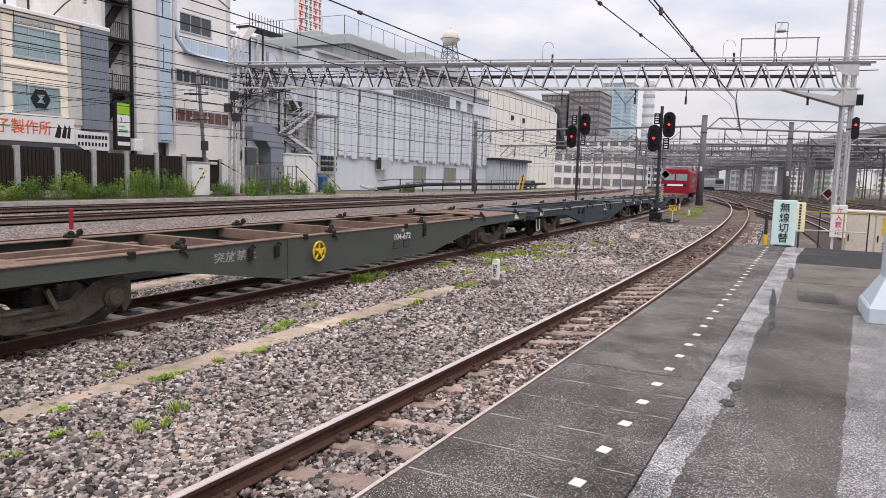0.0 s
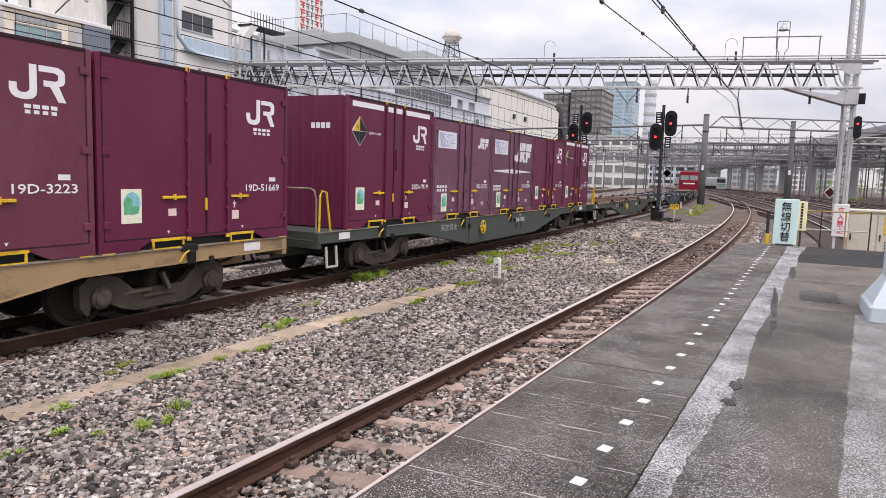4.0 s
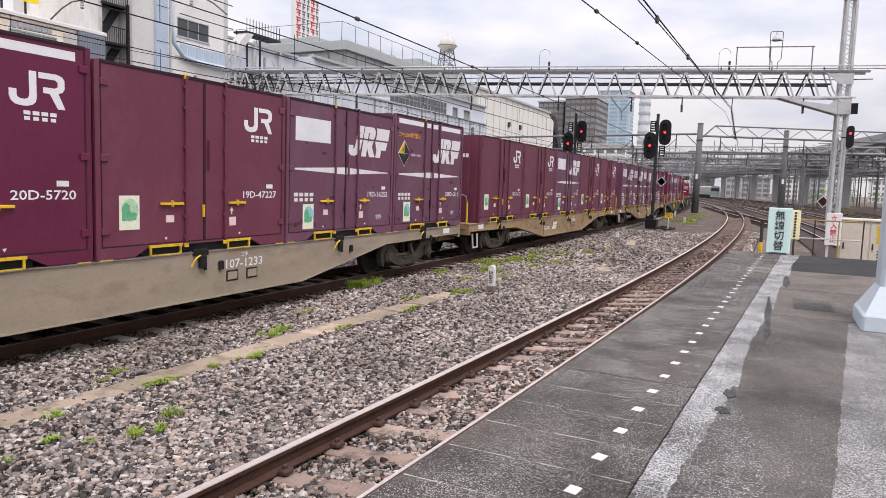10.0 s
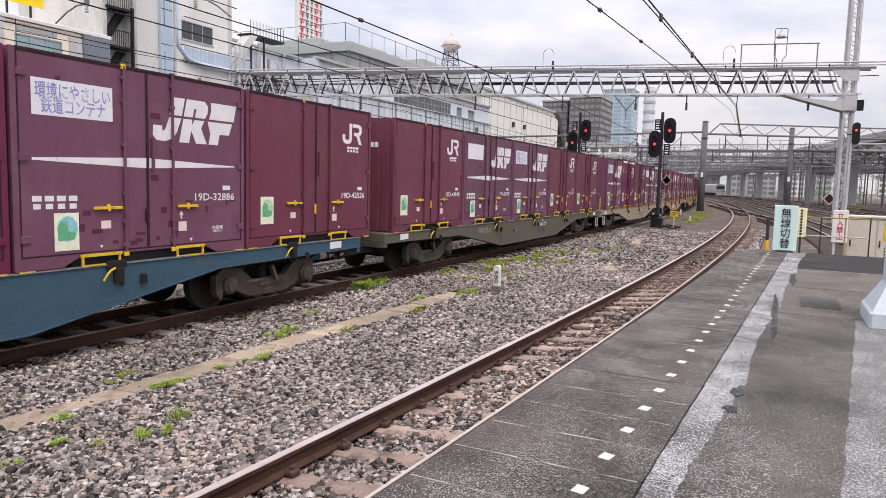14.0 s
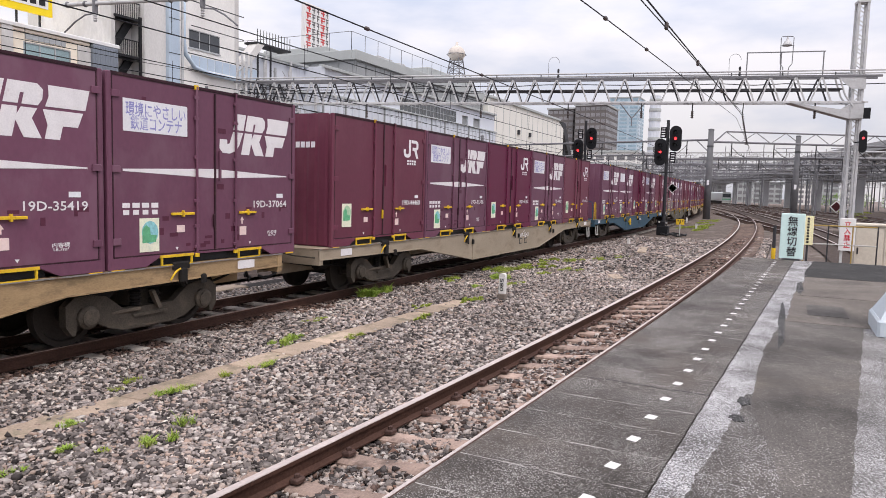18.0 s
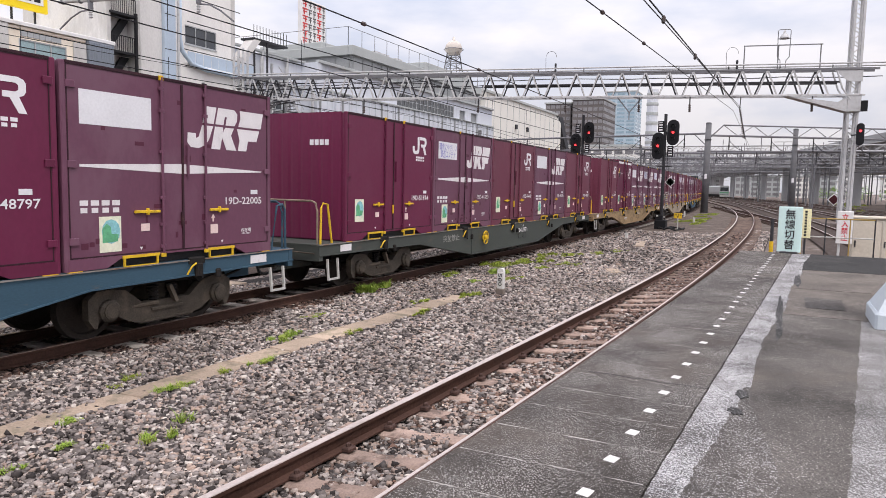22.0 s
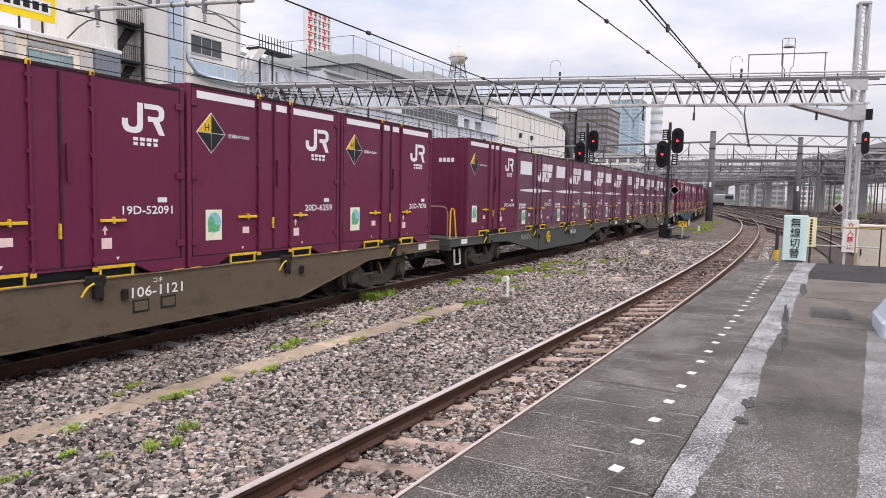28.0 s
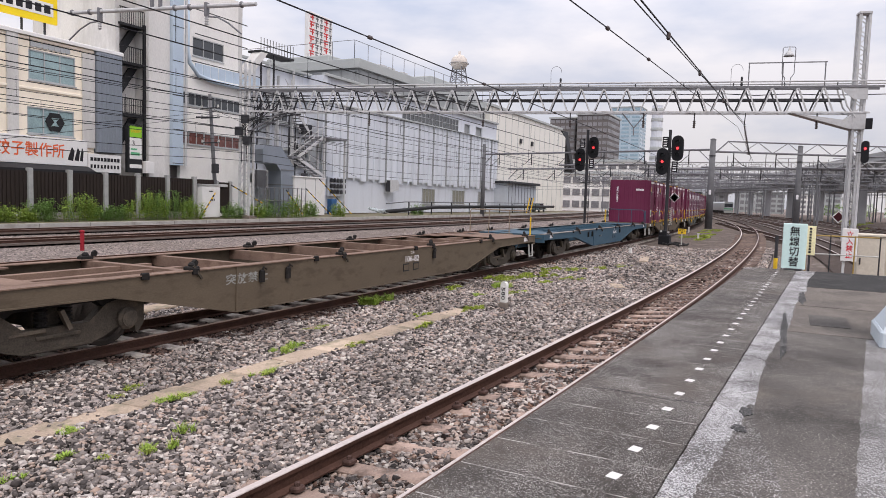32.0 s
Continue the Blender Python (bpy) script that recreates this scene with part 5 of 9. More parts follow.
    # twist locks along the edge
    for i in range(5 if near and empty else 0):
        for e in (-1.42, 1.42):
            x = 9.28 - 1.856 - 3.712 * i + e
            for s in (-1, 1) if empty and (e < 0 or i == 0) else (-1,):
                if empty and (e < 0 or i == 0):
                    body_ = Geo().cbox(x - 0.10, x + 0.10, s * 1.16 - 0.07, s * 1.16 + 0.07, 0.99, 1.05, 0.015)
                    body_.lathe([(0.05, 0), (0.055, 0.03), (0.03, 0.06), (0.0, 0.065)], (x, s * 1.16, 1.045), "z", 8)
                    body_.prism([(x + 0.07, 1.04), (x + 0.13, 1.04), (x + 0.16, 1.09), (x + 0.12, 1.14), (x + 0.08, 1.11)], s * 1.10 - 0.03, s * 1.10 + 0.03, "y")
                    lk = part("twist_lock", body_, M_DARK, w, "grimy raised twist lock")
                    part("lock_handle", Geo().bar((x - 0.03, s * 1.235, 1.06), (x + 0.09, s * 1.27, 0.87), 0.03), M_BOGIE, lk)
                part("lock_pad", Geo().cbox(x - 0.06, x + 0.06, s * 1.235 - 0.03, s * 1.235 + 0.03, 0.94, 1.03, 0.012), M_DARK, w)
    for x in (-3.75, -3.1, 2.3) if near and empty else ():
        part("lock_lever", Geo().cbox(x - 0.055, x + 0.055, -1.29, -1.228, 0.70, 0.90, 0.02).tube([(x, -1.26, 0.88), (x + 0.02, -1.27, 0.94), (x + 0.12, -1.25, 0.90)], 0.014, 6), M_DARK, w)
    for x in (-7.35, -3.2, 0.35, 3.95, 7.5) if near and not empty else ():
        lv = Geo().bar((x, -1.24, 0.9), (x + 0.05, -1.27, 0.72), 0.03)
        lv.cbox(x - 0.17, x + 0.13, -1.265, -1.20, 0.94, 1.04, 0.02)
        lv.cbox(x - 0.07, x + 0.07, -1.29, -1.22, 0.76, 0.95, 0.02)
        lv.cbox(x + 0.34, x + 0.44, -1.28, -1.22, 0.70, 0.83, 0.02)
        part("lock_lever", lv, M_DARK, w)
        part("lever_tip", Geo().tube([(x - 0.24, -1.28, 0.80), (x - 0.21, -1.30, 0.87), (x - 0.16, -1.30, 0.92), (x - 0.08, -1.29, 0.95)], 0.014, 6), M_YELLOW, w, "bent yellow lever")
    for s in (-1, 1) if near else ():
        gear = Geo().lathe([(0.0, -0.42), (0.12, -0.38), (0.14, -0.3), (0.14, 0.3), (0.12, 0.38), (0.0, 0.42)], (s * 8.35, -0.45, 0.60), "x", 10)
        part("brake_cylinder", gear, M_DARK, w)
        pipe = Geo().tube([(s * 5.0, -0.95, 0.72), (s * 7.6, -0.98, 0.70), (s * 8.2, -0.8, 0.56), (s * 9.0, -0.5, 0.60), (s * 9.66, -0.38, 0.72)], 0.022, 6)
        pipe.tube([(s * 7.7, 0.9, 0.62), (s * 8.6, 0.4, 0.52), (s * 9.5, 0.3, 0.66)], 0.03, 6)
        part("brake_pipe", pipe, M_DARK, w)
        part("gear_box", Geo().cbox(*sorted((s * 7.75, s * 8.3)), 0.25, 0.95, 0.45, 0.86, 0.03), M_DARK, w)
        part("uncoupling_rod", Geo().tube([(s * (E + 0.03), -1.15, 0.84), (s * (E + 0.08), -0.7, 0.86), (s * (E + 0.1), -0.25, 0.92)], 0.014, 6), M_BOGIE, w)
        part("brake_beam", Geo().cbox(*sorted((s * 7.35, s * 7.5)), -0.8, 0.8, 0.24, 0.42, 0.03), M_DARK, w)
    tk = Geo().lathe([(0.0, -0.5), (0.14, -0.46), (0.16, -0.4), (0.16, 0.4), (0.14, 0.46), (0.0, 0.5)], (1.4, 0.55, 0.55), "x", 12)
    part("air_tank", tk, M_DARK, w)
    part("valve_box", Geo().cbox(-1.4, -0.7, -0.75, -0.3, 0.42, 0.78, 0.03), M_DARK, w)
    part("brake_rod", Geo().tube([(-4, 0.5, 0.5), (4, 0.5, 0.5)], 0.02, 6), M_DARK, w)
    if paint in ("blue", "darkblue", "olive") and not wheel:
        part("slot", Geo().prism([(-1.74, 0.675), (-1.69, 0.648), (-1.41, 0.648), (-1.36, 0.675), (-1.41, 0.705), (-1.69, 0.705)], -1.236, -1.226, "y"), M_BLACK, w)
        part("slot_rim", Geo().tube([(-1.46 + 0.085 * math.cos(q * 0.5236), -1.238, 0.676 + 0.026 * math.sin(q * 0.5236)) for q in range(13)], 0.009, 5, False), M_STEEL_RIM, w)
    for q in (-ba,):
        part("corner_rib", Geo().box(q - 0.012, q + 0.012, -1.245, -1.228, 0.285, 0.984), P, w)
    for x in (1.0, 1.45):
        part("card_frame", Geo().prism(rect(x - 0.13, x + 0.13, 0.49, 0.66), -1.235, -1.227, "y"), M_BLACK, w)
        part("card", Geo().prism(rect(x - 0.105, x + 0.105, 0.515, 0.635), -1.239, -1.227, "y"), P, w)
    if near and paint == "tan":
        words_on("突放禁止", "notice", M_OLDMARK, w, side_at(-2.32, 0.58, -1.233), 0.14, 0.74)
    elif near and paint not in ("paletan", "blue", "darkblue"):
        words_on("突放禁止", "notice", M_FAINTMARK, w, side_at(-4.05, 0.80, -1.233), 0.17, 0.95)
    if wheel:
        hw = Geo()
        ring = [(-1.98 + 0.175 * math.cos(k * 0.2618), -1.31, 0.70 + 0.175 * math.sin(k * 0.2618)) for k in range(25)]
        hw.tube(ring, 0.018, 6, False)
        for k in range(5):
            a = k * 1.2566 + 0.3
            hw.bar((-1.98, -1.31, 0.70), (-1.98 + 0.165 * math.cos(a), -1.31, 0.70 + 0.165 * math.sin(a)), 0.026)
        hw.lathe([(0.06, -0.1), (0.06, 0.03), (0.03, 0.05)], (-1.98, -1.25, 0.70), "y", 10)
        part("hand_wheel", hw, M_YELLOW, w, "yellow hand brake wheel")
    # bogies
    for s in (-1, 1):
        bg = part("bogie", Geo().cbox(-0.20, 0.20, -0.90, 0.90, 0.46, 0.74, 0.03), M_BOGIE, w, "grimy cast steel bogie", at=pose(s * (7.1 if near else 3.9), 0, 0))
        for ys in (-1, 1):
            yy = ys * 0.985
            # cast frame like a shallow boat: pedestals over the axles, a low belly, a window above it
            low = Geo().prism([(u * 1.085, w_) for u, w_ in [(-1.14, 0.34), (-1.14, 0.60), (-1.02, 0.70), (-0.80, 0.70), (-0.62, 0.66), (-0.52, 0.58), (-0.38, 0.46), (0.38, 0.46), (0.52, 0.58), (0.62, 0.66), (0.80, 0.70), (1.02, 0.70),
                               (1.14, 0.60), (1.14, 0.34), (1.06, 0.22), (1.02, 0.22), (1.0, 0.34), (0.76, 0.34), (0.58, 0.24), (0.36, 0.17), (-0.36, 0.17), (-0.58, 0.24), (-0.76, 0.34), (-1.0, 0.34), (-1.02, 0.22), (-1.06, 0.22)]],
                              yy - 0.06, yy + 0.06, "y")
            fr_ = part("side_frame", low, M_BOGIE, bg)
            part("frame_top", Geo().prism([(-1.02, 0.69), (-0.66, 0.60), (-0.5, 0.72), (0.5, 0.72), (0.66, 0.60), (1.02, 0.69), (0.8, 0.76), (0.5, 0.80), (-0.5, 0.80), (-0.8, 0.76)], yy - 0.10 - 0.05 * ys, yy + 0.05 - 0.05 * ys, "y"), M_DARK, bg)
            part("frame_web", Geo().prism([(-0.46, 0.19), (0.46, 0.19), (0.34, 0.215), (-0.34, 0.215)], yy - 0.085, yy + 0.085, "y"), M_BOGIE, fr_)
            for dx in (-0.16, 0.16) if near else ():
                sp = Geo().lathe([p for k in range(7) for p in ((0.060, k * 0.046), (0.085, k * 0.046 + 0.014), (0.060, k * 0.046 + 0.028))], (dx, yy - ys * 0.03, 0.37), "z", 10)
                part("spring", sp, M_DARK, bg)
            part("spring_plank", Geo().cbox(-0.28, 0.28, yy - 0.09, yy + 0.09, 0.335, 0.375, 0.01), M_BOGIE, bg)
            rod = Geo().tube([(-0.62, yy + ys * 0.03, 0.42), (-0.18, yy + ys * 0.09, 0.44)], 0.028, 7)
            rod.bar((0.02, yy + ys * 0.08, 0.66), (0.12, yy + ys * 0.10, 0.42), 0.10, 0.05)
            part("brake_lever", rod, M_AXLE, bg)
            for dx in (-0.95, 0.95):
                cap = [(0.150, 0.0), (0.150, 0.05), (0.115, 0.075), (0.115, 0.095), (0.085, 0.105), (0.03, 0.105)]
                cap = cap if ys > 0 else [(r, -u) for r, u in cap][::-1]
                part("axle_box", Geo().lathe(cap, (dx, yy + ys * 0.055, 0.43), "y", 12), M_BOGIE, bg)
        for dx in (-0.95, 0.95):
            ax = part("wheelset", Geo().lathe([(0.075, -0.95), (0.075, 0.95)], (0, 0, 0), "y", 12), M_WHEEL, bg, at=pose(dx, 0, 0.43))
            for ys in (-1, 1):
                y = ys * 0.56
                part("wheel", Geo().lathe([(0.12, y - 0.09), (0.12, y - 0.035), (0.34, y - 0.02), (0.36, y - 0.06), (0.425, y - 0.06), (0.43, y + 0.06), (0.36, y + 0.06), (0.34, y + 0.02), (0.12, y + 0.035), (0.12, y + 0.09)],
                                          (0, 0, 0), "y", 28), M_WHEEL, ax)
    return w


def travel(t):
    """Metres run since the start; the train gathers speed evenly."""
    return 6.6858 * t + 0.08522 * t * t


REF = -188.27     # centre of wagon 0 at the start
PITCH = 20.09     # coupling to coupling


def rail_pose(s, half=7.1):
    """Pose of a vehicle whose bogies ride half metres before and behind s."""
    a, b = freight(s - half), freight(s + half)
    return pose((a[0] + b[0]) / 2, (a[1] + b[1]) / 2, 0, 0, 0, math.degrees(math.atan2(b[1] - a[1], b[0] - a[0])))


RIDERS = []      # (thing, distance of its vehicle's centre from wagon 0, pose on the vehicle, half bogie base)
WHEELSETS = []   # (wheelset, distance of its wagon)
# play in the couplings: how far each wagon stands before or behind its even place
PLAY = {-13: -3.55, -12: -0.2, -11: -0.2, -10: -0.3, -9: -0.62, -8: -0.74, -7: -0.53, -6: -0.36, -5: -0.07, -4: -0.25, -3: -0.05, -2: -0.32, -1: -0.20, 0: -0.19, 1: -0.15, 2: -0.36, 3: -0.17, 4: 0.05, 5: -0.1}
MODELS, BOXES = {}, {}
lettered = []
for k, paint, deck, number, hand_wheel, loads, shift, rail_end in CONSIST:
    key = (paint, deck, hand_wheel, rail_end, bool(number), not loads)
    if key not in MODELS:
        w = MODELS[key] = wagon(*key)
    else:
        w = copy_thing(MODELS[key], Matrix.Identity(4))
    lettered.append((w, number, None))
    RIDERS.append((w, -PITCH * k + PLAY[k], Matrix.Identity(4), 7.1))
    for b in w.children:
        if b.name.startswith("bogie"):
            WHEELSETS.extend((c, -PITCH * k) for c in b.children if c.name.startswith("wheelset"))
    for i, (kind, code) in enumerate(loads):
        if kind not in BOXES:
            c = BOXES[kind] = container(kind)
        else:
            c = copy_thing(BOXES[kind], Matrix.Identity(4))
        lettered.append((c, code, kind))
        RIDERS.append((c, -PITCH * k, pose(9.28 - 1.856 - 3.712 * i + shift, 0, 1.012), 7.1))
# numbers, when all copies are made
for ob, code, kind in lettered:
    if not code:
        continue
    if kind is None:
        words_on(code, "wagon_number", M_OLDMARK, ob, side_at(1.28, 0.76, -1.233), 0.14, 0.17 * 0.62 * len(code))
        if code == "107-526":
            part("beam_emblem", big_mark(-1.72, 0.50, 0.64, 0.27, -1.229), M_OLDMARK, ob, "white slanted block emblem")
        words_on("コキ", "wagon_class", M_OLDMARK, ob, side_at(1.28, 0.895, -1.233), 0.075)
        continue
    mark = M_MARK if kind in "WJD" else M_OLDMARK
    words_on(code, "container_number", mark, ob, side_at(-LEN / 2 + 0.83 * LEN, 0.825, -WID / 2 + 0.006), 0.112, 0.80)
    words_on(code, "end_number", mark, ob, rear_at(-LEN / 2 - 0.002, 0.76, 1.72) @ Matrix.Rotation(radians(-90), 4, "Z"), 0.11, 0.95)


def locomotive():
    """A red electric locomotive seen from its rear end."""
    P = mat("locomotive_red", (0.27, 0.012, 0.03), 0.4, 0, 0.1, 2, 20, 0.02)
    S = mat("locomotive_grey_skirt", (0.16, 0.16, 0.17), 0.6, 0, 0.2, 3, 30, 0.05)
    lo = thing("electric_locomotive", "red electric locomotive with pale stripe hauling the train", "locomotive")
    L2 = 12.0
    prof = [(-1.38, 1.0), (1.38, 1.0), (1.4, 1.3), (1.36, 3.3), (1.15, 3.6), (-1.15, 3.6), (-1.36, 3.3), (-1.4, 1.3)]
    part("body", Geo().prism(prof, -L2 + 0.25, L2 - 0.25, "x"), P, lo)
    for s in (-1, 1):
        a = s * (L2 - 0.25)
        face = part("cab_end", Geo().add([(a, y, z) for y, z in prof] + [(s * L2, y * 0.96, 1.05 + (z - 1.05) * 0.98 if z < 2 else z * 0.97) for y, z in prof],
                                         [tuple(range(8)), tuple(range(15, 7, -1))] + [(i, 8 + i, 8 + (i + 1) % 8, (i + 1) % 8) for i in range(8)]), P, lo)
        for yy in (-0.62, 0.62):
            part("windscreen", Geo().cbox(*sorted((s * (L2 - 0.02), s * (L2 + 0.012))), yy - 0.54, yy + 0.54, 2.35, 3.02, 0.01), glass("cab_glass", (0.25, 0.30, 0.30)), face)
            part("lamp_cluster", Geo().cbox(*sorted((s * (L2 - 0.02), s * (L2 + 0.03))), yy * 1.55 - 0.16, yy * 1.55 + 0.16, 1.78, 1.98, 0.01), M_BLACK, face)
        part("pale_stripe", Geo().cbox(*sorted((s * (L2 - 0.02), s * (L2 + 0.015))), -0.78, 0.78, 1.78, 1.96, 0.005), M_MARK, face)
        part("buffer_beam", Geo().cbox(*sorted((s * (L2 - 0.5), s * (L2 - 0.05))), -1.3, 1.3, 0.55, 1.0, 0.03), S, lo)
        part("bogie", Geo().cbox(s * 6 - 2.0, s * 6 + 2.0, -1.15, 1.15, 0.3, 0.95, 0.05), M_DARK, lo)
        for dx in (-1.25, 1.25):
            part("wheelset", Geo().lathe([(0.56, -0.62), (0.56, -0.5), (0.1, -0.49), (0.1, 0.49), (0.56, 0.5), (0.56, 0.62)], (s * 6 + dx, 0, 0.56), "y", 20), M_WHEEL, lo)
        pan = Geo()
        for yy in (-0.5, 0.5):
            pan.bar((s * 7 - 0.9, yy, 3.75), (s * 7 + 0.5, yy * 1.1, 4.3), 0.04)
            pan.bar((s * 7 + 0.5, yy * 1.1, 4.3), (s * 7 - 0.5, yy * 1.2, 4.95), 0.04)
        pan.bar((s * 7 - 0.5, -0.9, 4.98), (s * 7 - 0.5, 0.9, 4.98), 0.06)
        pan.box(s * 7 - 1.1, s * 7 + 0.9, -0.7, 0.7, 3.62, 3.76)
        part("pantograph", pan, S, lo)
    part("roof_gear", Geo().cbox(-4, 4, -0.9, 0.9, 3.58, 3.9, 0.05), S, lo)
    for x in (-5, -2, 1, 4):
        part("side_grille", Geo().cbox(x - 0.7, x + 0.7, -1.4, -1.37, 2.2, 2.9, 0.005), S, lo)
    return lo


loco = locomotive()
RIDERS.append((loco, 275.9, Matrix.Identity(4), 6.0))


# ---- yard: gantry, signals, poles, wires ----
M_STEEL = mat("galvanised_steel", (0.20, 0.20, 0.21), 0.6, 0.3, 0.18, 3, 40, 0.05, (0.22, 0.21, 0.21), 0.5, 3, 0.55)
M_STEEL_PALE = mat("pale_grey_steel_paint", (0.52, 0.52, 0.52), 0.6, 0.1, 0.15, 3, 40, 0.05, (0.33, 0.31, 0.29), 0.5, 4, 0.55)
M_STEEL_DARK = mat("dark_grey_steel", (0.050, 0.050, 0.054), 0.6, 0.3, 0.2, 3, 40, 0.05)
M_CONCRETE_POLE = mat("concrete_pole", (0.150, 0.150, 0.155), 0.85, 0, 0.2, 2, 30, 0.1)
M_WIRE = mat("overhead_wire", (0.022, 0.022, 0.025), 0.55, 0.5, 0.1, 2, 20, 0.0)
M_INSUL = mat("brown_insulator", (0.10, 0.08, 0.075), 0.3, 0, 0.1, 6, 30, 0.0)
M_SIGBLACK = mat("signal_black", (0.012, 0.012, 0.014), 0.6, 0, 0.3, 4, 40, 0.03)
M_REDLAMP = glow("signal_red_lamp", (1.0, 0.05, 0.06), 2.2)
M_DIMLENS = mat("unlit_lens", (0.03, 0.035, 0.035), 0.15, 0, 0.1, 4, 30, 0.0)

GA, GB = Vector((40.7, 28.5, 0)), Vector((50.5, -12.9, 0))
GLEN = (GB - GA).length
gan = thing("overhead_gantry", "long grey steel truss gantry carrying the overhead wires", "gantry",
            at=Matrix.Translation(GA) @ Matrix.Rotation(math.atan2(GB.y - GA.y, GB.x - GA.x), 4, "Z"))
ZB, ZT, HALF = 8.2, 9.78, 0.42
M_DIAG = mat("gantry_grey_paint", (0.56, 0.56, 0.56), 0.6, 0.1, 0.15, 3, 40, 0.05, (0.22, 0.20, 0.19), 0.5, 4, 0.52)
for s in (-1, 1):
    y = s * HALF
    part("top_chord", Geo().cbox(-0.6, GLEN + 0.5, y - 0.06, y + 0.06, ZT - 0.06, ZT + 0.07, 0.015), M_STEEL, gan)
    part("bottom_chord", Geo().cbox(-0.2, GLEN - 0.2, y - 0.05, y + 0.05, ZB - 0.055, ZB + 0.055, 0.015), M_DIAG, gan)
    part("middle_chord", Geo().tube([(18.5, y * 0.9, 9.0), (GLEN - 1.6, y * 0.9, 9.0)], 0.06, 8), M_STEEL_DARK, gan)
    part("pipe", Geo().tube([(-0.3, y * 1.25, 10.02), (GLEN + 2, y * 1.25, 10.12)], 0.05, 8), M_STEEL_PALE, gan)
dg = {}
for mt_ in (M_DIAG, M_STEEL_DARK):
    dg[mt_] = [Geo().bar((0, 0, ZB), (0.60, 0, ZT), 0.085).mesh("diagonal", mt_), Geo().bar((0, 0, ZT), (0.60, 0, ZB), 0.085).mesh("diagonal", mt_)]
k = 0
x = 0.6
while x < GLEN - 2.0:
    for s in (-1, 1):
        part("diagonal", dg[M_STEEL_DARK if s > 0 else M_DIAG][k % 2], M_DIAG, gan, at=pose(x, s * HALF, 0))
    x += 0.60 if k % 2 == 0 else 0.88
    k += 1
for i in range(14):
    xx = 1 + i * (GLEN - 3) / 13
    part("tie", Geo().bar((xx, -HALF, ZT), (xx + 0.6, HALF, ZT), 0.05), M_STEEL, gan)
    part("tie", Geo().bar((xx, -HALF, ZB), (xx + 0.6, HALF, ZB), 0.05), M_STEEL, gan)
    part("pipe_bracket", Geo().bar((xx, 0, ZT + 0.05), (xx, 0, ZT + 0.32), 0.06), M_STEEL_DARK, gan)


rnd = random.Random(44)
for k in range(5):
    yy, zz = rnd.uniform(-0.5, 0.5), rnd.uniform(8.9, 9.75)
    part("cable", Geo().tube([(-0.2 + i * 1.9, yy + rnd.uniform(-0.05, 0.05), zz + rnd.uniform(-0.07, 0.07)) for i in range(int((4 + 9 * k) / 1.9) + 3)], 0.03, 5), M_STEEL_DARK, gan)
for k in range(9):
    a, b = rnd.uniform(-0.5, 0.4), rnd.uniform(-0.5, 0.5)
    part("cable", Geo().tube([(a, b, rnd.uniform(3.5, 6.5)), (a + rnd.uniform(-0.2, 0.7), b - 0.2, rnd.uniform(6.6, 7.4)), (a + rnd.uniform(0.3, 1.6), b, rnd.uniform(7.6, 8.3)), (a + rnd.uniform(0.6, 2.6), b + 0.1, rnd.uniform(8.5, 9.6))], 0.035, 5), M_STEEL_DARK, gan)
for x, z in ((-0.35, 6.4), (0.3, 5.7), (0.15, 7.3)):
    part("switch_box", Geo().cbox(x - 0.28, x + 0.28, -0.75, -0.38, z, z + 0.62, 0.04), M_STEEL_DARK, gan)


def lattice_column(parent, xc, z0, z1, w, d, pitch, colour):
    """A square lattice column with zigzag lacing."""
    for sx in (-1, 1):
        for sy in (-1, 1):
            part("column_leg", Geo().cbox(xc + sx * w / 2 - 0.075, xc + sx * w / 2 + 0.075, sy * d / 2 - 0.075, sy * d / 2 + 0.075, z0, z1, 0.015), colour, parent)
    a = Geo().bar((-w / 2, 0, 0), (w / 2, 0, pitch), 0.08, 0.03).mesh("lacing", colour)
    b = Geo().bar((w / 2, 0, 0), (-w / 2, 0, pitch), 0.08, 0.03).mesh("lacing", colour)
    c = Geo().bar((0, -d / 2, 0), (0, d / 2, pitch), 0.055, 0.03).mesh("lacing", colour)
    n = int((z1 - z0) / pitch)
    for i in range(n):
        for sy in (-1, 1):
            part("lacing", (a, b)[i % 2], colour, parent, at=pose(xc, sy * d / 2, z0 + i * pitch))
        part("lacing", c, colour, parent, at=pose(xc - w / 2, 0, z0 + i * pitch))


lattice_column(gan, 0.0, 0.1, 12.0, 0.75, 0.7, 0.52, M_DIAG)
lattice_column(gan, GLEN - 0.78, GROUND_Z, 14.2, 0.52, 0.5, 0.42, M_STEEL_PALE)
part("column_cap", Geo().cbox(GLEN - 1.14, GLEN - 0.42, -0.36, 0.36, 14.2, 14.35, 0.04), M_STEEL_PALE, gan)
part("column_foot", Geo().cbox(GLEN - 1.35, GLEN - 0.2, -0.55, 0.55, GROUND_Z - 0.1, 0.25, 0.05), M_EDGE, gan)
part("column_foot", Geo().cbox(-0.6, 0.6, -0.6, 0.6, GROUND_Z, 0.35, 0.05), M_EDGE, gan)
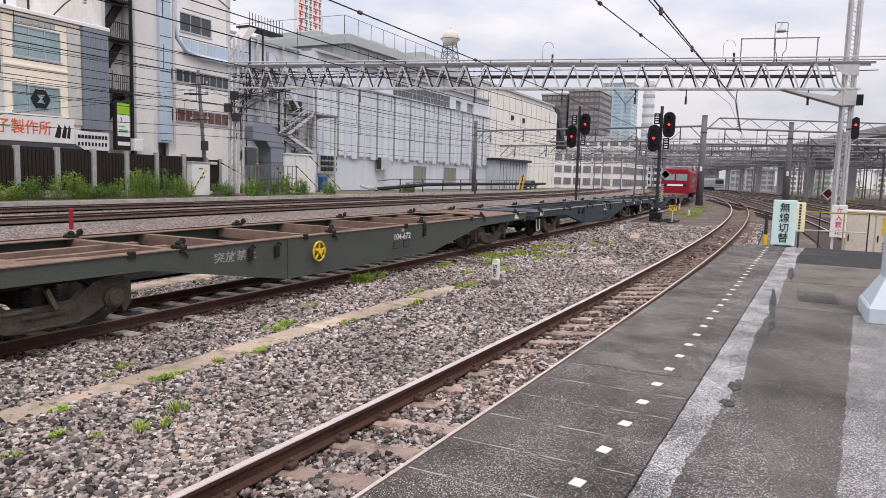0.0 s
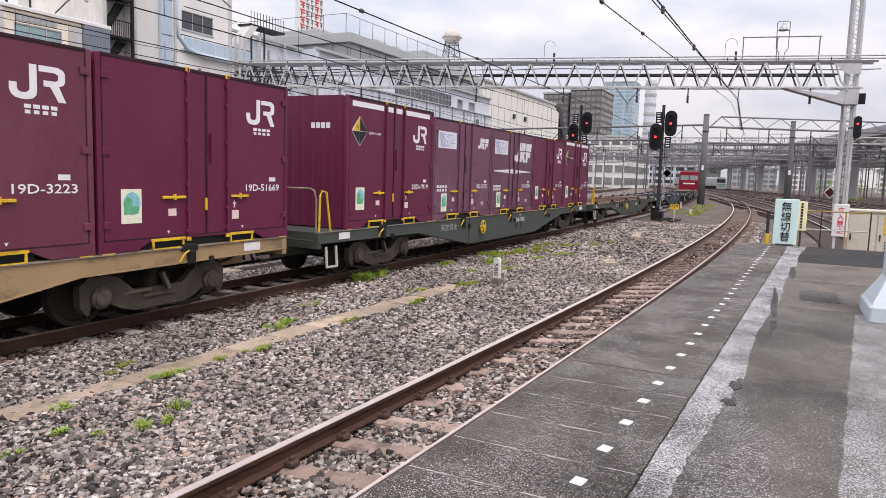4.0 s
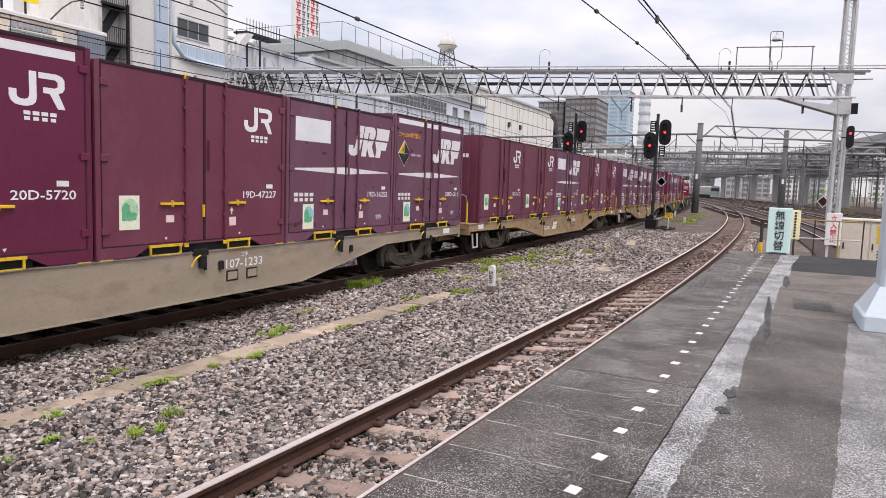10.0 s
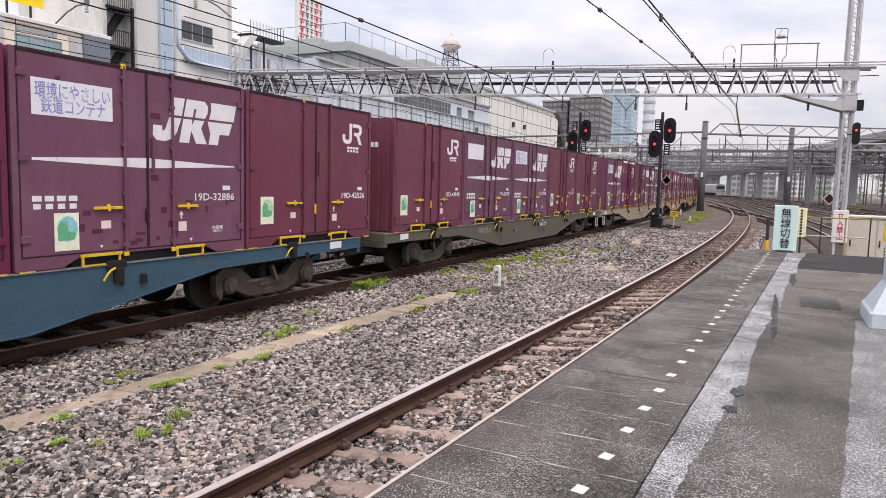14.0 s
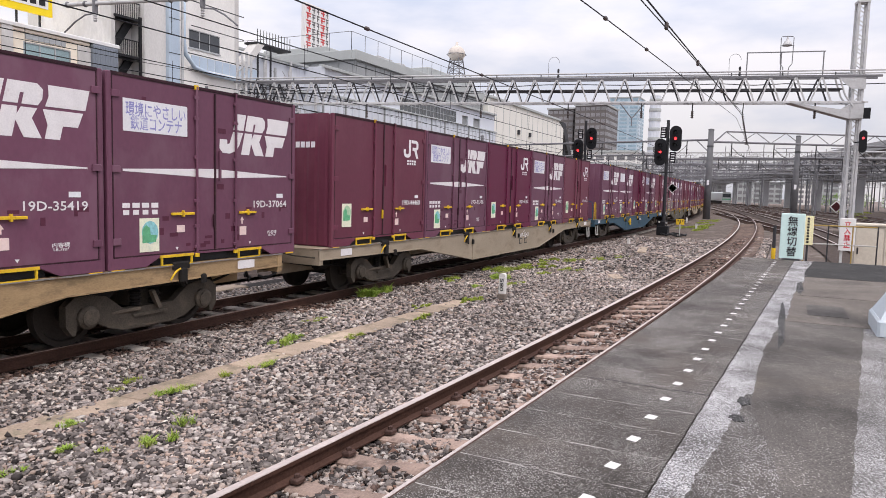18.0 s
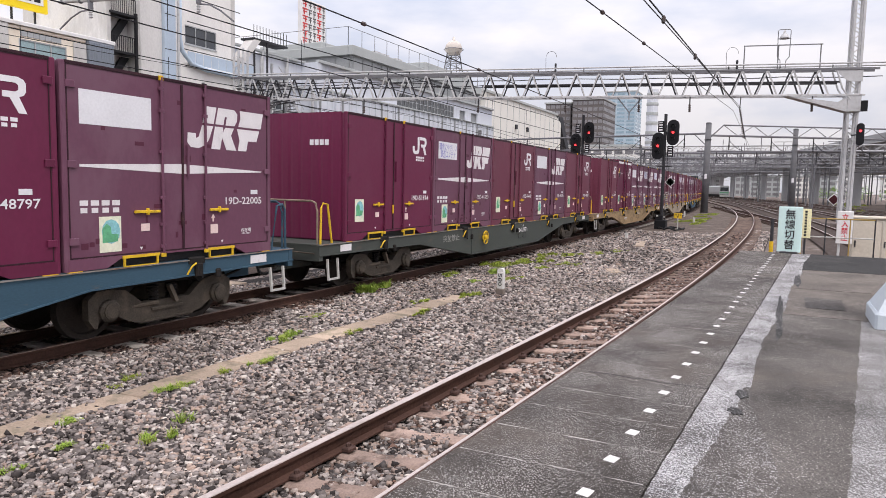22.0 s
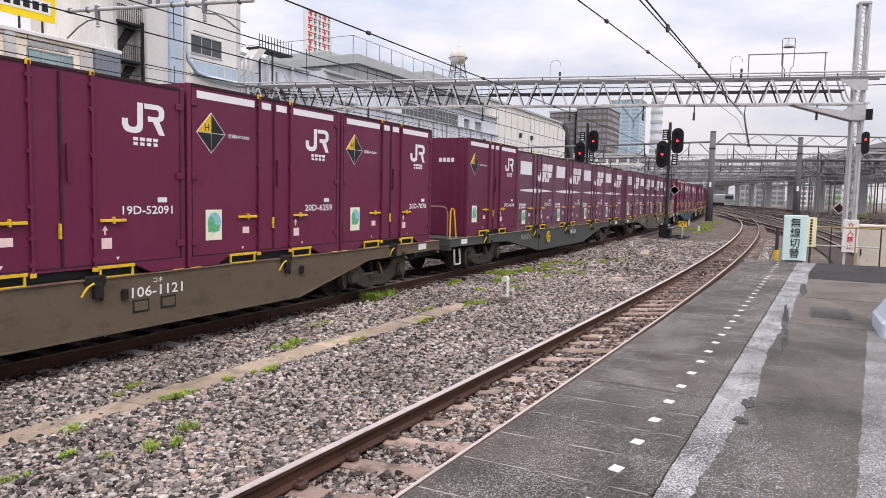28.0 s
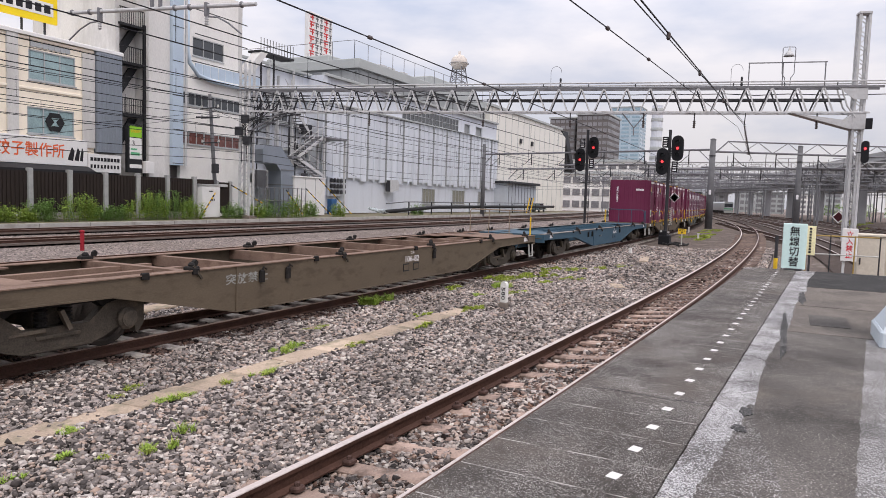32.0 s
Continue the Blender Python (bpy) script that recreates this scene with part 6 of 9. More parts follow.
# haunches where the beam meets the columns
part("haunch", Geo().prism([(GLEN - 4.6, ZB - 0.05), (GLEN - 1.1, 7.15), (GLEN - 0.42, 7.15), (GLEN - 0.42, ZB - 0.05), (GLEN - 1.1, ZB - 0.08), (GLEN - 1.6, 7.75)], -0.40, 0.40, "y"), M_STEEL_PALE, gan)
part("gusset", Geo().prism([(GLEN - 2.1, ZT), (GLEN - 1.15, 9.0), (GLEN - 0.4, 9.0), (GLEN - 0.4, ZT + 0.1), (GLEN - 2.1, ZT + 0.1)], -0.44, -0.40, "y"), M_STEEL_PALE, gan)
part("gusset", Geo().prism([(GLEN - 1.15, 7.2), (GLEN - 0.4, 7.2), (GLEN - 0.4, 8.2), (GLEN - 1.15, 8.2)], -0.44, -0.40, "y"), M_STEEL_PALE, gan)
for s in (-1, 1):
    part("brace", Geo().tube([(GLEN - 1.9, s * HALF, ZT), (GLEN - 1.5, s * HALF, 8.6), (GLEN - 1.0, s * HALF, 7.9)], 0.05, 8), M_STEEL_PALE, gan)
    part("brace", Geo().bar((0.3, s * HALF, 6.6), (3.2, s * HALF, ZB), 0.11), M_STEEL, gan)
    part("brace", Geo().bar((0.3, s * HALF, 7.6), (4.2, s * HALF, ZB - 0.1), 0.08), M_STEEL_DARK, gan)
# rail, lamp frame and lightning horns on top
top = part("top_frame", Geo().bar((35.3, 0, 11.35), (39.9, 0, 11.38), 0.06), M_STEEL, gan)
for xx in (35.35, 37.35, 39.8):
    part("frame_post", Geo().bar((xx, 0, ZT + 0.1), (xx, 0, 11.38), 0.06), M_STEEL, top)
lampf = Geo()
for s in (-1, 1):
    lampf.tube([(37.65 + s * 0.15, 0, ZT + 0.1), (37.65 + s * 0.17, 0, 10.4), (37.65 + s * 0.35, 0, 10.65), (37.65 + s * 0.37, 0, 12.25), (37.65 + s * 0.3, 0, 12.32), (37.65, 0, 12.33)], 0.025, 6)
lampf.tube([(37.25, 0, 11.75), (38.05, 0, 11.75)], 0.02, 6)
part("lamp_frame", lampf, M_STEEL, gan)
part("floodlight", Geo().lathe([(0.30, 0), (0.28, 0.08), (0.2, 0.25), (0.1, 0.33), (0.07, 0.45), (0.03, 0.55)], (37.65, 0, 11.75), "z", 14), M_STEEL_PALE, gan, "grey bell-shaped lamp", smooth=True)
for xx in (22.8, 34.3):
    hn = Geo().tube([(xx, 0, 9.95)] + [(xx - 0.02 + 0.36 * math.cos(a * 0.35 + 3.14) + 0.36, 0, 10.9 + 0.4 * math.sin(a * 0.35)) for a in range(10)], 0.015, 5)
    part("arcing_horn", hn, M_STEEL, gan)
    part("insulator", Geo().lathe([(0.06, 0), (0.08, 0.1), (0.06, 0.2), (0.08, 0.3), (0.06, 0.4), (0.08, 0.5), (0.05, 0.6)], (xx + 0.65, 0, 9.9), "z", 10), M_STEEL_DARK, gan)
for xx in (9.8, 18.2, 24.2, 29.0, 32.2, 39.5):
    hg = part("hanger", Geo().bar((xx, 0, ZB), (xx, 0, ZB - 0.55), 0.07), M_STEEL_DARK, gan)
    part("insulator", Geo().lathe([(0.05, 0)] + [(0.05 + 0.05 * (i % 2), -0.06 * i) for i in range(1, 9)], (xx, 0, ZB - 0.5), "z", 8), M_INSUL, hg)
yk = Geo()
for s in (-1, 1):
    yk.bar((28.4 + s * 0.8, 0, ZB), (28.4, 0, 7.2), 0.07)
yk.bar((28.4, 0, 7.25), (28.4, 0, 6.7), 0.07)
part("vee_hanger", yk, M_STEEL, gan)


def signal(x, y, top, heads, lower):
    """A colour light signal: mast, oval heads with hoods, lettered plates, steps."""
    s = thing("railway_signal", "black colour light signal with red lamp lit on a mast", "signal", at=pose(x, y, GROUND_Z), group="signals beside the freight track")
    t = top - GROUND_Z
    part("mast", Geo().tube([(0, 0, 0), (0, 0.03, t)], 0.09, 10), M_STEEL_DARK, s)
    part("base", Geo().cbox(-0.35, 0.35, -0.3, 0.35, 0, 0.55, 0.03), M_SIGBLACK, s)
    for dy, z, h, up in heads:
        z -= GROUND_Z
        w = 0.34
        out = [(dy + w * math.cos(a * math.pi / 8), z + (h / 2 - w) + w * math.sin(a * math.pi / 8)) for a in range(9)]
        out += [(dy + w * math.cos(a * math.pi / 8), z - (h / 2 - w) + w * math.sin(a * math.pi / 8)) for a in range(8, 17)]
        hd = part("signal_head", Geo().prism(out, -0.22, -0.12, "x"), M_SIGBLACK, s, "black oval backboard")
        part("lamp_housing", Geo().cbox(-0.12, 0.18, dy - 0.2, dy + 0.2, z - h / 2 + 0.15, z + h / 2 - 0.15, 0.03), M_SIGBLACK, hd)
        for i, dz in enumerate((-0.36, 0.0, 0.36)):
            lit = i == 1
            part("lamp", Geo().lathe([(0.075, -0.26), (0.075, -0.2)], (0, dy, z + dz * h / 1.5), "x", 14), M_REDLAMP if lit else M_DIMLENS, hd, "lit red lamp" if lit else "")
            zc = z + dz * h / 1.5
            arc = [a * math.pi / 8 * 1.1 - 0.15 for a in range(9)]
            hood = Geo().prism([(dy + 0.135 * math.cos(a), zc + 0.135 * math.sin(a)) for a in arc] + [(dy + 0.12 * math.cos(a), zc + 0.12 * math.sin(a)) for a in arc[::-1]], -0.46, -0.21, "x")
            part("hood", hood, M_SIGBLACK, hd)
        part("bracket", Geo().bar((0, 0, z), (0, dy, z), 0.06), M_STEEL_DARK, s)
        pz = z + (h / 2 + 0.34) * up
        pl = part("letter_plate", Geo().cbox(-0.16, -0.1, dy - up * 0.12 - 0.17, dy - up * 0.12 + 0.17, pz - 0.32, pz + 0.32, 0.01), M_SIGBLACK, s)
        bars = Geo()
        for j, (a, b) in enumerate(((0.2, 0.24), (0.06, 0.12), (-0.08, -0.03), (-0.24, -0.16))):
            bars.box(-0.168, -0.16, dy - up * 0.12 - 0.1, dy - up * 0.12 + 0.1, pz + a, pz + b)
        part("letter_bars", bars, M_MARK, pl)
    ring = Geo().tube([(0.42 * math.cos(a * 0.524), 0.42 * math.sin(a * 0.524), 3.75) for a in range(13)], 0.025, 6, False)
    part("platform_ring", ring, M_STEEL_DARK, s)
    lad = Geo()
    for yy in (-0.14, 0.14):
        lad.bar((0.28, yy, 0.2), (0.28, yy, 4.6), 0.03)
    for i in range(16):
        lad.bar((0.28, -0.14, 0.4 + i * 0.27), (0.28, 0.14, 0.4 + i * 0.27), 0.022)
    part("ladder", lad, M_STEEL_DARK, s)
    if lower:
        for d, m, nm in ((0.30, M_MARK, "diamond_border"), (0.265, M_SIGBLACK, "diamond_board")):
            zc = 2.6 - GROUND_Z
            e = -0.16 if d > 0.35 else -0.168
            part(nm, Geo().prism([(-0.42 - d, zc), (-0.42, zc - d), (-0.42 + d, zc), (-0.42, zc + d)], e, e + 0.02, "x"), m, s)
        for i in range(9):
            part("wire_clamp", Geo().bar((-0.1, -0.16 - 0.03 * (i % 2), 1.2 + i * 0.12), (-0.1, -0.34, 1.28 + i * 0.12), 0.045), M_STEP, s)
        for yy, zz in ((-0.22, 0.75), (0.2, 0.8)):
            part("cable_head", Geo().lathe([(0.06, 0), (0.06, 0.05)], (-0.38, yy, zz), "x", 10), M_STEP, s)
        part("relay_box", Geo().cbox(-0.3, 0.1, -0.1, 0.35, 0.55, 0.85, 0.04), M_SIGBLACK, s)
    return s


signal(43.0, -2.2, 6.6, ((0.38, 4.72, 1.6, 1), (-0.45, 5.5, 1.5, -1)), True)
signal(48.0, 4.1, 7.2, ((0.47, 5.12, 1.6, 1), (-0.45, 5.95, 1.5, -1)), False)

ats = thing("warning_plate", "small yellow lettered plate on a white post beside the track", "sign", at=pose(41.8, -3.3, GROUND_Z))
part("post", Geo().tube([(0, 0, 0), (0, 0, 0.75)], 0.035, 8), M_STEP, ats)
part("plate", Geo().cbox(-0.02, 0.02, -0.23, 0.23, 0.72, 1.03, 0.015), M_YELLOW, ats)
words_on("ATS\nP", "plate_words", M_BLACK, ats, Matrix.Translation((-0.026, 0, 0.875)) @ REAR_M, 0.25, 0.36)

thing("loose_cable", "coil of black cable lying by the signal foot", "cable", at=pose(42.2, -3.0, GROUND_Z), geo=Geo().tube(
    [(0.9 * math.cos(a * 0.6) - 0.2 + a * 0.02, 0.7 * math.sin(a * 0.6) * (0.5 + 0.05 * a), 0.06 + 0.05 * (a % 3)) for a in range(16)], 0.045, 6), material=M_HOSE)

km = thing("distance_post", "small white painted distance post in the ballast", "post", at=pose(13.9, -3.4, GROUND_Z))
part("post", Geo().cbox(-0.06, 0.06, -0.075, 0.075, 0, 0.52, 0.015), M_WHITE, km)
part("post_cap", Geo().prism([(-0.075, 0.52), (0.075, 0.52), (0.06, 0.58), (0.02, 0.6), (-0.02, 0.6), (-0.06, 0.58)], -0.058, 0.058, "x"), M_WHITE, km)
part("foot", Geo().cbox(-0.075, 0.075, -0.09, 0.09, 0, 0.16, 0.02), M_EDGE, km)
words_on("580", "figures", M_BLACK, km, Matrix.Translation((-0.064, 0, 0.35)) @ REAR_M @ Matrix.Rotation(-math.pi / 2, 4, "Z"), 0.085, 0.27)
for x, y, h in ((52.5, -3.0, 0.42), (33.0, -2.2, 0.3), (64.0, -0.9, 0.5)):
    sp = thing("marker_stake", "short white marker stake in the ballast", "stake", at=pose(x, y, GROUND_Z), group="white stakes beside the track",
               geo=Geo().cbox(-0.06, 0.06, -0.07, 0.07, 0, h, 0.02), material=M_WHITE)

# ---- concrete poles and portals farther along ----


def pole(x, y, h, r=0.2, name="catenary_pole", label="tapered grey concrete catenary pole"):
    p = thing(name, label, "pole", at=pose(x, y, GROUND_Z), group="poles along the tracks")
    part("shaft", Geo().tube([(0, 0, 0), (0, 0, h)], r, 12, True, r * 0.75), M_CONCRETE_POLE, p, smooth=True)
    part("cap", Geo().lathe([(r * 0.8, 0), (r * 0.8, 0.12), (r * 0.3, 0.18)], (0, 0, h), "z", 10), M_CONCRETE_POLE, p)
    part("band", Geo().lathe([(r * 0.95, 0), (r * 0.95, 0.08)], (0, 0, h * 0.82), "z", 10), M_STEEL_DARK, p)
    return p


p1 = pole(78.0, -1.12, 9.3, 0.38)
part("number_plate", Geo().cbox(-0.42, -0.38, -0.12, 0.12, 3.6, 4.1, 0.01), M_MARK, p1)
p2 = pole(84.0, -9.35, 9.0, 0.34)
part("number_plate", Geo().cbox(-0.40, -0.34, -0.12, 0.12, 3.4, 3.9, 0.01), M_MARK, p2)
pole(85.0, 28.0, 9.5, 0.3)


def portal(a, b, z, name="pipe_portal", truss=0.0, label="grey pipe portal beam between two poles"):
    """A beam from pole to pole, with hangers."""
    a, b = Vector((*a, 0)), Vector((*b, 0))
    g = thing(name, label, "portal", at=Matrix.Translation(a) @ Matrix.Rotation(math.atan2(b.y - a.y, b.x - a.x), 4, "Z"), group="portals over the tracks")
    n = (b - a).length
    part("beam", Geo().tube([(0, 0, z), (n, 0, z)], 0.11, 8), M_STEEL, g)
    if truss:
        part("beam", Geo().tube([(0, 0, z - 0.4), (1.6, 0, z + truss), (n - 1.6, 0, z + truss), (n, 0, z - 0.4)], 0.08, 8), M_STEEL, g)
        m = int((n - 3) / 1.6)
        web = Geo()
        for i in range(m):
            xx = 1.6 + i * (n - 3.2) / m
            web.bar((xx, 0, z if i % 2 else z + truss), (xx + (n - 3.2) / m, 0, z + truss if i % 2 else z), 0.06)
        tagged(part("web", web, M_STEEL, g), kind="stuff")
    else:
        for xx, s in ((0, 1), (n, -1)):
            part("strut", Geo().bar((xx, 0, z - 1.4), (xx + s * 1.5, 0, z), 0.08), M_STEEL, g)
    k = max(1, int(n / 4.5))
    hang = Geo()
    for i in range(k):
        xx = (i + 0.5) * n / k
        hang.bar((xx, 0, z), (xx, 0, z - 0.9), 0.08)
        hang.lathe([(0.05 + 0.05 * (j % 2), -0.07 * j) for j in range(9)], (xx, 0, z - 0.9), "z", 6)
        hang.tube([(xx, 0, z - 0.5), (xx + 0.9, 0, z - 1.3), (xx + 1.5, 0, z - 1.5)], 0.035, 5)
    tagged(part("hanger", hang, M_STEEL_DARK, g), kind="stuff")
    return g


portal((78.0, -1.12), (85.0, 28.0), 8.1)
pole(91.0, -25.0, 9.0, 0.34)
portal((78.0, -1.12), (91.0, -25.0), 7.9, truss=1.1)
portal((84.5, -9.0), (91.0, -34.0), 6.6)
portal((92.0, 1.5), (98.0, -30.0), 7.0)
for x, y, z in ((83.0, 4.0, 6.8), (86.0, 12.0, 6.4)):
    portal((x, y), (x + 3, y + 14), z)
rnd = random.Random(21)


def portal_row(x, span, z, fine):
    """One row of masts and beams right across the far yard."""
    yc = freight_y(x)
    g = thing("portal_row", "distant row of grey masts and beams over the yard tracks", "portal", group="portals over the tracks")
    y0, y1 = yc - span, yc + (8 if x < 150 else 26)
    skew = 0.06
    at = lambda y, zz: (x + (y - yc) * skew, y, zz)
    part("beam", Geo().tube([at(y0, z), at(y1, z)], 0.10, 6), M_STEEL, g)
    part("beam", Geo().tube([at(y0, z + 0.95), at(y1, z + 0.95)], 0.07, 6), M_STEEL_PALE, g)
    if rnd.random() < 0.6:
        part("beam", Geo().tube([at(y0, z - 1.3), at(y1, z - 1.3)], 0.06, 6), M_STEEL, g)
    web, hang = Geo(), Geo()
    y = y0
    k = 0
    while y < y1:
        web.bar(at(y, z + 0.95 * (k % 2)), at(y + 1.2, z + 0.95 * (1 - k % 2)), 0.07)
        k += 1
        y += 1.2
    y = y0 + rnd.uniform(0, 3)
    while y < y1:
        up = rnd.choice((0.6, 1.4, 2.0, 0.9))
        hang.bar(at(y, z - rnd.uniform(0.7, 1.6)), at(y, z + up), 0.09)
        hang.tube([at(y, z - 0.4), at(y + 1.0, z - 1.2), at(y + 1.7, z - 1.35)], 0.05, 4)
        hang.lathe([(0.07 + 0.06 * (j % 2), -0.1 * j) for j in range(6)], at(y + 0.4, z - 0.1), "z", 5)
        if rnd.random() < 0.3:
            hang.bar(at(y - 1.2, z + up), at(y + 1.2, z + up), 0.07)
        y += rnd.uniform(1.6, 3.6)
    tagged(part("web", web, M_STEEL_PALE, g), kind="stuff")
    tagged(part("hanger", hang, M_STEEL, g), kind="stuff")
    y = y0
    while y < y1:
        if abs(y - yc) > 2.6 and not (-9 < y - yc < -2.6):
            part("mast", Geo().tube([at(y, GROUND_Z), at(y, z + rnd.uniform(0.6, 2.2))], 0.14, 8, True, 0.11), M_CONCRETE_POLE if rnd.random() < 0.6 else M_STEEL, g)
        y += rnd.uniform(10.0, 17.0)


for x, z in ((101, 7.4), (109, 6.6), (118, 7.9), (127, 6.9), (136, 7.6), (146, 8.4), (157, 7.0), (168, 7.9), (180, 8.8), (194, 7.4), (208, 8.6), (224, 9.4), (242, 8.0), (262, 9.6), (286, 8.8), (312, 10.4)):
    portal_row(x, 40 + (x - 100) * 0.18, z + rnd.uniform(-0.3, 0.3), x % 2)
yw = Geo()
for k in range(34):
    y = -44 + k * 2.1 + rnd.uniform(-0.5, 0.5)
    z = 5.2 + rnd.uniform(0, 2.4)
    yw.tube([(90 + i * 22.0, y * (1 + 0.05 * i) + max(0.0, 90 + i * 22.0 - 60) ** 2 * TURN / 2, z + (0.25 if i % 2 else 0)) for i in range(11)], 0.022, 4)
thing("yard_wires", "many thin wires strung over the far yard", "wire", kind="stuff", geo=yw, material=M_WIRE)

# ---- overhead wires ----


def wire(name, pts, r=0.016, label="dark overhead contact wire above the tracks"):
    return thing(name, label, "wire", geo=Geo().tube(pts, r, 5), material=M_WIRE, group="overhead wires")


def run(y, z, x0=-14.0, x1=300.0, bend=60.0, r=0.013, sag=0.0, span=45.0):
    pts = []
    n = int((x1 - x0) / 6)
    for i in range(n + 1):
        x = x0 + (x1 - x0) * i / n
        u = ((x + 6) / span) % 1.0
        pts.append((x, y + max(0.0, x - bend) ** 2 * TURN / 2, z - sag * 4 * u * (1 - u)))
    return pts


for y, zc, zm, bend in ((0.0, 5.75, 0.0, BEND), (4.4, 5.62, 6.45, 60), (9.9, 5.4, 6.3, 60), (18.6, 5.6, 6.5, 60), (24.7, 5.5, 6.4, 60)):
    c = wire("contact_wire", run(y, zc, bend=bend))
    if zm:
        wire("messenger_wire", run(y, zm, bend=bend, sag=0.25), label="dark messenger wire with droppers above the tracks")
        g = Geo()
        for i in range(26):
            x = 2 + i * 5.0
            dy = max(0.0, x - bend) ** 2 * TURN / 2
            g.bar((x, y + dy, zc), (x, y + dy, zm - 0.1), 0.012)
        tagged(part("dropper", g, M_WIRE, c), kind="stuff")
for x in (13.6, 20.2, 27.5, 36.0):
    part("wire_clip", Geo().lathe([(0.02, -0.09), (0.05, -0.05), (0.05, 0.05), (0.02, 0.09)], (x, 0.0, 5.75), "x", 8), M_INSUL, bpy.data.objects["contact_wire"])
for y, z in ((26.5, 7.4), (26.8, 6.75), (27.2, 5.1), (27.4, 4.55), (27.0, 8.6), (26.3, 9.6), (25.0, 8.2), (24.9, 6.05), (14.2, 6.9)):
    wire("feeder_wire", run(y, z, x1=200, sag=0.5), 0.018, "dark feeder cable strung along the line side")
# wires that swing in over the platform track
wire("contact_wire", [(-20, -4.95, 4.12), (14.23, -5.2, 5.754), (48.7, -5.45, 7.3), (84, -4.9, 7.0)], 0.013)
wire("messenger_wire", [(-12, -6.06, 5.17), (16.41, -5.95, 6.219), (48.9, -5.82, 7.42), (84, -4.7, 6.7)], 0.02, "twin dark messenger wire above the platform track")
wire("messenger_wire", [(-12, -6.11, 4.8), (15.52, -6.0, 6.006), (48.9, -5.9, 7.46)], 0.014, "twin dark messenger wire above the platform track")
for x in (17.5, 24.0, 33.0):
    u = (x - 16.41) / (48.9 - 16.41)
    part("spacer", Geo().lathe([(0.02, -0.10), (0.05, -0.06), (0.05, 0.06), (0.02, 0.10)], (x, -5.96 + 0.13 * u, 6.15 + 1.25 * u), "z", 8), M_INSUL, [o for o in bpy.data.objects if o.name.startswith("messenger_wire")][-1])
for x in (11.0, 14.6, 19.0):
    part("wire_clip", Geo().lathe([(0.02, -0.09), (0.045, -0.05), (0.045, 0.05), (0.02, 0.09)], (x, -5.2 - 0.0072 * (x - 14.23), 5.754 + 0.0449 * (x - 14.23)), "x", 8), M_INSUL, [o for o in bpy.data.objects if o.name.startswith("contact_wire")][-1])
ins = thing("insulator_string", "brown disc insulator string on the overhead wires", "insulator", at=pose(48.9, -5.85, 0))
for i in range(14):
    part("disc", Geo().lathe([(0.03, 0), (0.085, 0.02), (0.085, 0.05), (0.03, 0.07)], (0.25 * i * 0.3, -0.06 * i * 0.3, 7.3 - i * 0.13), "z", 10), M_INSUL, ins)
part("hanger_wire", Geo().tube([(0, 0, 8.2), (0.1, 0.05, 7.4), (1.2, -0.3, 5.6)], 0.03, 5), M_WIRE, ins)
wire("span_wire", [(46.0, 22.0, 3.6), (42.0, 26.0, 6.0), (38.2, 29.4, 8.1)], 0.012, "thin stay wire to the leaning pole")
wire("span_wire", [(2.0, 22.0, 0.6), (20.0, 26.0, 4.2), (38.2, 29.4, 7.6)], 0.014, "pale stay cable to the leaning pole")
wire("span_wire", [(2.0, 21.0, 1.1), (20.0, 25.6, 4.6), (38.2, 29.4, 7.9)], 0.014, "pale stay cable to the leaning pole")

# ---- track side between the tracks ----
M_DUCT = mat("cable_duct_concrete", (0.43, 0.335, 0.255), 0.9, 0, 0.3, 2, 45, 0.3, (0.20, 0.18, 0.125), 0.8, 2.2, 0.52, rand=0.2)
duct = thing("cable_trough", "weathered concrete cable trough lids half sunk in the ballast", "cable trough", kind="structure")
lid = Geo().cbox(-0.397, 0.397, -0.205, 0.205, -0.06, 0.0, 0.015).mesh("lid", M_DUCT)
rnd = random.Random(8)
x = 1.4
while x < 13.4:
    part("lid", lid, M_DUCT, duct, at=pose(x, duct_y(x), -0.165 + rnd.uniform(-0.012, 0.012), rnd.uniform(-2, 2), rnd.uniform(-1, 1), rnd.uniform(-2, 2)))
    x += 0.805
for x, y, a, w, h in ((19.5, -4.6, 20, 0.9, 0.35), (30.0, -3.4, 8, 2.6, 0.35), (27.5, -5.0, 30, 0.7, 0.5), (5.8, 1.9, 2, 3.0, 0.5), (10.5, 2.2, 2, 3.0, 0.5)):
    thing("concrete_slab", "flat weathered concrete slab lying in the ballast", "slab", at=pose(x, y, GROUND_Z - 0.02, 0, 0, a), geo=Geo().cbox(-w / 2, w / 2, -h / 2, h / 2, 0, 0.09, 0.02), material=M_DUCT)

M_WEED = mat("weed_leaf", (0.25, 0.36, 0.06), 0.7, 0, 0.35, 14, 60, 0.0, (0.40, 0.45, 0.10), 0.7, 5, 0.5)
M_WEED_DARK = mat("shrub_leaf", (0.16, 0.28, 0.07), 0.6, 0, 0.4, 3, 30, 0.0, (0.27, 0.39, 0.12), 0.7, 4, 0.5)
M_MOSS = mat("yellow_moss_grass", (0.25, 0.31, 0.045), 0.8, 0, 0.3, 4, 30, 0.0)


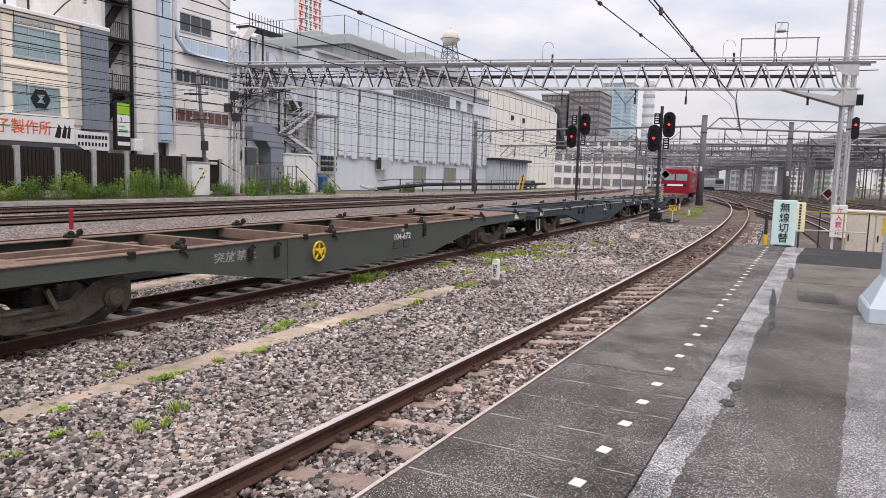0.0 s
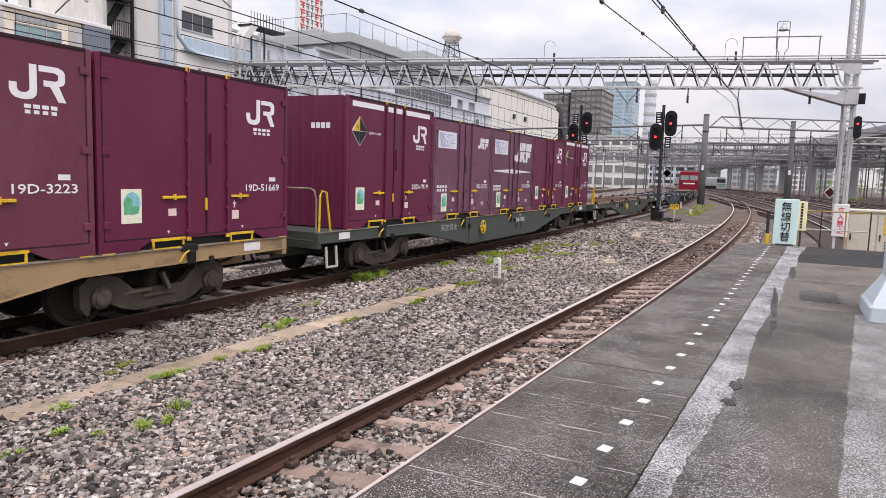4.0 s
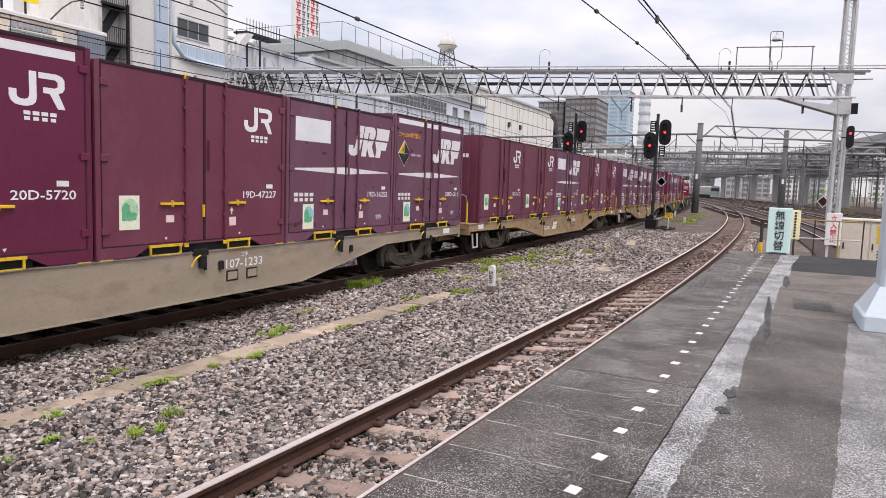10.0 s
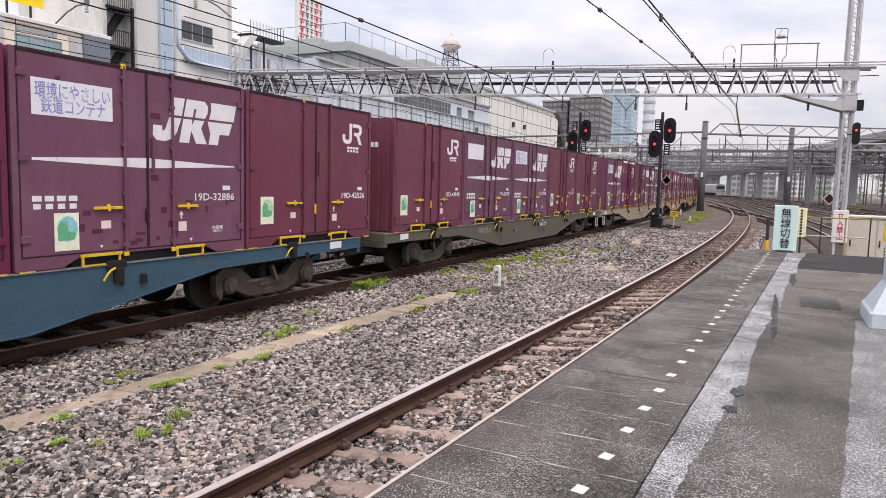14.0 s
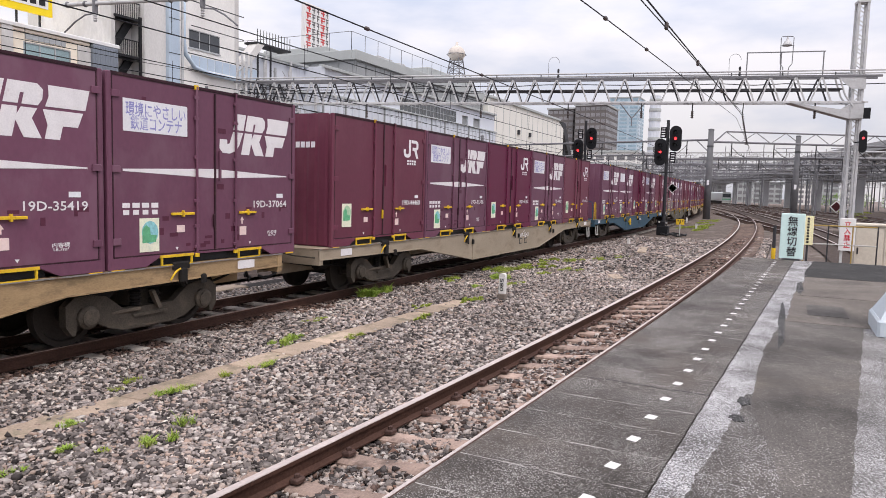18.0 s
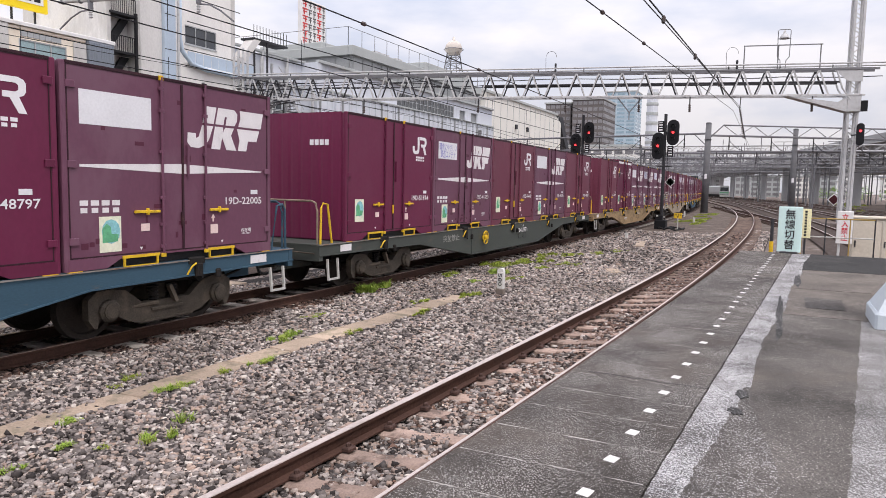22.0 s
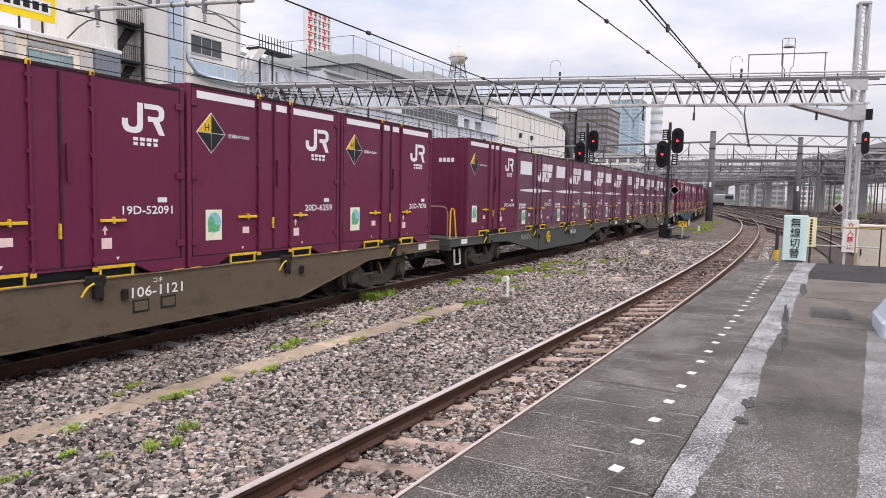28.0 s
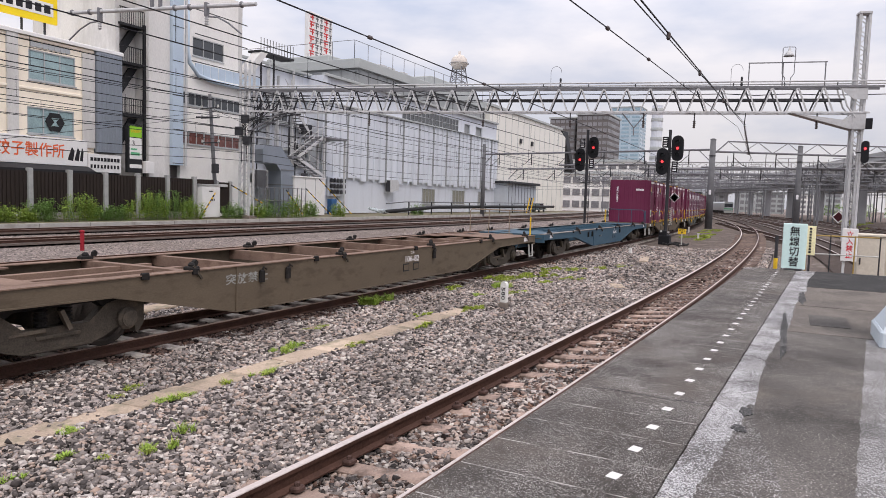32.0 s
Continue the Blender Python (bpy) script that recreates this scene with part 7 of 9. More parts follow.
def blades(seed, spread, height, count, width=0.012, flat=0.35):
    """Narrow bent leaves springing from one clump."""
    r = random.Random(seed)
    g = Geo()
    tufts = [(r.uniform(0, 6.283), r.random() ** 0.6, r.uniform(0.14, 0.34), r.uniform(0.5, 1.1)) for _ in range(9)]
    for _ in range(count):
        ta, td, tr, th = r.choice(tufts)
        a, q = r.uniform(0, 6.283), tr * r.random() ** 0.7
        px0, py0 = td * math.cos(ta) * 0.8 + q * math.cos(a), td * math.sin(ta) * 0.8 + q * math.sin(a)
        x, y = px0 * spread[0], py0 * spread[1]
        h = height * th * r.uniform(0.2, 0.85) * (1.1 - 0.6 * q / tr)
        t = r.uniform(0, 6.283)
        lx, ly = math.cos(t) * h * flat * r.uniform(0.4, 1.6), math.sin(t) * h * flat * r.uniform(0.4, 1.6)
        w = width * r.uniform(0.7, 1.3)
        px, py = -math.sin(t) * w, math.cos(t) * w
        g.add([(x - px, y - py, 0), (x + px, y + py, 0), (x + lx * 0.4 + px, y + ly * 0.4 + py, h * 0.6), (x + lx * 0.4 - px, y + ly * 0.4 - py, h * 0.6), (x + lx, y + ly, h)],
              [(0, 1, 2, 3), (3, 2, 4)])
    return g


WEEDS = [(4.26, -3.92, 0.15, 0.11, 0.13, 120, "w"), (3.73, -3.43, 0.09, 0.06, 0.08, 70, "w"), (3.23, -3.5, 0.10, 0.06, 0.07, 60, "w"), (4.15, -2.91, 0.14, 0.06, 0.06, 110, "w"),
         (5.35, -2.86, 0.30, 0.08, 0.08, 230, "w"), (6.2, -2.86, 0.10, 0.05, 0.09, 60, "m"), (6.75, -2.95, 0.24, 0.07, 0.09, 170, "w"), (8.15, -2.3, 0.42, 0.18, 0.13, 330, "w"), (8.85, -2.95, 0.30, 0.08, 0.07, 150, "m"),
         (5.5, -2.1, 0.16, 0.08, 0.06, 70, "m"), (5.15, -2.25, 0.08, 0.06, 0.06, 40, "m"), (12.6, -0.98, 0.46, 0.2, 0.30, 560, "w"), (10.95, -3.02, 0.26, 0.08, 0.10, 130, "m"), (13.2, -2.98, 0.42, 0.14, 0.08, 240, "m"),
         (15.9, -1.25, 0.45, 0.18, 0.10, 220, "m"), (16.3, -2.7, 0.5, 0.25, 0.05, 240, "m"), (17.2, -2.1, 0.45, 0.24, 0.18, 330, "w"), (19.7, -1.6, 1.3, 0.4, 0.12, 700, "m"), (21.1, -2.1, 0.8, 0.3, 0.12, 420, "m"),
         (20.5, -3.0, 0.6, 0.3, 0.08, 230, "m"), (23.0, -2.4, 0.7, 0.3, 0.10, 300, "m"), (26.0, -3.4, 0.8, 0.3, 0.06, 200, "m"), (56.0, -2.7, 6.0, 0.9, 0.16, 620, "m"), (70.0, -2.0, 6.0, 0.9, 0.18, 520, "m"),
         (3.9, -3.7, 0.06, 0.05, 0.05, 30, "m"), (4.75, -3.75, 0.10, 0.07, 0.16, 40, "w"), (9.5, -1.7, 0.35, 0.12, 0.05, 120, "m"), (18.6, -1.3, 0.7, 0.22, 0.13, 380, "m"), (22.6, -1.75, 0.8, 0.25, 0.12, 380, "m"),
         (18.9, -2.7, 0.35, 0.16, 0.10, 200, "m"), (24.6, -2.9, 0.5, 0.2, 0.10, 200, "m"), (15.2, -2.2, 0.2, 0.12, 0.10, 110, "w"), (11.9, -2.5, 0.3, 0.12, 0.07, 120, "m")]
for i, (x, y, a, b, h, n, t) in enumerate(WEEDS):
    z = float(ballast_height(np.array([x]), np.array([y]))[0]) + (0.03 if x < 40 else 0.0)
    thing("weed_clump", "fresh green weed growing in the ballast" if t == "w" else "low yellow-green grass among the stones", "weed", at=pose(x, y, z),
          group="weeds in the ballast", geo=blades(i, (a * 1.3, b * 1.4), h, int(n * 2.5), 0.0034 if x < 10 else 0.008 if x < 40 else 0.018, 0.8 if h > 0.11 else 1.4), material=M_WEED if t == "w" else M_MOSS)

# second plate, and a signal on the gantry column
copy_thing(ats, pose(46.6, 3.0, GROUND_Z))
sg2 = thing("column_signal", "black colour light signal with a red lamp on the gantry column", "signal", at=pose(49.5, -12.68, 0))
for yy, zz, h in ((0.03, 5.75, 1.35),):
    hd = part("signal_head", Geo().prism([(yy + 0.22 * math.cos(q * 0.3927), zz + math.copysign(h / 2 - 0.22, 7.5 - q) + 0.22 * math.sin(q * 0.3927)) for q in range(16)], -0.1 + 1.1 * (yy > 0.5), 0.1 + 1.1 * (yy > 0.5), "x"), M_SIGBLACK, sg2)
    part("lamp", Geo().lathe([(0.07, -0.14), (0.07, -0.08)], (1.1 * (yy > 0.5), yy, zz + 0.2), "x", 12), M_REDLAMP, hd, "lit red lamp")
    part("bracket", Geo().bar((0.1 + 1.0 * (yy > 0.5), yy, zz), (0.75, 0.45, zz), 0.07), M_STEEL_DARK, sg2)
part("letter_plate", Geo().cbox(-0.1, -0.05, -0.25, 0.12, 7.12, 7.78, 0.01), M_SIGBLACK, sg2)

# portal that carries the beam over the first tracks
pb = thing("wire_portal", "tall steel portal with a pale hanging beam and insulators", "portal", at=Matrix.Translation((20.78, 15.1, 0)) @ Matrix.Rotation(math.atan2(-8.86, 1.79), 4, "Z"))
part("hanging_beam", Geo().tube([(-4.5, 0, 9.6), (4.55, 0, 9.6)], 0.085, 10), M_STEEL_PALE, pb, "pale round beam")
part("upper_beam", Geo().cbox(-14.5, 31.5, -0.2, 0.2, 11.6, 12.0, 0.03), M_STEEL, pb)
for xx in (-14.5, 31.5):
    part("mast", Geo().tube([(xx, 0, GROUND_Z), (xx, 0, 12.0)], 0.25, 10), M_CONCRETE_POLE, pb)
for xx in (-0.3, 0.1):
    part("drop_post", Geo().bar((xx, 0, 9.55), (xx, 0, 11.7), 0.12), M_STEEL, pb)
for xx, sx in ((-2.9, -1), (2.3, 1)):
    part("clamp", Geo().cbox(xx - 0.06, xx + 0.06, -0.12, 0.12, 9.2, 9.75, 0.02), M_STEEL, pb)
    part("arm", Geo().tube([(xx, 0, 9.2), (xx + sx * 0.5, 0, 9.15), (xx + sx * 1.0, 0, 8.9), (xx + sx * 1.6, 0, 8.45)], 0.035, 6), M_STEEL, pb)
    part("insulator", Geo().lathe([(0.05 + 0.04 * (j % 2), 0.05 * j) for j in range(8)], (xx, 0, 8.85), "z", 8), M_STEEL_PALE, pb)
for xx in (-4.3, -3.4, 0.8, 1.5, 3.9):
    part("beam_ring", Geo().lathe([(0.11, -0.05), (0.13, -0.03), (0.13, 0.03), (0.11, 0.05)], (xx, 0, 9.6), "x", 10), M_STEEL, pb)


# ---- line side on the far side: kerb, fence, boxes, shrubs ----
M_KERB = mat("kerb_concrete", (0.42, 0.40, 0.37), 0.9, 0, 0.2, 2, 30, 0.15, (0.25, 0.23, 0.20), 0.6, 1.5, 0.5)
M_FENCE = mat("fence_brown_panel", (0.028, 0.020, 0.017), 0.7, 0, 0.25, 2, 30, 0.05)
M_POST = mat("fence_post_concrete", (0.36, 0.36, 0.35), 0.9, 0, 0.2, 3, 30, 0.1)
M_WALLWHITE = mat("off_white_wall", (0.82, 0.80, 0.76), 0.85, 0, 0.10, 0.6, 20, 0.05, (0.62, 0.58, 0.53), 0.4, 0.5, 0.54, stretch=(1, 1, 0.35))
M_CREAM = mat("cream_tiled_wall", (0.90, 0.81, 0.67), 0.7, 0, 0.06, 0.8, 25, 0.08, (0.74, 0.63, 0.50), 0.45, 0.6, 0.54, stretch=(1, 1, 0.4))
M_GREYWALL = mat("grey_rendered_wall", (0.65, 0.635, 0.61), 0.9, 0, 0.12, 0.5, 20, 0.08, (0.45, 0.435, 0.415), 0.6, 0.4, 0.48, stretch=(1, 1, 0.3))
M_HALL = mat("pale_grey_cladding", (0.62, 0.645, 0.69), 0.7, 0, 0.06, 0.5, 25, 0.04, (0.44, 0.45, 0.47), 0.45, 0.9, 0.54, stretch=(1.6, 1, 0.12), rand=0.05)
M_HALLDARK = mat("grey_upper_cladding", (0.30, 0.31, 0.31), 0.75, 0, 0.12, 0.5, 25, 0.04, (0.22, 0.22, 0.22), 0.5, 0.6, 0.5, stretch=(1, 1, 0.3))
M_PARAPET = mat("grey_green_parapet", (0.42, 0.44, 0.43), 0.75, 0, 0.1, 0.6, 20, 0.03)
M_CORR = mat("grey_corrugated_sheet", (0.26, 0.29, 0.33), 0.55, 0.3, 0.12, 1, 20, 0.03)
M_BLUEWALL = mat("pale_blue_panel", (0.46, 0.55, 0.64), 0.5, 0.1, 0.1, 1, 20, 0.03)
M_GLASS = glass("window_glass_green", (0.27, 0.38, 0.39), 0.08)
M_GLASSDARK = glass("window_glass_dark", (0.04, 0.045, 0.05), 0.08)
M_GLASSRED = glass("window_brown_blind", (0.15, 0.055, 0.045), 0.25)
M_ALU = mat("aluminium_frame", (0.45, 0.46, 0.46), 0.45, 0.5, 0.1, 4, 30, 0.0)
M_REDWORD = mat("orange_red_lettering", (0.75, 0.14, 0.05), 0.6, 0, 0.1, 4, 30, 0.0)
M_SIGNWHITE = mat("white_sign_board", (0.74, 0.73, 0.71), 0.55, 0, 0.08, 1, 20, 0.02, (0.62, 0.58, 0.52), 0.5, 1.2, 0.55)
M_SIGNYELLOW = mat("yellow_sign_board", (0.85, 0.62, 0.02), 0.5, 0, 0.06, 1, 20, 0.0)
M_SIGNGREEN = mat("green_sign_board", (0.25, 0.55, 0.04), 0.5, 0, 0.06, 1, 20, 0.0)

kerb = thing("kerb", "low concrete retaining kerb along the far track", "kerb", kind="structure")
kl = [(-5, 26.6), (20, 26.6), (32, 26.7), (38, 27.2), (46, 27.4), (52, 27.1), (66, 27.6), (95, 28.2), (150, 31.0)]
for (xa, ya), (xb, yb) in zip(kl[:-1], kl[1:]):
    n = max(1, int((xb - xa) / 2.5))
    for i in range(n):
        a, b = i / n, (i + 1) / n
        p, q = Vector((xa + (xb - xa) * a + 0.02, ya + (yb - ya) * a, 0.05)), Vector((xa + (xb - xa) * b - 0.02, ya + (yb - ya) * b, 0.05))
        part("kerb_block", Geo().bar(p - Vector((0, 0, 0.1)), q - Vector((0, 0, 0.1)), 0.3, 0.38), M_KERB, kerb)
bank = Geo().prism([(-5, 26.7), (32, 26.9), (46, 27.5), (66, 27.8), (150, 31.2), (150, 60), (-5, 60)], GROUND_Z, 0.12, "z")
thing("verge", "raised earth strip behind the kerb with weeds", "verge", kind="structure", geo=bank, material=mat("verge_earth", (0.20, 0.17, 0.12), 0.95, 0, 0.3, 1.5, 20, 0.3, (0.10, 0.14, 0.04), 0.7, 0.8, 0.5))

fence = thing("panel_fence", "dark brown panel fence between grey concrete posts", "fence")
x = 19.6
while x < 37.0:
    part("fence_post", Geo().cbox(x - 0.14, x + 0.14, 29.30, 29.6, 0.2, 3.12, 0.02), M_POST, fence)
    pn = part("fence_panel", Geo().box(x + 0.15, x + 2.25, 29.45, 29.5, 0.62, 2.95), M_FENCE, fence)
    for k in range(9):
        part("slat", Geo().box(x + 0.2 + k * 0.23, x + 0.36 + k * 0.23, 29.41, 29.45, 0.64, 2.93), M_FENCE, pn)
    part("fence_plinth", Geo().box(x + 0.15, x + 2.25, 29.4, 29.5, 0.2, 0.62), M_KERB, fence)
    x += 2.4
for x in (38.6, 40.0):
    part("fence_post", Geo().cbox(x - 0.12, x + 0.12, 29.35, 29.6, 0.2, 2.9, 0.02), M_POST, fence)
part("fence_panel", Geo().box(38.75, 39.9, 29.45, 29.5, 0.5, 2.8), M_FENCE, fence)

cabn = thing("equipment_cabinet", "pale grey metal equipment cabinet beside the fence", "cabinet", at=pose(36.65, 28.9, 0.22))
part("body", Geo().cbox(0, 1.75, 0, 0.7, 0, 2.3, 0.03), M_SIGNWHITE, cabn)
part("door", Geo().cbox(0.08, 1.67, -0.02, 0, 0.1, 2.15, 0.01), M_SIGNWHITE, cabn)
part("lid", Geo().cbox(-0.06, 1.81, -0.06, 0.76, 2.3, 2.4, 0.02), M_POST, cabn)
part("label_bars", Geo().box(0.9, 1.0, -0.028, -0.02, 1.2, 1.35).box(1.08, 1.18, -0.028, -0.02, 1.2, 1.35), M_BLACK, cabn)
part("label_bars", Geo().box(0.65, 1.0, -0.028, -0.02, 1.85, 1.93), M_BLACK, cabn)


def stay(p, q):
    """A stay in a black and yellow sleeve."""
    s = thing("guy_stay", "black and yellow sleeved guy stay by the line side", "stay", group="guy stays")
    p, q = Vector(p), Vector(q)
    n = 12
    for i in range(n):
        part("sleeve_band", Geo().tube([p.lerp(q, i / n), p.lerp(q, (i + 1) / n)], 0.05, 6), M_YELLOW if i % 2 else M_BLACK, s)
    return s


stay((35.9, 28.4, 0.1), (37.6, 28.6, 2.0))
stay((39.0, 28.4, 2.6), (42.6, 28.6, 1.3))
stay((45.5, 28.6, 2.4), (47.2, 28.2, 0.4))
stay((48.6, 29.0, 2.6), (51.0, 28.0, 0.35))
stay((50.2, 28.8, 3.5), (54.2, 28.0, 0.4))

util = thing("leaning_utility_pole", "leaning grey utility pole with wires and a transformer", "pole", at=pose(38.6, 29.45, 0.25))
part("shaft", Geo().tube([(0, 0, 0), (-0.75, 0.0, 8.9)], 0.16, 10, True, 0.11), M_CONCRETE_POLE, util, smooth=True)
for z in (5.4, 7.2, 7.9):
    part("cross_arm", Geo().bar((-0.5 - z * 0.03, -0.9, z), (-0.5 - z * 0.03, 0.9, z), 0.08), M_STEEL_DARK, util)
    for yy in (-0.8, 0.8):
        part("insulator", Geo().lathe([(0.06, 0), (0.09, 0.08), (0.06, 0.16), (0.08, 0.22)], (-0.5 - z * 0.03, yy, z), "z", 8), M_STEP, util)
part("street_lamp_head", Geo().cbox(0.1, 0.9, -0.25, 0.0, 2.2, 2.4, 0.05), M_STEEL_PALE, util)
part("tube_lamp", Geo().tube([(-2.4, -0.4, 7.05), (-1.0, -0.3, 7.2)], 0.06, 8), M_STEEL_DARK, util)
part("junction", Geo().cbox(-0.5, -0.1, -0.35, 0.1, 3.2, 3.9, 0.05), M_STEEL_DARK, util)

for x, y, h in ((16.9, 14.6, 0.68),):
    rp = thing("red_marker_post", "short red marker post in the ballast", "post", at=pose(x, y, GROUND_Z), group="coloured marker posts")
    part("shaft", Geo().tube([(0, 0, 0), (0, 0, h)], 0.075, 10), mat("red_post_paint", (0.30, 0.02, 0.03), 0.5, 0, 0.15, 4, 30, 0.02), rp)
    part("cap", Geo().lathe([(0.095, 0), (0.095, 0.05), (0.03, 0.09)], (0, 0, h), "z", 10), mat("red_post_paint", (0.30, 0.02, 0.03)), rp)

def shrub(seed, x, y, w, h):
    """Stems with many small leaves, loose in outline."""
    r = random.Random(seed)
    s = thing("shrub", "leafy green shrub growing along the fence", "shrub", at=pose(x, y, 0.11), group="shrubs by the kerb")
    st, lf = Geo(), Geo()
    for _ in range(int(16 + w * 10)):
        bx, by = r.uniform(-w / 2, w / 2), r.uniform(-0.25, 0.25)
        hh = h * r.uniform(0.5, 1.0) * (1 - 0.5 * abs(bx) / w)
        tx, ty = bx + r.uniform(-0.3, 0.3), by + r.uniform(-0.25, 0.25)
        st.bar((bx, by, 0), (tx, ty, hh), 0.015)
        for k in range(44):
            u = r.uniform(0.1, 1.05)
            px, py, pz = bx + (tx - bx) * u + r.uniform(-0.16, 0.16), by + (ty - by) * u + r.uniform(-0.16, 0.16), hh * u + r.uniform(-0.05, 0.08)
            a, b, e = r.uniform(0, 6.28), r.uniform(-0.6, 0.6), r.uniform(0.08, 0.16)
            dx, dy, dz = math.cos(a) * e, math.sin(a) * e, b * e
            sx, sy = -math.sin(a) * e * 0.3, math.cos(a) * e * 0.3
            lf.add([(px, py, pz), (px + dx / 2 + sx, py + dy / 2 + sy, pz + dz / 2 + 0.02), (px + dx, py + dy, pz + dz), (px + dx / 2 - sx, py + dy / 2 - sy, pz + dz / 2 + 0.02)], [(0, 1, 2, 3)])
    part("stem", st, M_WEED_DARK, s)
    part("leaves", lf, M_WEED_DARK if seed % 2 else M_WEED, s)


for i, (x, w, h) in enumerate(((21.5, 2.0, 0.9), (24.5, 1.4, 1.0), (26.6, 2.2, 1.2), (29.4, 1.2, 0.8), (31.4, 2.6, 1.4), (33.6, 2.6, 1.5), (35.2, 1.6, 1.1), (39.4, 1.6, 0.9), (41.5, 1.2, 0.9), (44.0, 2.4, 1.2),
                               (46.4, 2.2, 1.3), (49.0, 1.8, 1.0), (52.6, 1.6, 0.9), (68.0, 2.0, 1.0), (23.0, 1.6, 0.6), (28.0, 1.4, 0.7))):
    shrub(i, x, 28.3 + 0.3 * (i % 2), w * 1.15, h * 1.45)


# ---- buildings ----
def window(parent, x0, x1, z0, z1, y, cols, glass_m, rows=1, frame_m=None, depth=0.08):
    """A window in a wall that faces the tracks: frame, sill, and a pane to each light."""
    frame_m = frame_m or M_ALU
    g = Geo()
    f = 0.07
    g.box(x0, x1, y - 0.05, y + depth, z0, z0 + f).box(x0, x1, y - 0.05, y + depth, z1 - f, z1)
    for i in range(cols + 1):
        x = x0 + (x1 - x0 - f) * i / cols
        g.box(x, x + f, y - 0.045, y + depth, z0 + f, z1 - f)
    for j in range(1, rows):
        z = z0 + (z1 - z0) * j / rows
        g.box(x0 + f, x1 - f, y - 0.04, y + depth, z - 0.03, z + 0.03)
    w = part("window", g, frame_m, parent)
    for i in range(cols):
        a = x0 + (x1 - x0 - f) * i / cols + f
        b = x0 + (x1 - x0 - f) * (i + 1) / cols
        part("pane", Geo().box(a, b, y + 0.0, y + 0.02, z0 + f, z1 - f), glass_m, w)
    part("sill", Geo().cbox(x0 - 0.05, x1 + 0.05, y - 0.12, y, z0 - 0.08, z0, 0.01), frame_m, w)
    return w


def wall_with(parent, x0, x1, z0, z1, y, t, holes, material, name="wall"):
    """A wall facing the tracks, pierced by holes (x0, x1, z0, z1)."""
    zs = sorted({z0, z1, *[h[2] for h in holes], *[h[3] for h in holes]})
    g = Geo()
    for a, b in zip(zs[:-1], zs[1:]):
        cut = sorted((h[0], h[1]) for h in holes if h[2] <= a and h[3] >= b)
        x = x0
        for c, d in cut:
            if c > x:
                g.box(x, c, y, y + t, a, b)
            x = d
        if x < x1:
            g.box(x, x1, y, y + t, a, b)
    return part(name, g, material, parent)


# cream shop building
sh = thing("cream_building", "cream tiled shop building with large windows and signs", "building")
CH = [(25.4, 28.35, 8.25, 10.0), (25.3, 28.25, 5.15, 6.72), (20.2, 23.6, 8.25, 10.0), (20.2, 23.6, 5.15, 6.72)]
wall_with(sh, 14.0, 29.6, 0.2, 10.7, 31.0, 0.3, CH, M_CREAM)
part("back_block", Geo().box(14.0, 31.5, 31.35, 44.0, 0.2, 10.6), M_GREYWALL, sh)
for h in CH:
    window(sh, *h, 31.06, 3, M_GLASS)
for z in (10.25, 7.4):
    part("string_course", Geo().cbox(14.0, 29.62, 30.93, 31.0, z - 0.12 + 0.4, z + 0.42, 0.02), M_CREAM, sh)
part("roof_edge", Geo().cbox(13.8, 31.7, 30.8, 44.2, 10.72, 10.95, 0.05), M_SIGNWHITE, sh)
part("pilaster", Geo().cbox(24.1, 24.75, 30.85, 31.0, 3.4, 10.7, 0.02), M_GREYWALL, sh)
part("pilaster", Geo().cbox(28.75, 29.62, 30.88, 31.0, 4.6, 10.4, 0.02), M_GREYWALL, sh)
cr = part("corrugated_bay", Geo().box(29.65, 31.45, 30.7, 31.3, 4.4, 10.65), M_CORR, sh, "grey corrugated metal cladding")
for k in range(15):
    part("corrugation", Geo().cbox(29.68 + k * 0.118, 29.74 + k * 0.118, 30.67, 30.7, 4.4, 10.6, 0.01), M_CORR, cr)
part("shop_words", Geo().box(25.5, 28.0, 30.97, 31.0, 10.18, 10.42), M_ALU, sh)
lg = Geo()
for k in range(7):
    lg.box(25.55 + k * 0.36, 25.8 + k * 0.36, 30.95, 31.0, 10.15, 10.45)
part("raised_letters", lg, M_ALU, sh)
hexa = part("window_emblem", Geo().prism([(27.0 + 0.62 * math.cos(a * 1.047), 5.95 + 0.62 * math.sin(a * 1.047)) for a in range(6)], 31.0, 31.02, "y"), M_BLACK, sh)
part("emblem_shape", Geo().prism([(26.75, 6.2), (27.25, 6.2), (27.05, 5.95), (27.25, 5.7), (26.75, 5.7), (26.95, 5.95)], 30.985, 31.0, "y"), M_GLASS, hexa)
part("ground_floor", Geo().box(14.0, 31.4, 30.9, 31.0, 0.2, 3.3), M_BLACK, sh)
sg = thing("shop_sign", "white shop sign with orange-red lettering over dark awning", "sign", at=pose(0, 30.72, 0))
part("board", Geo().cbox(20.5, 28.95, 0, 0.2, 3.42, 5.0, 0.03), M_SIGNWHITE, sg)
words_on("餃子製作所", "sign_words", M_REDWORD, sg, side_at(25.35, 4.25, -0.01), 0.85, 4.1)
for a, b in ((27.6, 0.35), (28.05, 0.28), (28.4, 0.2)):
    part("sign_drawing", Geo().prism([(a, 3.75), (a + b, 3.7), (a + b * 1.3, 4.3), (a + b * 0.8, 4.55), (a + b * 0.3, 4.1)], -0.012, 0, "y"), M_BLACK, sg)
part("board", Geo().cbox(29.0, 31.4, 0.02, 0.16, 3.1, 4.25, 0.02), M_SIGNWHITE, sg, "small white notice board")
ub = Geo()
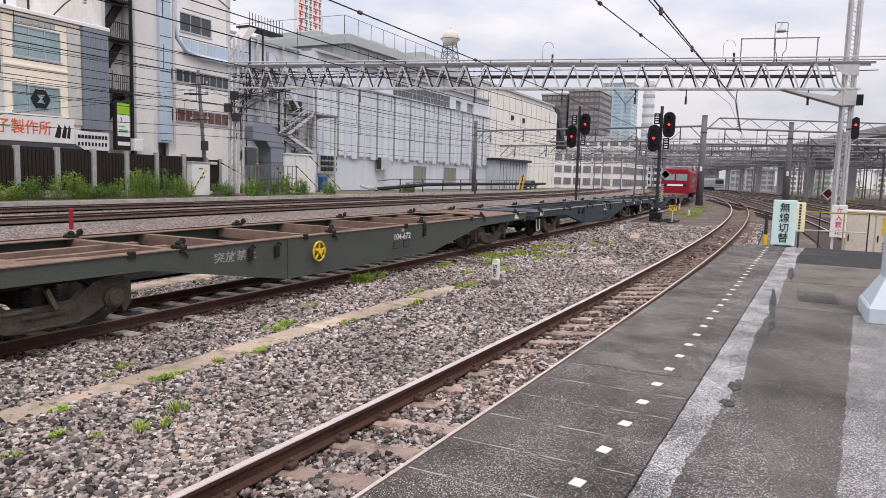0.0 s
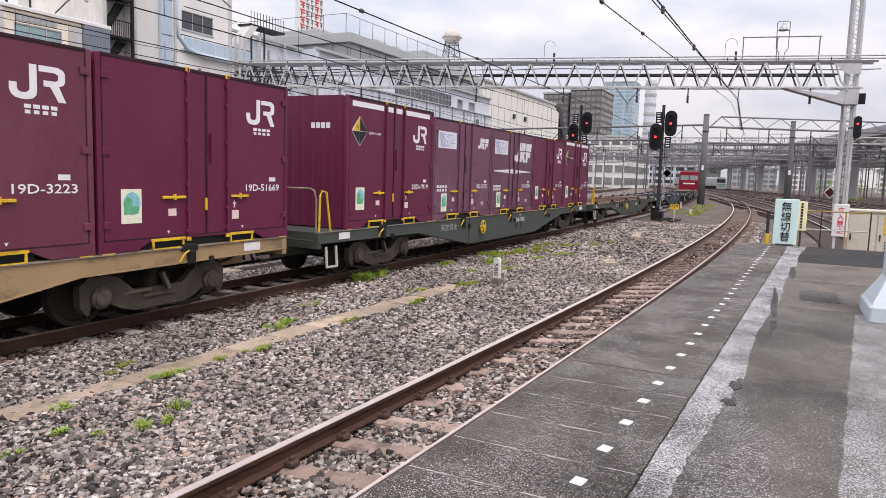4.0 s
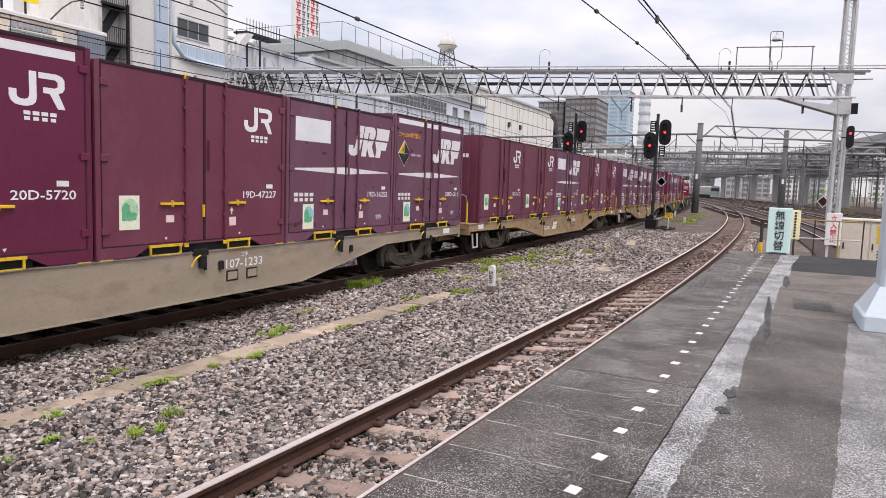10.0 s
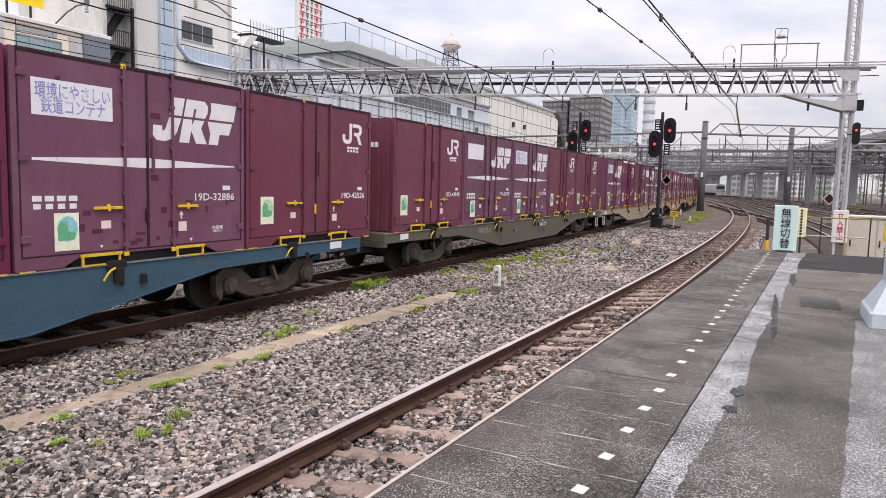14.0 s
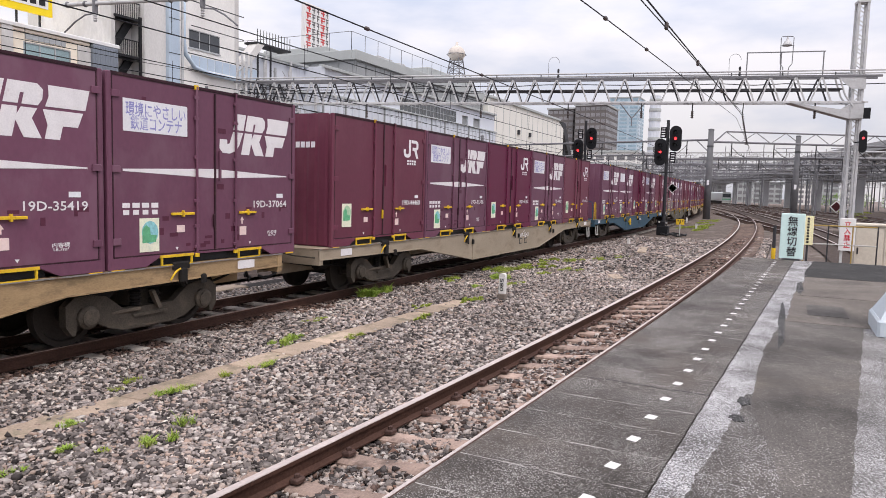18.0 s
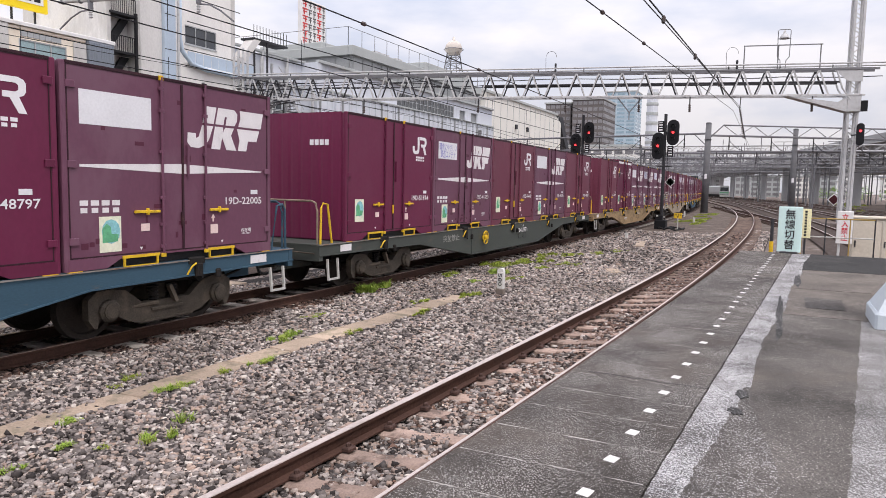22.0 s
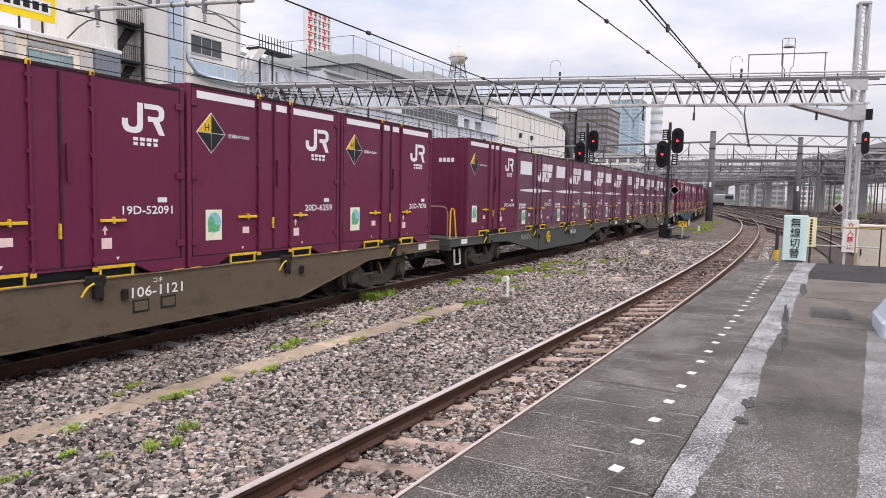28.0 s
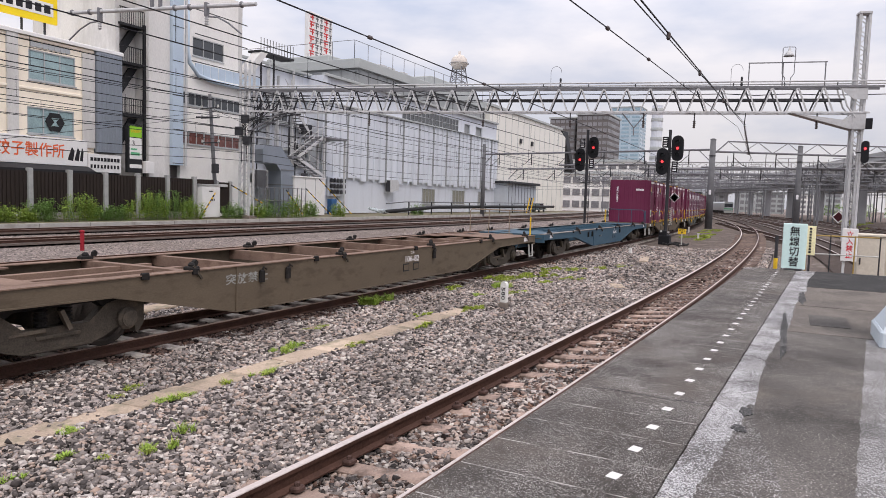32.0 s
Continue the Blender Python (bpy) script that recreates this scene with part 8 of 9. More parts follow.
for k in range(9):
    ub.box(29.15 + k * 0.24, 29.33 + k * 0.24, -0.0, 0.02, 3.8, 4.02)
    ub.box(29.15 + k * 0.24, 29.28 + k * 0.24, -0.0, 0.02, 3.35, 3.58)
part("notice_bars", ub, M_BLACK, sg)
aw = part("awning", Geo().prism([(30.0, 3.1), (30.75, 3.4), (30.75, 3.0), (30.0, 2.95)], 20.5, 29.0, "x"), M_BLACK, sg)
aw.matrix_local = pose(0, -30.72, 0)
vs_ = thing("standing_sign", "tall black and white shop sign with green head", "sign", at=pose(31.8, 30.6, 0))
part("case", Geo().cbox(0, 1.15, 0, 0.3, 3.2, 6.4, 0.03), M_BLACK, vs_)
part("green_head", Geo().cbox(0.12, 1.08, -0.02, 0, 5.55, 6.3, 0.01), M_SIGNGREEN, vs_)
part("white_face", Geo().cbox(0.12, 1.08, -0.02, 0, 4.1, 5.5, 0.01), M_SIGNWHITE, vs_)
words_on("個室居酒屋", "sign_words", M_YELLOW, vs_, side_at(0.6, 5.95, -0.03), 0.2, 0.8)
words_on("3", "sign_words", M_BLACK, vs_, side_at(0.4, 5.15, -0.03), 0.35)
part("sign_bars", Geo().box(0.2, 0.9, -0.028, -0.02, 4.35, 4.55).box(0.2, 0.7, -0.028, -0.02, 4.7, 4.8), M_GREEN, vs_)
part("red_strip", Geo().cbox(0.12, 1.08, -0.02, 0, 3.5, 3.75, 0.01), M_SIGNWHITE, vs_)
yb = thing("roof_billboard", "yellow roof billboard with white caption strip above the shop", "billboard", at=pose(0, 33.0, 0))
part("face", Geo().cbox(16.0, 28.6, 0, 0.25, 12.2, 15.5, 0.03), M_SIGNYELLOW, yb)
part("caption_strip", Geo().cbox(16.2, 28.3, -0.03, 0, 12.6, 13.4, 0.01), M_SIGNWHITE, yb)
for k in range(16):
    part("caption_bar", Geo().box(19.0 + k * 0.58, 19.4 + k * 0.58, -0.04, -0.03, 12.75, 13.25), M_BLACK, yb)
tb = Geo()
for k in range(4):
    tb.box(23.5 + k * 1.3, 24.5 + k * 1.3, -0.02, 0, 13.9, 15.3)
part("title_bars", tb, M_BLACK, yb)
for k in range(9):
    part("support_post", Geo().bar((16.4 + k * 1.45, 0.4, 10.9), (16.4 + k * 1.45, 0.4, 12.3), 0.1), M_STEEL_DARK, yb)

# grey stair tower and white office behind the fence
tw = thing("stair_tower", "grey rendered stair tower with black steel escape balconies", "building")
part("recess_wall", Geo().box(31.6, 34.2, 32.2, 32.5, 0.2, 15.5), M_GREYWALL, tw)
part("wall", Geo().box(33.7, 35.5, 30.9, 40.0, 0.2, 15.8), M_GREYWALL, tw)
part("side_wall", Geo().box(31.5, 31.8, 31.4, 40.0, 0.2, 15.2), M_GREYWALL, tw)
part("blue_strip", Geo().cbox(35.52, 36.5, 30.6, 31.4, 3.9, 15.8, 0.04), M_BLUEWALL, tw, "pale blue clad pipe shaft")
for k in range(5):
    part("strip_joint", Geo().box(35.5, 36.52, 30.59, 30.6, 4.0 + k * 2.4, 4.05 + k * 2.4), M_STEEL_DARK, tw)
for z in (7.0, 10.4, 12.9):
    b = part("balcony", Geo().box(31.7, 33.65, 31.2, 32.2, z, z + 0.15), M_BLACK, tw)
    part("balcony_rail", Geo().bar((31.7, 31.25, z + 1.15), (33.65, 31.25, z + 1.15), 0.06), M_BLACK, b)
    for k in range(14):
        part("baluster", Geo().bar((31.75 + k * 0.145, 31.25, z + 0.15), (31.75 + k * 0.145, 31.25, z + 1.15), 0.03), M_BLACK, b)
    part("stair_flight", Geo().prism([(31.8, z - 1.9), (32.4, z - 1.9), (33.6, z - 0.1), (33.0, z - 0.1)], 31.9, 32.1, "y"), M_BLACK, b)
part("stair_post", Geo().bar((33.6, 31.2, 0.2), (33.6, 31.2, 13.2), 0.16), M_BLACK, tw)
part("aircon_unit", Geo().cbox(33.0, 33.7, 30.3, 30.8, 3.2, 4.0, 0.04), M_SIGNWHITE, tw)

of = thing("white_office", "off-white office with long window bands and blue balcony", "building")
OH = [(36.6, 42.6, 8.35, 9.3), (36.6, 42.6, 5.5, 6.45), (38.8, 42.0, 12.3, 13.7)]
wall_with(of, 36.52, 43.6, 2.9, 10.6, 31.0, 0.3, OH[:2], M_WALLWHITE)
wall_with(of, 36.52, 43.6, 10.6, 17.5, 32.2, 0.3, OH[2:], M_WALLWHITE)
part("base_wall", Geo().box(36.0, 44.0, 31.0, 31.3, 0.2, 2.9), M_WALLWHITE, of)
part("back_block", Geo().box(36.0, 44.5, 32.6, 46.0, 0.2, 17.3), M_GREYWALL, of)
window(of, *OH[0], 31.06, 9, M_GLASSDARK)
window(of, *OH[1], 31.06, 8, M_GLASSRED)
window(of, *OH[2], 32.26, 3, M_GLASSDARK)
for k in range(9):
    part("balcony_panel", Geo().cbox(37.9 + k * 0.78, 38.62 + k * 0.78, 30.95, 31.0, 10.6, 11.5, 0.01), M_BLUEWALL, of, "pale blue glazed balcony panel")
part("balcony_floor", Geo().box(37.6, 45.0, 30.9, 32.2, 10.45, 10.6), M_WALLWHITE, of)
part("roof_rail", Geo().bar((37.6, 31.0, 11.6), (45.0, 31.0, 11.6), 0.06), M_STEEL_DARK, of)
part("vent_pipe", Geo().tube([(37.0, 30.8, 16.5), (37.0, 30.8, 12.2), (37.2, 30.8, 11.4), (38.0, 30.75, 10.6), (39.5, 30.75, 10.35), (44.0, 30.75, 10.3)], 0.16, 10), M_BLUEWALL, of, smooth=True)
part("vent_pipe", Geo().tube([(36.8, 30.7, 17.5), (36.8, 30.7, 3.9)], 0.1, 8), M_STEEL_PALE, of)
for z in (13.8, 15.6):
    part("rail", Geo().bar((38.5, 31.6, z), (44.0, 31.6, z), 0.06), M_STEEL_DARK, of)
rf = part("roof_stair", Geo().prism([(43.5, 11.5), (44.3, 11.5), (46.6, 14.0), (45.8, 14.0)], 31.6, 32.6, "y"), M_GREYWALL, of)
part("roof_walk", Geo().box(45.6, 50.0, 31.6, 33.0, 13.9, 14.05), M_STEEL_DARK, rf)
for k in range(12):
    part("baluster", Geo().bar((45.7 + k * 0.38, 31.65, 14.0), (45.7 + k * 0.38, 31.65, 15.1), 0.04), M_STEEL_DARK, rf)
for x in (45.8, 47.4):
    part("walk_post", Geo().bar((x, 31.7, 8.0), (x, 31.7, 14.0), 0.12), M_STEEL_DARK, rf)

# long grey hall
hl = thing("grey_hall", "long pale grey clad hall with window band and darker upper floors", "building")
HX0, HX1 = 64.1, 104.2
part("core", Geo().box(HX0 + 0.3, HX1, 34.6, 62.0, 0.2, 14.0), M_HALLDARK, hl)
n = 0
x = 58.0
while x < HX1 - 0.2:
    w = 1.32
    part("cladding_panel", Geo().box(x + 0.02, min(x + w, HX1) - 0.02, 34.0, 34.3, 4.0 - 0.3 * (n % 3 == 2), 11.5), M_HALL, hl)
    part("panel_rib", Geo().cbox(x - 0.07, x + 0.07, 33.82, 34.02, 3.75, 11.5, 0.02), M_HALL if n % 3 else M_HALLDARK, hl)
    x += w
    n += 1
part("lower_wall", Geo().box(56.0, HX1, 34.25, 34.55, 0.2, 4.1), M_HALL, hl)
for a, b in ((79.5, 83.0), (88.5, 92.5), (97.5, 98.7)):
    window(hl, a, b, 1.3, 3.3, 34.2, 4, mat("grey_green_louvre", (0.24, 0.23, 0.19), 0.6, 0, 0.2, 3, 30, 0.1))
wall_with(hl, 58.0, HX1, 11.5, 14.2, 34.3, 0.25, [(74.0, 90.0, 11.65, 13.3), (92.0, 94.0, 11.4, 13.0), (96.0, 98.5, 11.4, 13.0)], M_HALL, "band_wall")
window(hl, 74.0, 90.0, 11.65, 13.3, 34.36, 16, M_GLASSDARK, 2)
part("band_ledge", Geo().cbox(58.0, HX1, 33.8, 34.3, 11.45, 11.62, 0.03), M_PARAPET, hl)
part("band_ledge", Geo().cbox(57.8, HX1, 33.9, 34.4, 14.15, 14.4, 0.03), M_PARAPET, hl)
part("end_wall", Geo().box(57.7, 58.3, 34.6, 60.0, 0.2, 14.2), M_HALLDARK, hl)
part("corner_pier", Geo().box(57.6, 58.35, 34.02, 36.4, 0.2, 14.15), M_HALL, hl)
for k in range(14):
    part("end_panel", Geo().box(57.9, 58.0, 34.4 + k * 1.6, 35.9 + k * 1.6, 4.0, 13.9), M_HALL, hl)
up = part("upper_floor", Geo().box(67.4, 110.0, 36.5, 64.0, 14.0, 17.6), M_HALLDARK, hl)
for k in range(20):
    part("upper_panel", Geo().box(67.6 + k * 2.05, 69.4 + k * 2.05, 36.4, 36.5, 14.6, 16.5), M_HALLDARK, up)
for k in range(10):
    part("upper_panel", Geo().box(67.3, 67.4, 36.8 + k * 2.0, 38.6 + k * 2.0, 14.6, 16.5), M_HALLDARK, up)
part("parapet", Geo().cbox(67.0, 110.4, 36.1, 36.7, 16.7, 17.75, 0.05), M_PARAPET, up)
part("parapet", Geo().cbox(67.0, 67.6, 36.7, 64.0, 16.7, 17.75, 0.05), M_PARAPET, up)
rl = part("roof_rail", Geo().bar((67.4, 37.0, 19.9), (110.0, 37.0, 19.9), 0.05), M_STEEL, hl)
part("roof_rail", Geo().bar((67.4, 37.0, 19.9), (67.4, 62.0, 19.9), 0.05), M_STEEL, hl)
for k in range(16):
    part("rail_post", Geo().bar((67.4 + k * 2.84, 37.0, 17.7), (67.4 + k * 2.84, 37.0, 19.9), 0.05), M_STEEL, rl)
for k in range(8):
    part("rail_post", Geo().bar((67.4, 37.0 + k * 3.1, 17.7), (67.4, 37.0 + k * 3.1, 19.9), 0.05), M_STEEL, rl)
part("plant_room", Geo().cbox(72.0, 80.0, 44.0, 54.0, 17.6, 19.6, 0.1), M_PARAPET, hl)
part("plant_room", Geo().cbox(92.0, 108.0, 40.0, 52.0, 17.6, 20.2, 0.1), M_PARAPET, hl)
for x in (78.0, 80.0, 83.5):
    part("roof_unit", Geo().cbox(x, x + 1.6, 40.0, 42.0, 17.6, 19.3, 0.05), M_STEEL_PALE, hl)
rs_ = thing("rooftop_sign", "white rooftop sign tower with red and green upright lettering", "sign", at=pose(72.6, 48.0, 20.2))
part("board", Geo().cbox(0, 5.2, -0.3, 0.3, -2.4, 5.3, 0.05), M_SIGNWHITE, rs_)
for x, m_, w in ((0.25, "r", 1.0), (1.45, "g", 0.7), (2.45, "g", 0.55), (3.25, "r", 1.0), (4.45, "g", 0.5)):
    for k in range(8):
        z = -2.2 + k * 0.92
        gl = Geo()
        gl.box(x, x + w, -0.34, -0.3, z + 0.62, z + 0.78).box(x + w * 0.1, x + w * 0.9, -0.34, -0.3, z + 0.3, z + 0.44)
        gl.box(x + w * (0.2 + 0.3 * (k % 2)), x + w * (0.42 + 0.3 * (k % 2)), -0.335, -0.3, z, z + 0.7)
        part("letter_shape", gl, mat("red_sign_letter", (0.55, 0.05, 0.05), 0.5) if m_ == "r" else mat("dark_green_letter", (0.13, 0.12, 0.12), 0.5), rs_)
wt = thing("water_tank", "round pale water tank on a lattice stand on the roof", "water tank", at=pose(104.5, 41.5, 20.2))
part("tank", Geo().lathe([(0.2, 3.1), (0.9, 3.25), (1.35, 3.8), (1.42, 4.3), (1.2, 4.95), (0.7, 5.4), (0.25, 5.55), (0.2, 6.1)], (0, 0, 0), "z", 18), mat("tank_paint", (0.62, 0.56, 0.50), 0.6, 0, 0.1, 1, 20, 0.02), wt, smooth=True)
for sx in (-1, 1):
    for sy in (-1, 1):
        part("stand_leg", Geo().bar((sx * 1.2, sy * 1.2, 0), (sx * 0.75, sy * 0.75, 3.6), 0.14), M_STEEL, wt)
for z in (0.9, 2.0, 3.0):
    r = 1.2 - z * 0.125
    for a, b in (((-1, -1), (1, -1)), ((1, -1), (1, 1)), ((1, 1), (-1, 1)), ((-1, 1), (-1, -1))):
        part("stand_brace", Geo().bar((a[0] * r, a[1] * r, z), (b[0] * r, b[1] * r, z), 0.09), M_STEEL, wt)
        part("stand_brace", Geo().bar((a[0] * r, a[1] * r, z - 0.9), (b[0] * r, b[1] * r, z), 0.06), M_STEEL, wt)
part("ring_rail", Geo().tube([(1.6 * math.cos(a * 0.5236), 1.6 * math.sin(a * 0.5236), 4.1) for a in range(13)], 0.06, 6, False), M_STEEL, wt)

# outside stair, duct and boxes before the hall
es = thing("outside_stair", "grey steel outside staircase before the hall", "staircase", at=pose(0, 0, 0.2))


def flight(x0, z0, x1, z1, y):
    for yy in (y, y + 1.0):
        part("stringer", Geo().bar((x0, yy, z0), (x1, yy, z1), 0.06, 0.28), M_STEEL_PALE, es)
        part("handrail", Geo().bar((x0, yy, z0 + 1.0), (x1, yy, z1 + 1.0), 0.05), M_STEEL_PALE, es)
        for k in range(6):
            u = (k + 0.5) / 6
            part("rail_post", Geo().bar((x0 + (x1 - x0) * u, yy, z0 + (z1 - z0) * u), (x0 + (x1 - x0) * u, yy, z0 + (z1 - z0) * u + 1.0), 0.035), M_STEEL_PALE, es)
    for k in range(13):
        u = (k + 0.5) / 13
        x, z = x0 + (x1 - x0) * u, z0 + (z1 - z0) * u
        part("tread", Geo().box(x - 0.14, x + 0.14, y, y + 1.0, z - 0.02, z + 0.02), M_STEEL, es)


flight(54.6, 3.6, 50.4, 5.2, 31.4)
flight(50.4, 5.2, 54.4, 7.4, 31.4)
flight(53.6, 7.8, 50.0, 11.2, 32.6)
part("landing", Geo().cbox(54.2, 58.0, 31.2, 34.0, 7.3, 7.45, 0.02), M_STEEL, es)
part("landing_rail", Geo().bar((54.2, 31.25, 8.4), (58.0, 31.25, 8.4), 0.06), M_STEEL_PALE, es)
part("landing", Geo().cbox(49.4, 50.6, 31.2, 33.8, 5.1, 5.25, 0.02), M_STEEL, es)
for x in (54.4, 57.8):
    part("support", Geo().bar((x, 31.4, 0), (x, 31.4, 7.3), 0.16), M_STEEL_PALE, es)
for x in (50.0, 52.0, 56.0):
    part("support", Geo().bar((x, 33.4, 0), (x, 33.4, 12.5), 0.18), M_STEEL_PALE, es)
part("wall_behind", Geo().box(44.6, 58.0, 36.0, 36.3, 0, 13.8), M_HALL, es, "pale grey wall behind the stairs")
for k in range(5):
    part("wall_slab", Geo().box(44.8, 57.8, 35.6, 36.0, 13.9 + 0 * k - k * 2.6, 14.1 - k * 2.6), M_PARAPET, es)
for x0, x1, z0, z1 in ((46.2, 48.0, 9.2, 10.4), (52.6, 54.4, 8.6, 11.0), (55.4, 57.2, 4.6, 6.9)):
    window(es, x0, x1, z0, z1, 35.94, 2, M_GLASSDARK)
for x in (47.4, 51.4, 55.0):
    part("down_pipe", Geo().tube([(x, 35.7, 0), (x, 35.7, 14)], 0.14, 8), M_STEEL_PALE, es)

rnd = random.Random(52)
for k in range(11):
    x, z0, z1 = 44.9 + k * 1.17 + rnd.uniform(-0.3, 0.3), rnd.uniform(0, 5), rnd.uniform(8, 13.6)
    part("conduit", Geo().tube([(x, 35.5, z0), (x, 35.5, z1)], rnd.uniform(0.05, 0.12), 7), rnd.choice((M_STEEL_DARK, M_STEEL, M_STEEL_PALE)), es)
for k in range(7):
    x, z = 44.8 + rnd.uniform(0, 5), 2.5 + k * 1.5
    part("conduit", Geo().tube([(x, 35.4, z), (x + rnd.uniform(3, 7.5), 35.4, z)], rnd.uniform(0.05, 0.10), 7), rnd.choice((M_STEEL_DARK, M_STEEL, M_STEEL_PALE)), es)
for x, z, w, h in ((49.2, 2.4, 1.2, 1.6), (52.3, 3.0, 0.9, 1.2), (55.8, 7.9, 1.4, 1.0), (56.2, 2.2, 1.1, 1.8), (46.0, 6.6, 1.0, 1.3)):
    part("equipment_box", Geo().cbox(x, x + w, 35.0, 35.6, z, z + h, 0.05), rnd.choice((M_STEEL_DARK, M_STEEL, M_PARAPET)), es)

du = thing("ventilation_duct", "large bent grey sheet metal ventilation duct", "duct", at=pose(0, 30.6, 0.2))
part("duct_body", Geo().prism([(47.3, 0), (48.9, 0), (49.0, 4.2), (47.2, 5.9), (45.2, 5.9), (44.9, 5.5), (44.9, 4.4), (46.6, 4.4), (47.2, 3.8)], 0, 1.4, "y"), M_CORR, du)
for z in (1.2, 2.6, 3.9):
    part("duct_flange", Geo().box(47.2, 49.05, -0.04, 1.44, z, z + 0.08), M_STEEL, du)
part("duct_foot", Geo().cbox(47.0, 49.2, -0.2, 1.5, -0.1, 0.15, 0.03), M_KERB, du)
wb = thing("white_plant_box", "white sheet metal plant box beside the line", "box", at=pose(48.8, 30.4, 0.2))
part("body", Geo().cbox(0, 4.5, 0, 2.0, 0, 3.4, 0.05), M_SIGNWHITE, wb)
part("lid", Geo().cbox(-0.08, 4.58, -0.08, 2.08, 3.4, 3.5, 0.02), M_SIGNWHITE, wb)
for x in (1.5, 3.0):
    part("panel_joint", Geo().box(x - 0.015, x + 0.015, -0.012, 0, 0.1, 3.3), M_STEEL, wb)
sf = thing("site_fence", "grey mesh fence before the hall", "fence")
for k in range(12):
    x = 42.8 + k * 0.6
    part("upright", Geo().bar((x, 29.6, 0.1), (x, 29.6, 2.6), 0.05), M_STEEL, sf)
for z in (0.5, 1.5, 2.55):
    part("rail", Geo().bar((42.8, 29.6, z), (49.4, 29.6, z), 0.05), M_STEEL, sf)
mt = thing("meter_board", "grey board carrying rows of round electric meters", "meter board", at=pose(58.4, 33.8, 2.0))
part("board", Geo().cbox(0, 3.2, 0, 0.3, 0, 2.0, 0.03), M_HALL, mt)
for i in range(5):
    for j in range(3):
        part("meter", Geo().cbox(0.25 + i * 0.58, 0.68 + i * 0.58, -0.2, 0, 0.25 + j * 0.58, 0.68 + j * 0.58, 0.08), M_STEEL_DARK, mt)
bb = thing("blue_bin", "small blue box standing by the hall wall", "box", at=pose(58.0, 33.0, 0.2), geo=Geo().cbox(0, 0.9, 0, 0.6, -0.1, 1.5, 0.05), material=mat("blue_plastic", (0.04, 0.12, 0.28), 0.5))
ac = thing("wall_vent_hood", "grey vent hood on the hall wall", "vent", at=pose(70.0, 33.3, 2.6))
part("hood", Geo().prism([(0, 0), (1.9, 0.3), (2.1, 1.0), (1.6, 1.5), (0, 1.5)], 0, 0.7, "y"), M_STEEL_PALE, ac)
part("hood_mouth", Geo().cbox(-0.05, 0.0, 0.05, 0.65, 0.1, 1.4, 0.01), M_STEEL_DARK, ac)
tarp = thing("covered_pipes", "pale sheeted bundle of pipes lying behind the kerb", "bundle", at=pose(57.0, 28.2, 0.3))
M_SHEET = mat("silver_sheeting", (0.50, 0.55, 0.55), 0.45, 0.2, 0.25, 5, 30, 0.3, (0.22, 0.26, 0.26), 0.6, 3, 0.5)
rnd = random.Random(61)
for k in range(7):
    a = rnd.uniform(0, 3.2)
    part("fold", Geo().tube([(a, rnd.uniform(-0.3, 0.3), 0.55 - 0.1 * a + rnd.uniform(0, 0.2)), (a + 0.9, rnd.uniform(-0.3, 0.3), 0.32 + rnd.uniform(-0.1, 0.15)), (a + 1.9, rnd.uniform(-0.3, 0.2), 0.15)], rnd.uniform(0.1, 0.2), 7, True, 0.06), M_SHEET, tarp)
pp = thing("pipe_run", "thick black pipe run along the kerb on low stands", "pipe", at=pose(0, 28.3, 0.2))
part("pipe", Geo().tube([(60.0, -0.2, 0.35), (64.0, 0, 0.5), (72.0, 0, 0.85), (96.0, 0.6, 0.95), (122.0, 1.6, 1.0)], 0.2, 10), M_HOSE, pp, smooth=True)
part("pipe", Geo().tube([(62.0, 0.6, 1.2), (66.0, 0.6, 1.4), (96.0, 1.2, 1.5), (118.0, 2.2, 1.5)], 0.06, 8), M_STEEL, pp)
for k in range(9):
    part("pipe_stand", Geo().bar((66 + k * 5.5, 0.2 + 0.09 * k, 0), (66 + k * 5.5, 0.2 + 0.09 * k, 1.4), 0.1), M_STEEL_DARK, pp)
ladr = thing("leaning_ladder", "yellow striped barrier leaning by the line", "barrier", at=pose(104.0, 28.6, 0.2))
for k in range(3):
    part("barrier_leg", Geo().bar((k * 0.9, 0, 0), (k * 0.9 + 1.4, 0, 2.4), 0.14), M_YELLOW if k % 2 == 0 else M_BLACK, ladr)
    part("barrier_bar", Geo().bar((k * 0.45 + 0.2, 0, 0.5 + 0.7 * k), (k * 0.45 + 2.2, 0, 0.5 + 0.7 * k), 0.1), M_YELLOW, ladr)

# cream hall farther on, its low store and a parked car
c2 = thing("cream_hall", "large cream windowless hall beyond the grey one", "building")
M_CREAM2 = mat("pale_cream_cladding", (0.78, 0.755, 0.69), 0.8, 0, 0.06, 0.3, 15, 0.03)
part("hall_body", Geo().prism([(104.3, 0.2), (146.0, 0.2), (146.0, 15.8), (142.0, 17.2), (104.3, 17.2)], 35.5, 70, "y"), M_CREAM2, c2)
for k in range(14):
    part("wall_joint", Geo().box(105.0 + k * 3.0, 105.06 + k * 3.0, 35.46, 35.5, 0.4, 17.0), M_PARAPET, c2)
part("roof_edge", Geo().cbox(104.2, 143.0, 35.2, 70.2, 17.2, 17.6, 0.05), M_PARAPET, c2)
for x in (118.0, 124.0):
    part("wall_vent", Geo().cbox(x, x + 0.8, 35.2, 35.5, 12.4, 13.2, 0.03), M_STEEL_DARK, c2)
